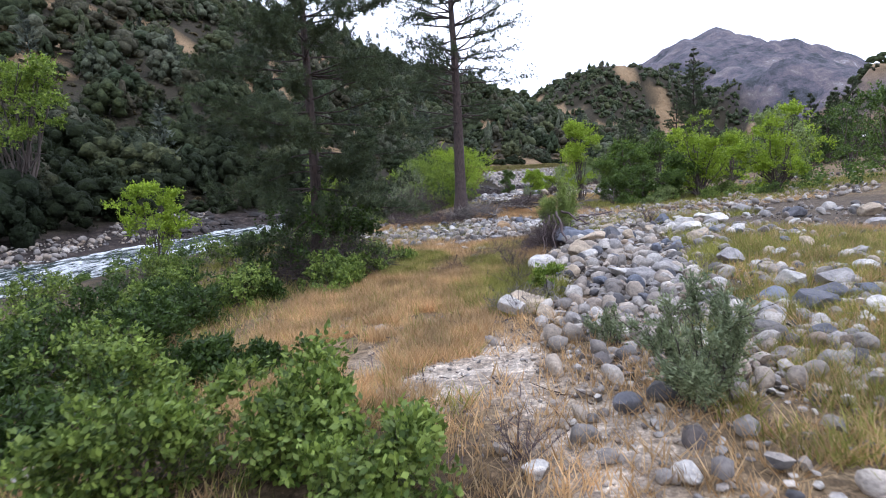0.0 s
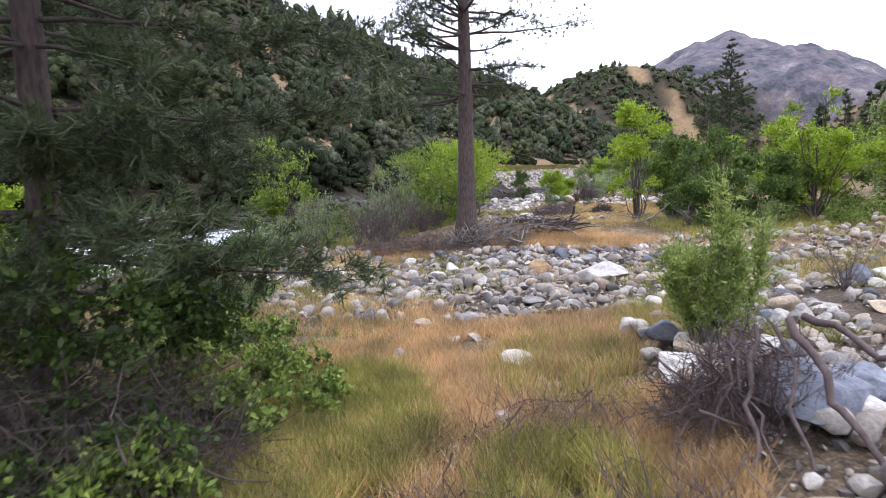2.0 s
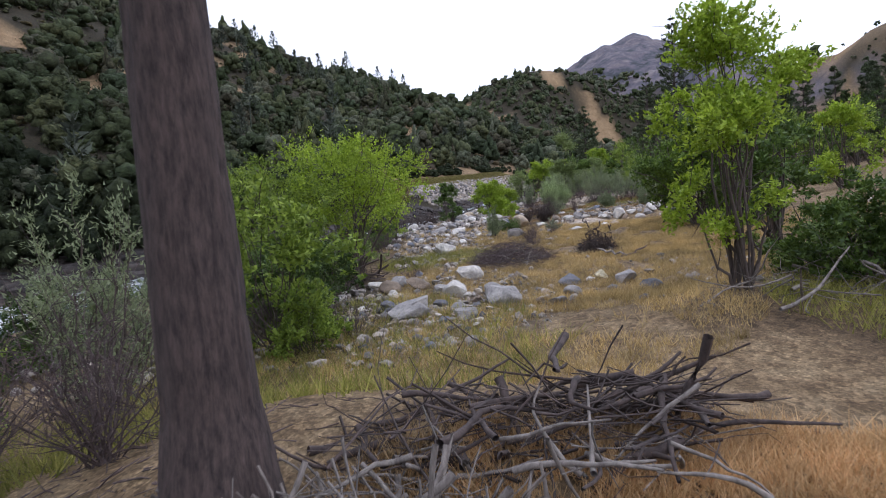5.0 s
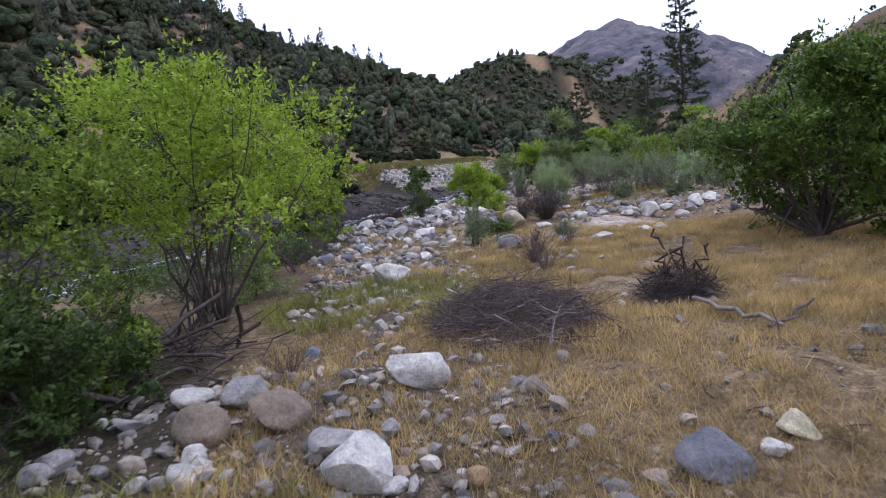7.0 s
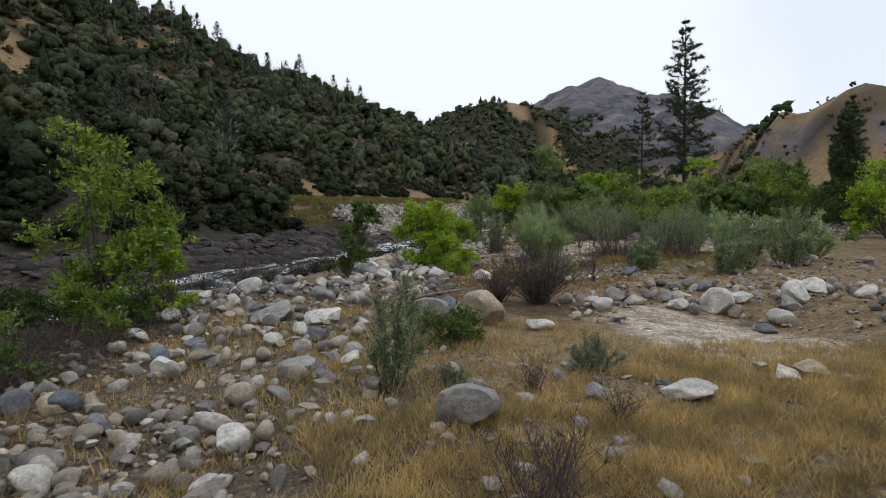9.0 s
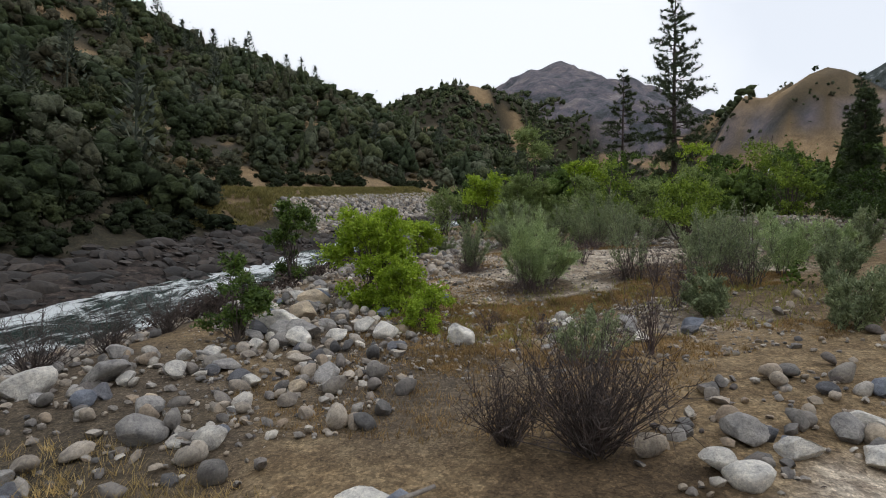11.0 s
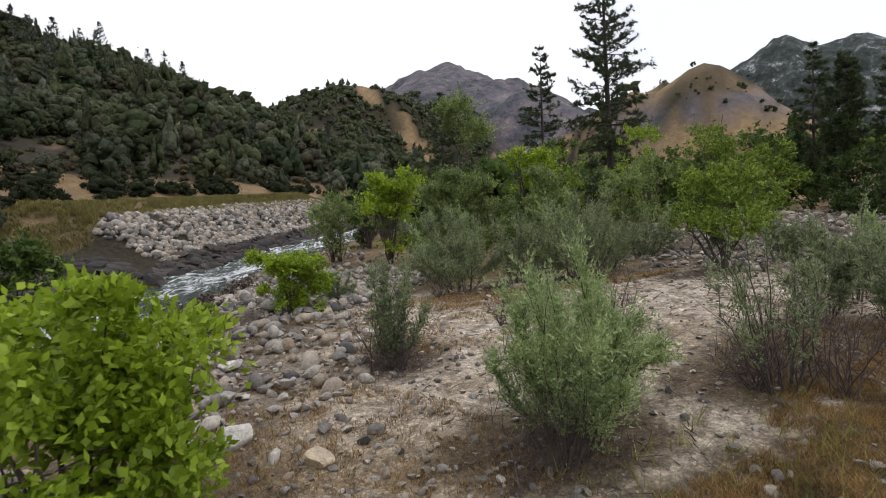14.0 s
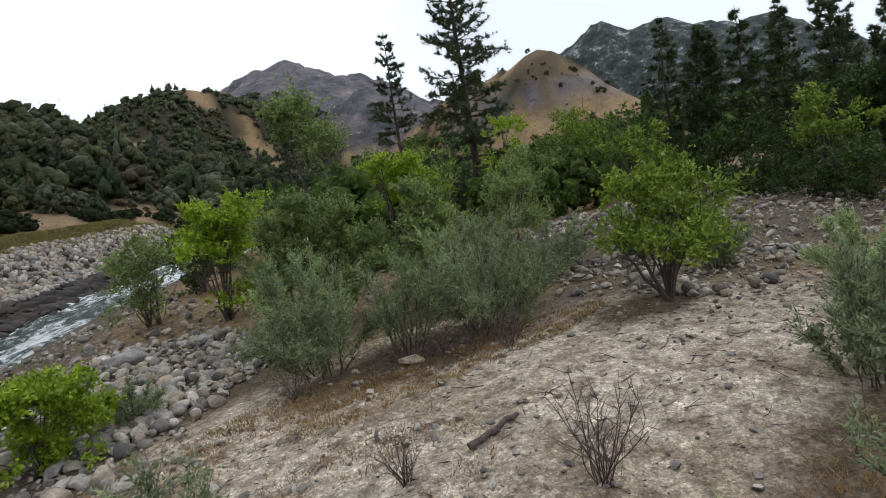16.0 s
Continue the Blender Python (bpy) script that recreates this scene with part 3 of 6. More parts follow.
# ---- the river ----
run = np.concatenate([[0], np.cumsum(np.hypot(*np.diff(RIVER[:, :2], axis=0).T))])
ss = np.arange(180, 720, 0.8)
cx, cy, cw = (np.interp(ss, run, RIVER[:, k]) for k in range(3))
kern = np.ones(15) / 15
cx[7:-7], cy[7:-7] = np.convolve(cx, kern, "valid"), np.convolve(cy, kern, "valid")
tx, ty = np.gradient(cx), np.gradient(cy)
tl = np.hypot(tx, ty)
across = np.linspace(-1, 1, 22)
wx = cx[:, None] + (ty / tl)[:, None] * across[None] * (cw[:, None] + 1.2)
wy = cy[:, None] - (tx / tl)[:, None] * across[None] * (cw[:, None] + 1.2)
wz = plain(wx, wy) - 1.38 + 0.8 * (fbm(ss[:, None] * 0.5 + 0 * wx, across[None] * (cw[:, None] + 1.2) * 1.0, 4, 71) - 0.5)
na = len(across)
cell = (np.arange(len(ss) - 1)[:, None] * na + np.arange(na - 1)[None]).ravel()
me = mesh_of("river", np.stack([wx, wy, wz], -1).reshape(-1, 3), [np.stack([cell, cell + 1, cell + 1 + na, cell + na], -1)], M_WATER, True)
me.attributes.new("along", "FLOAT", "POINT").data.foreach_set("value", np.repeat(ss, na).astype(np.float32))
me.attributes.new("side", "FLOAT", "POINT").data.foreach_set("value", (across[None] * (cw[:, None] + 1.2)).ravel().astype(np.float32))
tagged(new("river", me), "dark green rushing river with white rapids", "river", kind="structure")


# ---- stones ----
def stone_mesh(name, seed, mat, level=3, squash=0.72, angular=0.5):
    r = np.random.default_rng(seed)
    bm = bmesh.new()
    bmesh.ops.create_icosphere(bm, subdivisions=level, radius=0.5)
    v = np.array([k.co[:] for k in bm.verts])
    tri = np.array([[k.index for k in f.verts] for f in bm.faces])
    bm.free()
    for _ in range(int(7 + 7 * angular)):
        nrm = unit(r.normal(0, 1, 3))
        cut = r.uniform(0.26, 0.44) - 0.04 * angular
        over = np.clip(v @ nrm - cut, 0, None)
        v = v - (over * (0.82 + 0.14 * angular) * smooth(0, 0.03, over))[:, None] * nrm
    off = r.uniform(0, 50, 3)
    bump = np.array([noise.fractal(Vector(p * 3.1 + off), 0.8, 2.1, 4) for p in v])
    v = v * (1 + 0.055 * bump)[:, None] * np.array([r.uniform(1.02, 1.32), r.uniform(0.88, 1.1), squash * r.uniform(0.9, 1.25)])
    v[:, 2] += -v[:, 2].mean()
    return mesh_of(name, v, [tri], mat, level > 1, 44 if level > 1 else 0), v, tri


BOULDERS = [stone_mesh("boulder", 100 + k, M_BOULDER, 4, 0.8, 0.25 + (k % 3) / 3)[0] for k in range(14)]
SMALL = [stone_mesh("boulder", 150 + k, M_BOULDER, 3, 0.85, 0.2 + (k % 4) / 4)[0] for k in range(12)]
PEBBLES = [stone_mesh("cobble", 200 + k, M_COBBLE, 1 if k < 8 else 2, 0.8, k % 3 / 2)[1:] for k in range(18)]
TONES = dict(pale=(0.56, 0.53, 0.49), grey=(0.30, 0.283, 0.272), blue=(0.17, 0.185, 0.225), tan=(0.46, 0.375, 0.275), brown=(0.2, 0.155, 0.115), dark=(0.125, 0.125, 0.14), orange=(0.42, 0.28, 0.15), yellow=(0.46, 0.41, 0.28))
TEXTS = dict(pale="pale grey weathered granite boulder", grey="mid-grey rounded river boulder", blue="blue-grey smooth river boulder", tan="tan weathered granite boulder",
             brown="brownish flat-topped river boulder", dark="dark slate-grey river boulder", orange="orange-tan river-worn boulder", yellow="pale yellowish angular boulder")


def boulder(x, y, size, seed, tone="grey", tall=1.0, lift=0.0):
    r = np.random.default_rng(seed)
    ob = new("boulder", BOULDERS[seed % len(BOULDERS)] if size > 0.7 else SMALL[seed % len(SMALL)])
    z = ground_z(x, y) + size * 0.23 * tall + lift
    ob.matrix_world = Matrix.LocRotScale((x, y, z), Euler((r.normal(0, 0.2), r.normal(0, 0.2), r.uniform(0, 6.28))), (size * 0.88, size * 0.88, size * 0.88 * tall))
    ob.color = (*(np.array(TONES[tone]) * r.uniform(0.82, 1.15)), 1)
    where = " on dry grass" if (44 < y < 72) or (y < 30 and x < 1.3) else " beside the river" if y > 72 else " on the stone pile" if y < 30 else " on the cobble bar"
    return tagged(ob, TEXTS[tone] + where, "boulder", "boulders on the river bar")


def stones_at(tone, places):
    for k, (x, y, size) in enumerate(places):
        boulder(x, y, size, int(abs(x) * 71 + y * 13 + k), tone, 0.8 + 0.25 * math.sin(5 * x + 3 * y))


stones_at("pale", [(4.2, 15.4, 1.09), (-5.4, 6.7, 0.47), (11.4, 26.8, 1.50), (9.0, 23.8, 1.12), (0.7, 6.2, 0.36), (2.2, 5.9, 0.43), (7.4, 13.4, 0.81), (7.0, 10.4, 0.49),
           (1.1, 13.4, 0.90), (2.4, 18.2, 1.00), (3.8, 17.7, 0.51), (12.0, 29.6, 1.26), (2.9, 13.2, 0.45), (9.5, 26.0, 1.27), (0.8, 25.2, 0.69), (-0.4, 27.0, 0.37),
           (-2.4, 36.8, 0.61), (-5.7, 33.8, 0.87), (-0.6, 35.3, 0.63), (-1.1, 34.5, 0.61), (7.7, 36.2, 0.76), (0.2, 34.3, 0.45), (2.5, 33.4, 0.60)])
stones_at("pale", [(-4.2, 35.7, 0.61), (-4.8, 35.6, 0.60), (4.4, 58.5, 1.02), (0.8, 58.8, 0.75), (3.5, 55.7, 0.92), (1.4, 56.7, 0.39), (7.9, 54.7, 0.32), (3.9, 55.4, 0.37),
           (4.1, 68.4, 1.09), (5.3, 55.8, 0.30), (7.4, 70.5, 0.36), (15.0, 72.3, 0.60), (7.3, 75.5, 0.70), (15.1, 73.1, 0.38),
           (3.5, 70.6, 0.59), (5.5, 70.2, 0.52), (5.4, 78.0, 0.69), (8.5, 92.3, 1.92), (6.6, 80.5, 1.31), (3.2, 87.8, 1.20), (13.5, 89.5, 0.97), (11.4, 90.4, 0.88)])
stones_at("pale", [(10.9, 91.5, 0.77), (9.0, 97.5, 1.17), (9.0, 90.3, 1.04), (18.2, 88.0, 0.62), (16.7, 87.3, 0.51), (13.5, 99.5, 0.71), (9.7, 98.3, 0.77), (12.0, 108.5, 0.66),
           (12.4, 113.1, 0.75), (16.6, 109.8, 0.58), (18.6, 120.9, 0.84)])
stones_at("dark", [(2.1, 7.6, 0.51), (5.8, 9.6, 0.54), (4.1, 13.2, 0.53), (7.2, 54.7, 0.89), (8.8, 52.0, 0.89), (11.5, 89.3, 0.78), (19.9, 88.3, 0.63)])
stones_at("tan", [(1.8, 13.0, 0.63), (4.2, 19.6, 1.40), (3.0, 16.4, 0.53), (3.0, 19.4, 0.73), (8.6, 27.1, 0.77), (-1.1, 28.1, 0.55), (1.0, 34.3, 0.56), (3.7, 34.9, 0.49),
           (-4.9, 37.6, 0.53), (10.1, 91.4, 0.56), (9.1, 93.9, 1.13), (14.7, 98.1, 0.56), (24.8, 108.8, 0.76)])
stones_at("blue", [(3.7, 21.0, 1.35), (4.5, 21.6, 1.1), (9.8, 21.3, 0.80), (3.6, 38.1, 0.78), (9.5, 96.0, 1.27), (14.4, 95.5, 0.64), (11.7, 93.5, 0.88), (17.0, 91.0, 0.38), (7.7, 95.7, 0.51),
           (8.3, 96.9, 0.70)])
stones_at("grey", [(5.2, 32.2, 0.4), (5.2, 15.3, 0.86), (3.7, 16.8, 0.56), (5.9, 22.7, 1.03), (4.6, 18.1, 0.66), (2.4, 17.2, 0.62), (3.1, 17.6, 0.46), (-0.0, 28.5, 0.66), (1.7, 30.2, 0.72),
           (-1.4, 25.8, 0.42), (4.4, 36.6, 0.92), (4.2, 38.7, 0.65), (1.5, 34.5, 0.54), (3.2, 56.5, 0.89), (0.0, 58.2, 0.58), (3.9, 56.8, 0.37), (1.7, 58.5, 0.78),
           (0.9, 57.1, 0.30), (4.7, 53.2, 1.21), (2.1, 53.3, 1.12), (6.7, 52.7, 0.63), (3.3, 53.1, 0.68), (1.8, 74.6, 0.51), (6.3, 75.1, 0.90), (6.1, 73.2, 0.57)])
stones_at("grey", [(5.0, 71.6, 0.47), (11.3, 72.1, 0.46), (9.4, 72.7, 0.57), (1.8, 75.5, 0.44), (4.6, 88.4, 1.40), (5.1, 81.1, 1.77), (9.8, 92.5, 0.57), (10.3, 92.7, 0.43),
           (18.6, 89.3, 0.72), (7.7, 91.5, 0.80), (9.7, 99.9, 0.86), (15.6, 88.4, 0.48), (12.5, 96.1, 0.77), (16.5, 110.7, 0.55), (16.7, 107.7, 0.48), (13.1, 106.0, 0.64),
           (13.5, 101.9, 0.57), (19.4, 119.7, 1.43), (20.9, 123.7, 0.86), (22.1, 119.8, 1.10)])
stones_at("pale", [(17.8, 80.6, 1.0), (19.0, 80.2, 1.3), (20.2, 80.8, 1.1), (21.4, 79.8, 1.2), (18.6, 81.6, 0.9), (22.6, 80.2, 1.0), (16.6, 81.0, 0.8), (20.0, 78.6, 0.8), (15.2, 80.4, 0.7), (23.6, 79.2, 0.9)])
stones_at("pale", [(12.2, 77.8, 0.8), (9.9, 80.6, 0.9)])
boulder(9.4, 79.3, 1.6, 6, "grey", 0.75)
boulder(11.0, 79.2, 1.7, 12, "tan", 0.85)
boulder(10.1, 80.3, 1.0, 8, "blue", 1.1)
boulder(8.9, 71.5, 1.3, 6, "grey", 0.75)
boulder(4.0, 32.9, 1.85, 19, "pale", 0.62)
boulder(12.9, 72.0, 1.1, 19, "pale", 0.45)
for k, (x, y, size, tall, tone) in enumerate([(17.9, 92.6, 0.55, 1.0, "pale"), (17.8, 91.9, 0.65, 0.7, "pale"), (17.4, 92.2, 0.45, 0.8, "pale"), (17.3, 91.6, 0.35, 0.8, "tan"), (19.4, 90.6, 0.85, 0.7, "grey"), (17.7, 91.2, 0.35, 0.8, "pale"),
                                              (13.6, 90.0, 1.0, 0.62, "pale"), (16.3, 89.4, 0.7, 0.6, "grey"), (20.2, 88.6, 0.9, 0.8, "blue"), (16.2, 95.7, 0.32, 0.8, "pale"), (15.4, 95.0, 0.4, 0.7, "tan"), (14.9, 93.6, 0.36, 0.7, "pale"), (15.7, 72.6, 0.75, 0.6, "tan"), (4.3, 67.9, 1.2, 0.95, "pale"), (8.9, 91.2, 1.5, 0.7, "grey"), (9.5, 96.0, 1.5, 0.75, "tan"), (10.0, 90.6, 0.8, 0.8, "pale"), (1.3, 13.7, 1.15, 0.8, "tan"), (3.5, 18.1, 1.15, 0.85, "tan"), (4.5, 15.0, 0.95, 0.75, "grey")]):
    boulder(x, y, size, 5000 + 7 * k, tone, tall)
stones_at("orange", [(2.3, 34.5, 1.02), (4.8, 55.3, 0.31)])
stones_at("grey", [(1.9, 53.0, 1.5), (4.6, 53.8, 1.2), (3.4, 52.3, 0.8), (8.6, 53.6, 0.9), (6.0, 52.0, 0.6), (4.0, 68.6, 1.1)])
stones_at("dark", [(3.9, 53.4, 0.5), (2.9, 53.9, 0.6), (1.2, 54.6, 0.6)])
stones_at("brown", [(1.3, 57.4, 0.9), (2.3, 57.7, 1.03)])
stones_at("yellow", [(8.4, 55.0, 0.55)])

# further boulders by region: x, y, reach x, reach y, how many, least and most size
r = np.random.default_rng(11)
AREAS = [(6.5, 19, 4.8, 9, 70, 0.4, 0.95), (13, 28, 6, 6, 34, 0.4, 1.1), (3, 36, 9, 3.2, 26, 0.35, 0.6), (9, 91, 2.6, 6, 24, 0.45, 1.0), (4.5, 83, 3.5, 8, 26, 0.4, 0.9),
         (19, 80, 4.5, 3.5, 16, 0.4, 0.9), (13, 112, 3, 9, 18, 0.4, 0.8)]
for ax, ay, rx, ry, count, lo, hi in AREAS:
    for _ in range(count):
        a, q = r.uniform(0, 6.283), math.sqrt(r.uniform(0, 1))
        x, y = ax + rx * q * math.cos(a), ay + ry * q * math.sin(a)
        if (y < 32 and x < 1.3 + 0.10 * (y - 8)) or ((x - 16.8) / 2.3) ** 2 + ((y - 76.8) / 3.6) ** 2 < 1:
            continue
        boulder(x, y, lo + (hi - lo) * r.uniform(0, 1) ** 2, int(r.integers(0, 9999)), ("pale", "grey", "grey", "blue", "tan", "pale", "dark", "grey")[int(r.integers(0, 8))], r.uniform(0.65, 1.0), lift=r.uniform(0, 0.12) if ax < 9 and ay < 25 else 0.0)


def cobbles(name, label, where, least, most, seed, high=0.3, edge=None, single=0):
    """Loose stones that nobody could count. where: x, y, reach x, reach y, how many."""
    r = np.random.default_rng(seed)
    b = Batch()
    own = single
    for ax, ay, rx, ry, count in where:
        a, q = r.uniform(0, 6.283, count), np.sqrt(r.uniform(0, 1.15, count))
        x, y = ax + rx * q * np.cos(a), ay + ry * q * np.sin(a)
        if edge is not None or 60 < ay < 95:
            ok = edge(x, y) if edge is not None else ((x - 16.8) / 2.3) ** 2 + ((y - 76.8) / 3.6) ** 2 > 1
            x, y, a, count = x[ok], y[ok], a[ok], int(ok.sum())
        z = land(x, y)
        size = least + (most - least) * r.uniform(0, 1, count) ** 3.4
        squat = r.uniform(0.7, 1.15, (count, 3))
        for k in range(count):
            if own > 0 and size[k] > least + 0.35 * (most - least):
                own -= 1
                tone = ("pale", "grey", "grey", "blue", "tan", "pale", "dark", "brown")[int(r.integers(0, 8))]
                ob = new("cobble", SMALL[int(r.integers(0, len(SMALL)))])
                ob.matrix_world = Matrix.LocRotScale((x[k], y[k], z[k] + size[k] * r.uniform(0.1, high)), Euler((r.normal(0, 0.25), r.normal(0, 0.25), a[k] * 7)), (size[k], size[k], size[k]))
                ob.color = (*(np.array(TONES[tone]) * r.uniform(0.75, 1.15)), 1)
                tagged(ob, TEXTS[tone].replace("boulder", "cobble") + " among many others", "cobble", "cobbles on the river bar")
                continue
            v, t = PEBBLES[int(r.integers(0, 8)) if size[k] < 0.4 else 8 + int(r.integers(0, 10))]
            c, s = math.cos(a[k] * 7), math.sin(a[k] * 7)
            p = v * size[k] * squat[k]
            p = np.stack([p[:, 0] * c - p[:, 1] * s, p[:, 0] * s + p[:, 1] * c, p[:, 2] + r.normal(0, 0.2) * p[:, 0]], -1)
            b.add(p + (x[k], y[k], z[k] + size[k] * r.uniform(0.02, high)), tris=t)
    return tagged(new(name, b.mesh(name, M_COBBLE, True, 50)), label, "stones", kind="stuff")


def pile_edge(x, y):
    open_soil = (fbm(x * 0.55, y * 0.55, 3, 77) > 0.53) & (x > 5.2 + 0.12 * (y - 8))
    return ~open_soil & (x > 1.2 + 0.10 * (y - 8) + 0.6 * (fbm(x * 0.8, y * 0.8, 2, 5) - 0.5))


cobbles("pile_cobbles", "heap of grey, white and tan river cobbles", [(6.4, 19, 5.2, 10.5, 2300), (4.2, 20, 2.4, 6, 700), (13.5, 28, 8, 8, 1100), (3.6, 8.5, 2.4, 4, 420), (4.6, 13.5, 3.4, 5.5, 1800)], 0.10, 0.5, 1, 0.5, pile_edge, 110)
cobbles("bar_cobbles", "band of rounded river cobbles across the bar", [(1.5, 36, 9.5, 3.6, 2100), (13, 38, 6, 4.5, 900), (20, 41, 7, 5, 900), (-8, 39, 3.5, 4.5, 420), (-13, 44, 4, 5, 360), (-5, 53, 4, 4, 200), (-17, 50, 3, 8, 260), (2.0, 31.2, 8.0, 2.6, 1500), (-4, 33, 3.5, 2.5, 350)], 0.12, 0.5, 2, 0.45, None, 80)
cobbles("bar_pebbles", "small stones packed between larger cobbles", [(3.5, 36, 10, 4, 1900), (2, 32, 8, 2.5, 700)], 0.07, 0.26, 12, 0.35)
cobbles("meadow_cobbles", "scattered stones in dry grass", [(2.6, 55.0, 3.6, 5.5, 1300), (1.0, 51.5, 3.0, 3.0, 350), (4.2, 67, 2.8, 5.5, 900), (9, 56, 5, 6, 160), (-1.5, 12, 5, 10, 50), (-1, 26, 5, 5, 80), (8, 71, 5, 5, 200), (15, 68, 6, 6, 40), (12, 97, 4, 5, 160)], 0.09, 0.4, 3, 0.3, None, 50)
cobbles("shore_cobbles", "grey cobbles along the river shore", [(4.5, 80, 4, 10, 1100), (9.3, 92, 2.8, 8, 760), (14, 112, 5, 11, 1700), (17, 118, 4, 7, 600), (20.5, 117.5, 3.2, 4.5, 1300), (18.5, 114, 2.5, 3, 700), (-2, 90, 4, 5, 260), (1.5, 95, 3, 4, 500), (5.6, 103, 2.6, 5, 700), (10, 111, 2.6, 6, 600), (-6, 84, 4, 4, 300), (20, 128, 5, 9, 400), (19, 79.5, 5, 4.5, 380)], 0.13, 0.55, 4, 0.45, None, 50)
cobbles("flat_pebbles", "small stones on gravelly sand", [(20, 92, 8, 5, 700), (19.5, 92.2, 3.5, 1.2, 900), (15.5, 100, 4.5, 6, 1100), (25, 103, 9, 7, 1900), (16.5, 88.5, 6, 3, 1100), (15.5, 94, 2.5, 4, 500)], 0.035, 0.24, 5, 0.25)
cobbles("field_cobbles", "grey cobble field beyond the sand flat", [(45, 113, 14, 9, 3000), (36.5, 106, 4, 5, 600), (36, 122, 8, 9, 500), (33, 62, 8, 9, 200), (28, 84, 7, 7, 400)], 0.13, 0.5, 6, 0.45)
cobbles("fine_gravel", "small rounded gravel between larger stones", [(5, 17, 5, 10, 3000), (2, 34.5, 9.5, 5.5, 3200), (2.8, 55, 4, 6, 1400), (6, 72, 4, 9, 1200), (8.5, 92, 3, 8, 700), (14.5, 110, 5, 11, 1200), (1, 9, 2.5, 3, 300)], 0.04, 0.13, 8, 0.3)
cobbles("far_bank_cobbles", "grey rocks along the far bank", [(-38.5, 48, 2.6, 13, 420), (-37, 71, 3.5, 10, 360)], 0.2, 0.9, 7)


def revetment():
    """Slope of dumped angular rock below the road."""
    r = np.random.default_rng(19)
    b = Batch()
    n = 2600
    s = r.uniform(457, 512, n)
    e = r.uniform(2.6, 9.3, n)
    px, py, pw = (np.interp(s, run, RIVER[:, k]) for k in range(3))
    qx, qy = np.interp(s + 0.5, run, RIVER[:, 0]) - px, np.interp(s + 0.5, run, RIVER[:, 1]) - py
    ql = np.hypot(qx, qy)
    x, y = px - qy / ql * (pw + e), py + qx / ql * (pw + e)
    z = land(x, y)
    size = r.uniform(0.35, 1.0, n)
    for k in range(n):
        v, t = PEBBLES[int(r.integers(0, 8))]
        c, sn = math.cos(k), math.sin(k)
        p = v * size[k]
        p = np.stack([p[:, 0] * c - p[:, 1] * sn, p[:, 0] * sn + p[:, 1] * c, p[:, 2] * 1.2], -1)
        b.add(p + (x[k], y[k], z[k] + 0.1 * size[k]), tris=t)
    tagged(new("rock_revetment", b.mesh("rock_revetment", M_COBBLE)), "slope of pale broken rock below the road", "revetment", kind="stuff")


revetment()


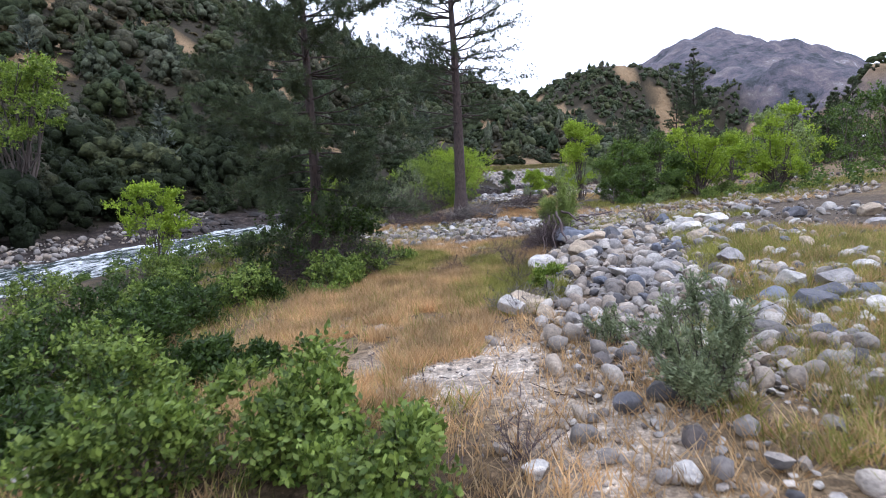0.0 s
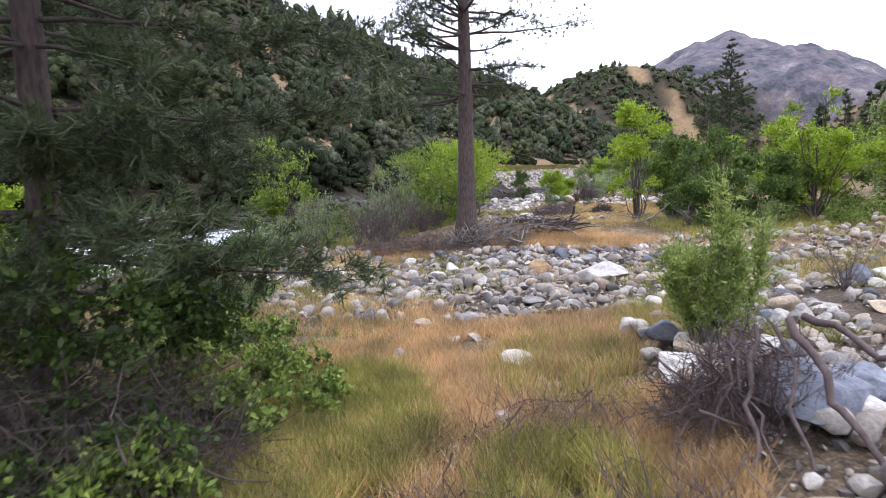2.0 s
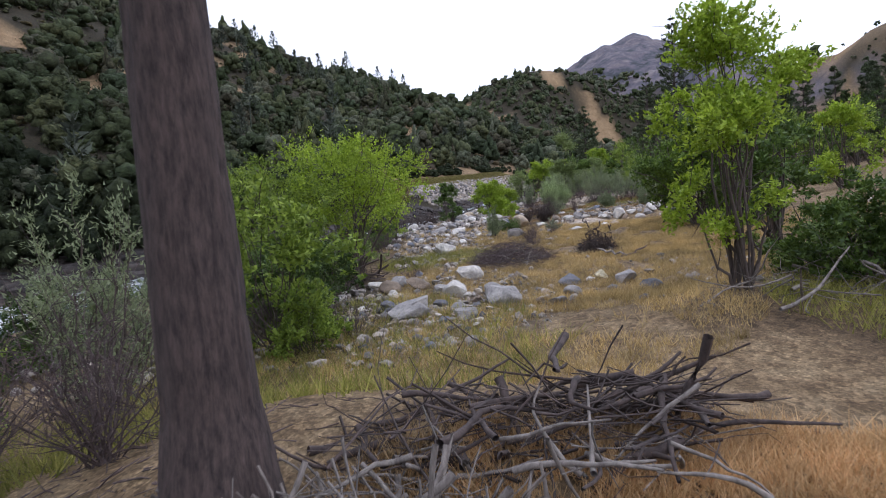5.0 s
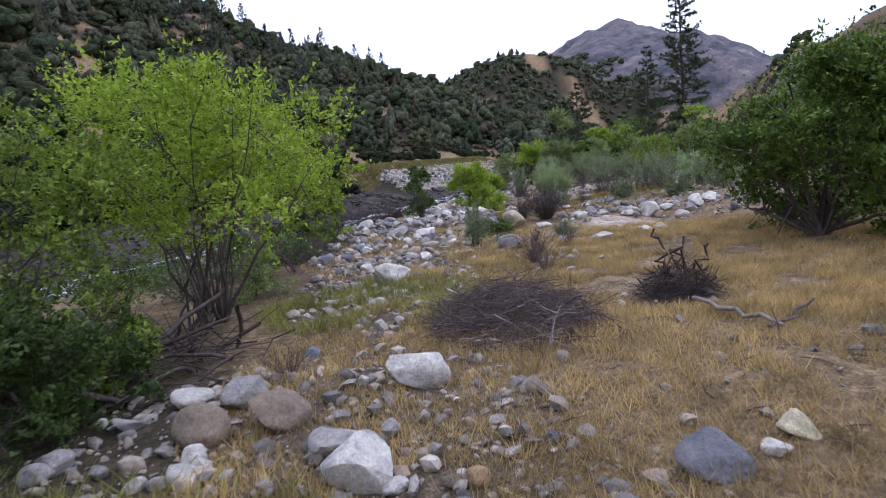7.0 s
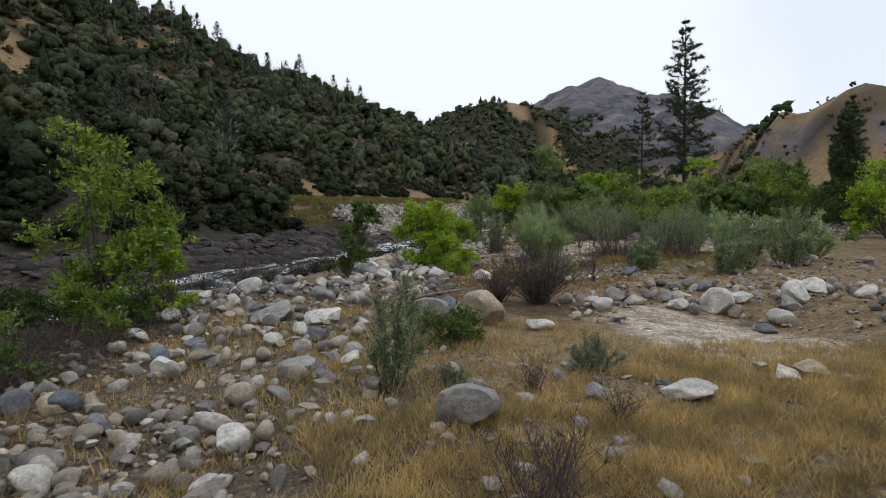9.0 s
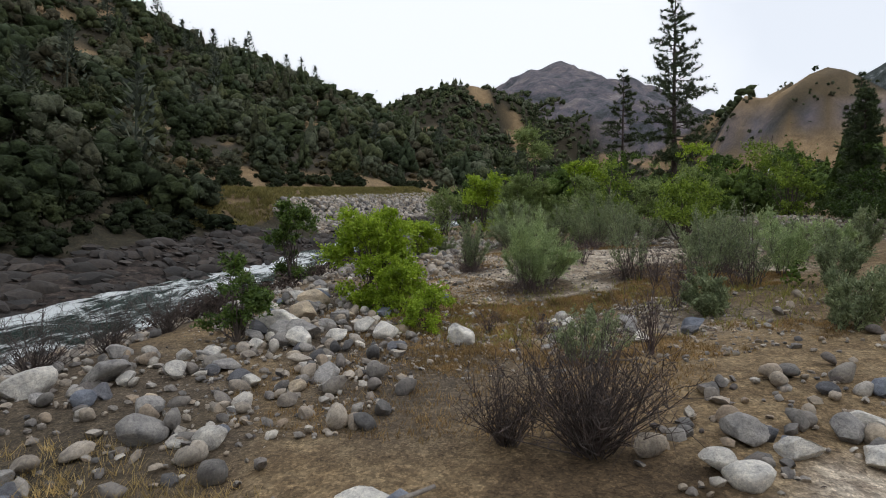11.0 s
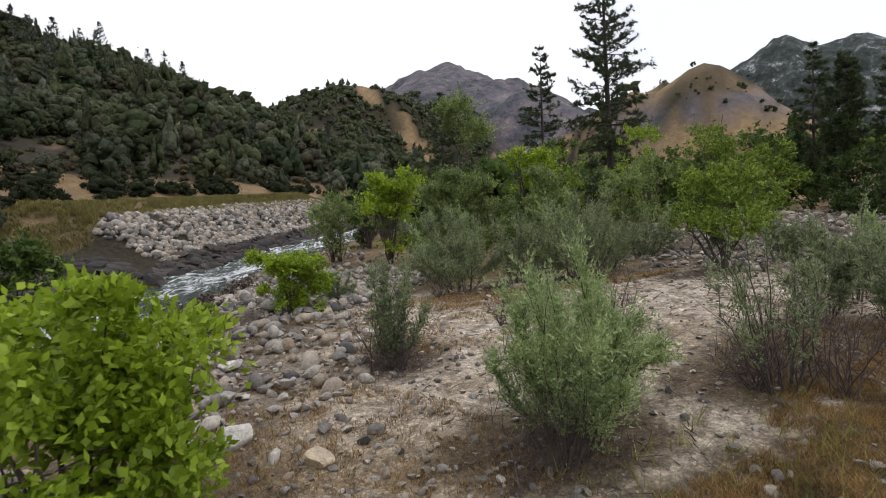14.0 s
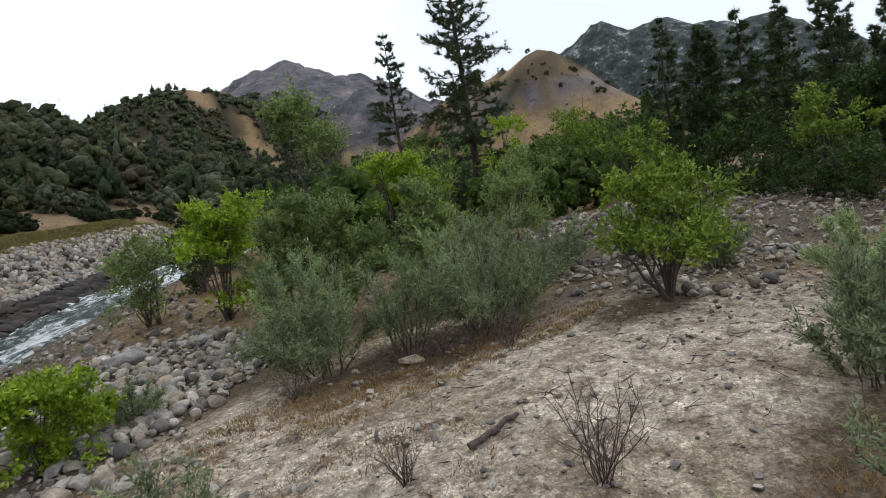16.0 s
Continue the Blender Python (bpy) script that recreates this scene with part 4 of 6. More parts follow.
# ---- plants ----
def leafy(name, label, category, x, y, h, w, seed, mat, leaf=0.09, slim=0.55, count=2500, stems=5, stem_r=0.03, low=0.1, wood=None, group="", lobes=12, lobe=0.27, twigs=6, fill=0.5, rise=0.45):
    """A shrub or small broadleaf tree: stems that rise into lobes, leaves in the lobes, twigs where it is bare."""
    r = np.random.default_rng(seed)
    root = new(name)
    root.location = (x, y, ground_z(x, y) - 0.04)
    tagged(root, label, category, group)
    zz = low + (0.9 - low) * np.sort(r.uniform(0, 1, lobes)) ** 0.9
    zz[-1] = 0.88
    zz[0] = low + 0.12 * (1 - low)
    rel = (zz - low) / (1 - low)
    girth = np.interp(rel, [0, 0.12, 0.4, 0.7, 1.0], [0.62, 0.85, 1.0, 0.8, 0.3]) if category == "shrub" or low < 0.1 else np.interp(rel, [0, 0.2, 0.45, 0.75, 1.0], [0.45, 0.85, 1.0, 0.75, 0.25])
    a = r.uniform(0, 6.283, lobes)
    out = np.sqrt(r.uniform(0.08, 1, lobes)) * girth * w * 0.5 * 0.8
    centre = np.stack([out * np.cos(a), out * np.sin(a), zz * h], -1)
    size = lobe * w * r.uniform(0.65, 1.15, lobes)
    own = np.arange(lobes) % stems
    spray = Batch()
    for k in range(stems):
        b = Batch() if stem_r > 0.025 else spray
        goals = centre[own == k]
        if not len(goals):
            goals = centre[:1]
        foot = r.normal(0, 0.035 * w, 3) * (stems > 1)
        foot[2] = 0
        for j, g in enumerate(goals):
            bow = foot + (g - foot) * np.array([0.35, 0.35, 0.55]) + r.normal(0, 0.04 * w, 3)
            t = np.linspace(0, 1, 6)[:, None]
            p = foot * (1 - t) ** 2 + 2 * bow * t * (1 - t) + g * t**2
            p[1:-1] += r.normal(0, 0.012 * h, (4, 3))
            tube(b if j == 0 else spray, p, stem_r * np.linspace(1, 0.28, 6) * (1.0 if j == 0 else 0.62), 6 if stem_r > 0.04 else 3)
            for _ in range(twigs):
                i = int(r.integers(2, 6))
                tw = bent(p[i], r.normal(0, 1, 3) + (0, 0, 0.6), size[own == k][min(j, len(goals) - 1)] * r.uniform(0.7, 1.5) if (own == k).any() else 0.3 * w, r, 3, 0.03, 0.16)
                tube(spray, tw, stem_r * np.linspace(0.34, 0.08, len(tw)), 3)
        if b is not spray:
            part("trunk" if stems == 1 else "stem", b.mesh("stem", wood or M_TWIG, True), root)
    tagged(part("branch_spray", spray.mesh("branch_spray", wood or M_TWIG, True), root), kind="stuff")
    if count:
        # sprays of leaves in tight masses round each lobe, with gaps between the masses
        per = 12
        m = count // per
        masses = max(16, int(lobes * 2.6))
        home = np.concatenate([np.arange(lobes), r.choice(lobes, masses - lobes, p=size**2 / (size**2).sum())])
        aim = unit(r.normal(0, 1, (masses, 3)) + np.array([0, 0, 0.25]))
        mid = centre[home] + aim * (size[home] * r.uniform(0.35, 1.05, masses))[:, None] * np.array([1, 1, 0.75])
        wide = size[home] * r.uniform(0.34, 0.62, masses)
        which = r.choice(masses, m, p=wide**2 / (wide**2).sum())
        g = unit(r.normal(0, 1, (m, 3)) + np.array([0, 0, 0.3]))
        start = mid[which] + g * (r.uniform(0, 1, (m, 1)) ** fill) * wide[which][:, None] * np.array([1.0, 1.0, 0.62])
        way = unit(g * 0.7 + aim[which] * 0.4 + r.normal(0, 0.3, (m, 3)) + np.array([0, 0, rise * 0.6]))
        ln = wide[which] * r.uniform(0.4, 1.0, m) * (1 + 0.9 * (r.uniform(0, 1, m) > 0.88))
        t = r.uniform(0.05, 1.0, (m, per))
        c = (start[:, None] + way[:, None] * (ln[:, None] * t)[:, :, None]).reshape(-1, 3) + r.normal(0, leaf * 0.4, (m * per, 3))
        c[:, 2] = np.abs(c[:, 2]) * 0.97 + 0.02
        ax = np.repeat(way, per, 0) + r.normal(0, 0.6, (m * per, 3))
        outward = np.repeat(unit(g * 0.6 + aim[which] * 0.3 + np.array([0, 0, 0.7])), per, 0)
        small = name not in ("bright_shrub", "bramble")
        v, q = blades(c, leaf, leaf * slim * (1.1 if small else 1), r, 0.1, ax, small, outward)
        part("crown", mesh_of("crown", v, [q], mat), root)
    return root


def pine(name, label, x, y, h, seed, reach=4.0, first=0.3, trunk_r=0.4, whorls=24, per=5, tufts=14, needle=0.24, lean=(0, 0), bare=0.0, up=0.12, fan=6, single=False, bald=0.3, slim=0.2):
    """A conifer: tapered trunk, whorls of limbs, tufts of needles along the limbs."""
    r = np.random.default_rng(seed)
    root = new(name)
    root.location = (x, y, ground_z(x, y) - 0.1)
    tagged(root, label, "pine tree")
    b = Batch()
    zz = np.linspace(0, 1, 16)
    p = np.stack([lean[0] * zz * h + 0.06 * np.sin(zz * 7 + seed), lean[1] * zz * h + 0.06 * np.cos(zz * 6 + seed), zz * h], -1)
    rad = trunk_r * ((1 - zz) * 0.9 + 0.06) * (1 + 0.5 * np.exp(-zz * h / 0.5))
    if single:
        # furrowed plates of bark
        fine = np.linspace(0, 1, 150)
        p2 = np.stack([np.interp(fine, zz, p[:, j]) for j in range(3)], -1)
        tube(b, p2, np.interp(fine, zz, rad), 44)
        ring = b.v[0].reshape(150, 44, 3)
        turn = np.arange(44)[None] * 0.55 + 0 * fine[:, None]
        plate = fbm(turn, fine[:, None] * h * 1.9 + 0 * turn, 3, seed)
        ring += (ring - p2[:, None]) * (0.3 * np.minimum(plate - 0.42, 0.1) + 0.02)[:, :, None]
        b.v[0] = ring.reshape(-1, 3)
    else:
        tube(b, p, rad, 14)
    part("trunk", b.mesh("trunk", M_BARK, True), root)
    limbs, cs, axs = Batch(), [], []
    for k in range(whorls):
        t = first + (0.985 - first) * (k + r.uniform(0, 0.8)) / whorls
        o = np.array([np.interp(t, zz, p[:, j]) for j in range(3)])
        prof = math.sin(math.pi * (0.28 + 0.72 * (t - first) / (1 - first))) ** 0.8
        for j in range(per):
            if r.uniform() < bare:
                continue
            a = r.uniform(0, 6.283)
            ln = reach * max(prof, 0.1) * r.uniform(0.5, 1.08)
            l = bent(o, (math.cos(a), math.sin(a), up + 0.5 * (t - 0.5)), ln, r, 7, 0.025, 0.09)
            if single:
                own = Batch()
                tube(own, l, trunk_r * 0.15 * np.linspace(1, 0.2, len(l)), 6)
                part("limb", own.mesh("limb", M_BARK, True), root)
            else:
                tube(limbs, l, trunk_r * 0.14 * np.linspace(1, 0.2, len(l)), 5)
            m = max(3, int(tufts * ln / reach))
            for _ in range(m):
                f = r.uniform(bald, 1.0) * (len(l) - 1)
                i = min(int(f), len(l) - 2)
                q = l[i] + (l[i + 1] - l[i]) * (f - i)
                side = bent(q, (l[i + 1] - l[i]) + r.normal(0, 0.5, 3) * ln / 7, 0.16 * ln * r.uniform(0.3, 1.2), r, 2, 0.05, 0.1)
                for g in (side[1], side[2]):
                    cs.append(np.repeat(g[None], fan, 0))
                    axs.append(np.repeat((side[2] - side[0])[None] / (np.linalg.norm(side[2] - side[0]) + 1e-6), fan, 0))
    if not single:
        tagged(part("bough_wood", limbs.mesh("bough_wood", M_BARK, True), root), kind="stuff")
    c, ax = np.concatenate(cs), np.concatenate(axs)
    ax = ax * 0.9 + r.normal(0, 0.65, ax.shape)
    ax /= np.linalg.norm(ax, axis=1, keepdims=True)
    v, q = blades(c + ax * needle * 0.45, needle, needle * slim, r, 0.1, ax, True)
    tagged(part("needle_crown", mesh_of("needle_crown", v, [q], M_NEEDLE), root), kind="stuff")
    return root


# the two big pines
pine("pine_tree", "tall ponderosa pine with bare scaly trunk above driftwood", 0.0, 41.1, 23, 5, reach=4.8, first=0.26, trunk_r=0.42, whorls=26, per=5, tufts=40, needle=0.22, lean=(-0.02, 0.0), fan=18, single=True, bald=0.36, slim=0.09)
pine("pine_tree", "dark shaggy pine with low drooping limbs in undergrowth", -5.5, 21.9, 16, 6, reach=4.2, first=0.14, trunk_r=0.25, whorls=28, per=5, tufts=42, needle=0.25, lean=(0.0, 0), up=-0.03, fan=20, single=True, bald=0.32, slim=0.09)
# tall conifers up the valley
pine("conifer", "tall slender conifer standing above the valley trees", 54.0, 139, 29.0, 7, reach=4.4, first=0.06, trunk_r=0.45, whorls=32, per=7, tufts=24, needle=0.32, lean=(-0.005, 0), fan=11, up=0.02)
pine("conifer", "slim conifer beside a taller one", 55.0, 153, 22, 8, reach=3.4, first=0.1, trunk_r=0.32, whorls=26, per=6, tufts=18, needle=0.32, fan=10, up=0.03)
pine("conifer", "small dark conifer in the riverside wood", 44, 160, 17, 9, reach=3.6, first=0.08, trunk_r=0.3, whorls=24, per=6, tufts=18, needle=0.34, fan=9, up=0.0)
for k, (x, y, h) in enumerate([(100, 130, 18), (70, 128, 16), (60.5, 119, 12.5), (69.5, 120.5, 14.5), (73, 118.5, 14.5), (69.5, 113.5, 13.5), (74, 115, 16), (66, 108.8, 12), (64, 122, 8), (62, 108, 8)]):
    pine("conifer", "dark conifer at the edge of the valley wood", x, y, h, 20 + k, reach=h * 0.14, first=0.12 if k != 2 else 0.4, trunk_r=0.24, whorls=22, per=6, tufts=15, needle=0.4, fan=6, up=0.02)

# broadleaf trees and shrubs: label, category, x, y, height, width, seed, material, leaf, count, stems, stem radius
TREE, SHRUB = "tree", "shrub"


def willow(name, label, x, y, h, w, seed, mat, count, leaf=0.1, bare=0.22, stems=14):
    """A riverbank willow: many upright arching stems, sprays of narrow leaves along their upper parts."""
    r = np.random.default_rng(seed)
    root = new(name)
    root.location = (x, y, ground_z(x, y) - 0.04)
    tagged(root, label, "shrub")
    lean = r.normal(0, 0.1 * w, 3) * (1, 1, 0)
    per, sprays = 12, max(2, int(count / 12 / stems))
    centres, ways, spray = [], [], Batch()
    for k in range(stems):
        a = k * 2.4 + r.uniform(-0.4, 0.4)
        q = math.sqrt(r.uniform(0.02, 1.0))
        out = np.array([math.cos(a), math.sin(a), 0]) * q
        foot = out * 0.16 * w + r.normal(0, 0.02 * w, 3) * (1, 1, 0)
        top = out * 0.5 * w * r.uniform(0.75, 1.1) + np.array([0, 0, h * (1 - 0.5 * q * q) * r.uniform(0.55, 1.12)]) + lean
        bow = foot * 0.45 + top * 0.55 + np.array([0, 0, 0.08 * h]) + r.normal(0, 0.04 * w, 3)
        t = np.linspace(0, 1, 8)[:, None]
        p = foot * (1 - t) ** 2 + 2 * bow * t * (1 - t) + top * t**2
        p[1:] += r.normal(0, 0.014 * h, (7, 3))
        b = Batch()
        tube(b, p, (0.008 + 0.005 * h) * np.linspace(1, 0.25, 8), 3)
        for _ in range(5):
            i = int(r.integers(1, 7))
            tw = bent(p[i], (p[i + 1] - p[i]) * 3 + r.normal(0, 0.3 * w / 3, 3), h * r.uniform(0.15, 0.35), r, 3, 0.02, 0.14)
            tube(spray, tw, (0.003 + 0.0015 * h) * np.linspace(1, 0.4, len(tw)), 3)
        part("stem", b.mesh("stem", M_TWIG, True), root)
        f = (bare + (1 - bare) * r.uniform(0, 1, sprays) ** 0.8) * 7
        i = np.minimum(f.astype(int), 6)
        at = p[i] + (p[i + 1] - p[i]) * (f - i)[:, None]
        way = (p[i + 1] - p[i]) / (np.linalg.norm(p[i + 1] - p[i], axis=1, keepdims=True) + 1e-9) * 0.7 + r.normal(0, 0.6, (sprays, 3)) + np.array([0, 0, 0.3])
        way = unit(way)
        ln = 0.17 * (h + w) / 2 * r.uniform(0.4, 1.2, sprays)
        u = r.uniform(0, 1, (sprays, per))
        centres.append((at[:, None] + way[:, None] * (ln[:, None] * u)[:, :, None]).reshape(-1, 3) + r.normal(0, leaf * 0.3, (sprays * per, 3)))
        ways.append(np.repeat(way, per, 0))
    tagged(part("branch_spray", spray.mesh("branch_spray", M_TWIG, True), root), kind="stuff")
    c, ax = np.concatenate(centres), np.concatenate(ways)
    c[:, 2] = np.maximum(c[:, 2], 0.04)
    v, q = blades(c, leaf, leaf * 0.36, r, 0.05, ax + r.normal(0, 0.25, ax.shape), True)
    part("crown", mesh_of("crown", v, [q], mat), root)
    return root


def plant(name, text, cat, x, y, h, w, seed, mat, leaf, count, stems, sr, low):
    soft = mat in (M_WILLOW, M_PALE, M_FEATHER)
    if soft and cat == SHRUB:
        return willow(name, text, x, y, h, w, seed, mat, int(count * 2.3), leaf * 1.15, 0.04 + 0.45 * low, max(11, min(18, stems + 5)))
    leafy(name, text, cat, x, y, h * 0.96, w, seed, mat, leaf * 1.25, 0.32 if soft else 0.62, int(count * 1.4), stems, sr, 0.0 if cat == SHRUB else low * 0.7, lobes=max(18, 2 * stems),
          lobe=0.2 if soft else 0.21, fill=0.62 if soft else 0.5, twigs=6 if soft else 4, rise=0.8 if soft else 0.45)


plant("young_tree", "fresh green young tree on the river bank", TREE, -11.4, 51.7, 6.6, 5.4, 31, M_BROAD, 0.13, 5200, 4, 0.07, 0.15)
plant("young_tree", "green young tree by the rapids", TREE, -20.6, 38.6, 6.0, 4.4, 32, M_BRIGHT, 0.15, 4600, 3, 0.07, 0.3)
plant("young_tree", "rounded bright green tree on the gravel bar", TREE, 18.6, 47.0, 7.0, 5.2, 33, M_BRIGHT, 0.12, 8000, 3, 0.1, 0.2)
plant("young_tree", "many-stemmed bright green willow beside dead branches", TREE, 9.9, 49.4, 7.4, 4.2, 34, M_BRIGHT, 0.1, 9000, 9, 0.05, 0.2)
plant("round_shrub", "dark green shrub behind a bright willow", SHRUB, 12.7, 49.0, 3.0, 3.4, 134, M_DARKLEAF, 0.1, 7000, 6, 0.03, 0.05)
plant("round_shrub", "dark dense shrub at the bar's edge", SHRUB, 17.0, 47.6, 3.4, 3.8, 135, M_DARKLEAF, 0.12, 7000, 6, 0.03, 0.05)
plant("round_shrub", "dense dark rounded shrub", SHRUB, 14.8, 48.7, 3.3, 2.9, 35, M_DARKLEAF, 0.1, 4000, 6, 0.04, 0.05)
plant("young_tree", "bright green tree at the bar's edge", TREE, 24.0, 46.0, 6.4, 5.6, 36, M_BRIGHT, 0.13, 7000, 4, 0.09, 0.12)
plant("young_tree", "leafy green tree at the bar's edge", TREE, 20.5, 52.5, 7.6, 5.0, 37, M_BROAD, 0.14, 4200, 4, 0.1, 0.12)
plant("young_tree", "green tree behind the bar", TREE, 15.6, 56.5, 6.2, 4.4, 38, M_DARKLEAF, 0.15, 3200, 3, 0.09, 0.15)
plant("large_tree", "large dense green tree at the meadow edge", TREE, 17.8, 66.4, 5.7, 7.0, 39, M_MIDLEAF, 0.125, 26000, 5, 0.12, 0.02)
plant("large_tree", "dense dark green tree behind the meadow", TREE, 23.5, 69.5, 7.0, 7.0, 40, M_DARKLEAF, 0.18, 6000, 4, 0.14, 0.05)
plant("young_tree", "spreading green willow over the river bank", TREE, -0.4, 64.8, 6.4, 8.6, 41, M_BRIGHT, 0.1, 15000, 10, 0.06, 0.5)
plant("young_tree", "green willow leaning over the bank", TREE, -4.0, 62.0, 6.0, 7.0, 42, M_BROAD, 0.1, 10000, 7, 0.05, 0.2)
plant("young_tree", "slender leafy tree on the river edge", TREE, 0.1, 81.9, 6.5, 4.6, 43, M_BROAD, 0.13, 5600, 5, 0.07, 0.18)
plant("bank_shrub", "bright shrub at the river edge", SHRUB, 1.9, 82.0, 2.4, 1.7, 44, M_BRIGHT, 0.1, 1400, 4, 0.03, 0.1)
plant("bright_shrub", "bright yellow-green shrub by the river stones", SHRUB, 11.6, 95.6, 4.1, 3.8, 45, M_BRIGHT, 0.105, 13000, 5, 0.05, 0.0)
plant("bright_shrub", "low bright green shrub under a taller one", SHRUB, 12.2, 94.2, 1.9, 2.6, 145, M_BRIGHT, 0.09, 6000, 6, 0.03, 0.0)
plant("young_tree", "dark green bushy tree by the rapids", TREE, 8.4, 108.0, 5.5, 3.2, 46, M_DARKLEAF, 0.14, 4200, 4, 0.07, 0.05)
plant("bright_shrub", "small round bright green shrub", SHRUB, 16.3, 111.0, 2.7, 2.7, 47, M_BRIGHT, 0.09, 11000, 6, 0.03, 0.05)
plant("bright_shrub", "low bright green shrub among stones", SHRUB, 12.7, 91.2, 1.55, 1.7, 48, M_BRIGHT, 0.07, 3600, 7, 0.02, 0.03)
plant("grey_shrub", "grey-green feathery shrub among cobbles", SHRUB, 8.0, 73.3, 1.9, 1.2, 49, M_WILLOW, 0.07, 2600, 9, 0.014, 0.15)
plant("low_shrub", "low dark green mounded shrub", SHRUB, 9.8, 76.9, 0.8, 1.9, 50, M_DARKLEAF, 0.06, 2400, 9, 0.012, 0.05)
plant("pale_shrub", "low pale sage shrub in dry grass", SHRUB, 12.0, 73.8, 0.75, 1.2, 51, M_PALE, 0.05, 2200, 9, 0.012, 0.05)
plant("pale_shrub", "small pale sage shrub", SHRUB, 9.1, 73.2, 0.5, 0.75, 52, M_PALE, 0.045, 1200, 7, 0.01, 0.05)
plant("willow_shrub", "grey-green willow on the sandy flat", SHRUB, 17.3, 102.2, 2.5, 2.0, 53, M_WILLOW, 0.085, 3200, 9, 0.018, 0.15)
plant("willow_shrub", "pale green willow with bare lower stems", SHRUB, 18.4, 96.6, 3.2, 2.9, 54, M_FEATHER, 0.07, 12000, 13, 0.02, 0.25)
plant("willow_shrub", "pale sage-green willow tips", SHRUB, 19.5, 97.8, 2.7, 2.3, 55, M_FEATHER, 0.07, 8000, 10, 0.018, 0.25)
plant("willow_shrub", "half-bare grey willow with arching stems", SHRUB, 23.0, 96.4, 3.1, 2.6, 56, M_WILLOW, 0.075, 1800, 12, 0.02, 0.45)
plant("willow_shrub", "half-bare grey willow with arching stems", SHRUB, 24.9, 94.2, 3.1, 2.2, 57, M_WILLOW, 0.075, 2400, 11, 0.02, 0.4)
plant("willow_shrub", "grey-green willow on the flat", SHRUB, 26.6, 93.6, 3.3, 2.0, 58, M_WILLOW, 0.075, 2200, 10, 0.02, 0.3)
plant("young_tree", "small round-topped leafy tree on the sand", TREE, 31.6, 105.2, 3.7, 5.0, 59, M_BROAD, 0.12, 6500, 2, 0.08, 0.7)
plant("willow_shrub", "dense grey-green willow clump", SHRUB, 23.0, 110.8, 3.0, 4.4, 60, M_WILLOW, 0.095, 9000, 12, 0.02, 0.2)
plant("willow_shrub", "dense grey-green willow clump", SHRUB, 27.6, 108.8, 3.6, 4.4, 61, M_WILLOW, 0.095, 9000, 12, 0.02, 0.2)
plant("willow_shrub", "willow shrub with brown lower twigs", SHRUB, 25.3, 109.8, 3.0, 3.4, 62, M_WILLOW, 0.08, 4200, 10, 0.02, 0.3)
plant("tall_shrub", "tall feathery dark green tree in the riverside thicket", TREE, 26.2, 116.5, 8.8, 5.8, 63, M_PLUME, 0.1, 34000, 7, 0.07, 0.03)
plant("young_tree", "green tree in the riverside thicket", TREE, 31.5, 119, 7.0, 3.0, 64, M_BRIGHT, 0.15, 3200, 1, 0.09, 0.85)
plant("young_tree", "green tree in the riverside thicket", TREE, 35.5, 116, 4.6, 4.6, 65, M_PLUME, 0.12, 6500, 7, 0.05, 0.05)
plant("young_tree", "fresh green tree at the thicket edge by the water", TREE, 24.2, 123, 6.0, 4.6, 165, M_BRIGHT, 0.16, 5000, 4, 0.07, 0.1)
plant("young_tree", "olive green tree in the riverside thicket", TREE, 29.4, 114.2, 5.2, 3.6, 166, M_PLUME, 0.12, 7000, 6, 0.05, 0.05)
plant("young_tree", "low olive-green tree by the water", TREE, 21.6, 126.4, 4.5, 5.0, 66, M_PLUME, 0.12, 4200, 6, 0.05, 0.3)
plant("willow_shrub", "grey willow at the flat's edge", SHRUB, 30.3, 99.6, 2.8, 2.0, 67, M_WILLOW, 0.08, 2600, 10, 0.02, 0.15)
plant("willow_shrub", "grey willow at the flat's edge", SHRUB, 32.0, 97.0, 2.6, 2.0, 68, M_WILLOW, 0.08, 2400, 10, 0.02, 0.2)
plant("bank_shrub", "small green shrub among cobbles", SHRUB, 13.4, 108.0, 1.5, 1.1, 69, M_BROAD, 0.07, 1200, 6, 0.015, 0.1)
plant("bank_shrub", "grey-green low shrub by the water", SHRUB, 18.4, 112.6, 1.3, 1.8, 70, M_WILLOW, 0.07, 3000, 9, 0.015, 0.05)
willow("willow_shrub", "yellow-green feathery willow rooted among boulders", 3.95, 24.4, 3.0, 2.1, 71, leaf_material("yellow_green_willow_leaf", (0.15, 0.21, 0.045), (0.40, 0.49, 0.15), through_light=0.45), 15000, 0.1, 0.2, 14)
plant("grey_shrub", "grey-green shrub at the foot of the stone pile", SHRUB, 3.1, 7.7, 1.7, 2.0, 72, M_WILLOW, 0.07, 4200, 12, 0.012, 0.08)
plant("grey_shrub", "small grey-green shrub beside stones", SHRUB, 2.6, 10.6, 0.9, 0.8, 73, M_WILLOW, 0.055, 1200, 8, 0.01, 0.05)
plant("grey_shrub", "grass-green shrub at the edge of the stones", SHRUB, 2.1, 14.6, 0.9, 1.0, 74, M_BROAD, 0.06, 1400, 8, 0.01, 0.05)
plant("bank_shrub", "dull green willow on the bank", SHRUB, -6.5, 29.0, 3.2, 3.0, 75, M_WILLOW, 0.09, 3600, 8, 0.03, 0.1)
plant("bank_shrub", "fresh green low shrub by the water", SHRUB, -13.8, 26, 1.6, 2.0, 76, M_BROAD, 0.08, 2200, 7, 0.02, 0.05)
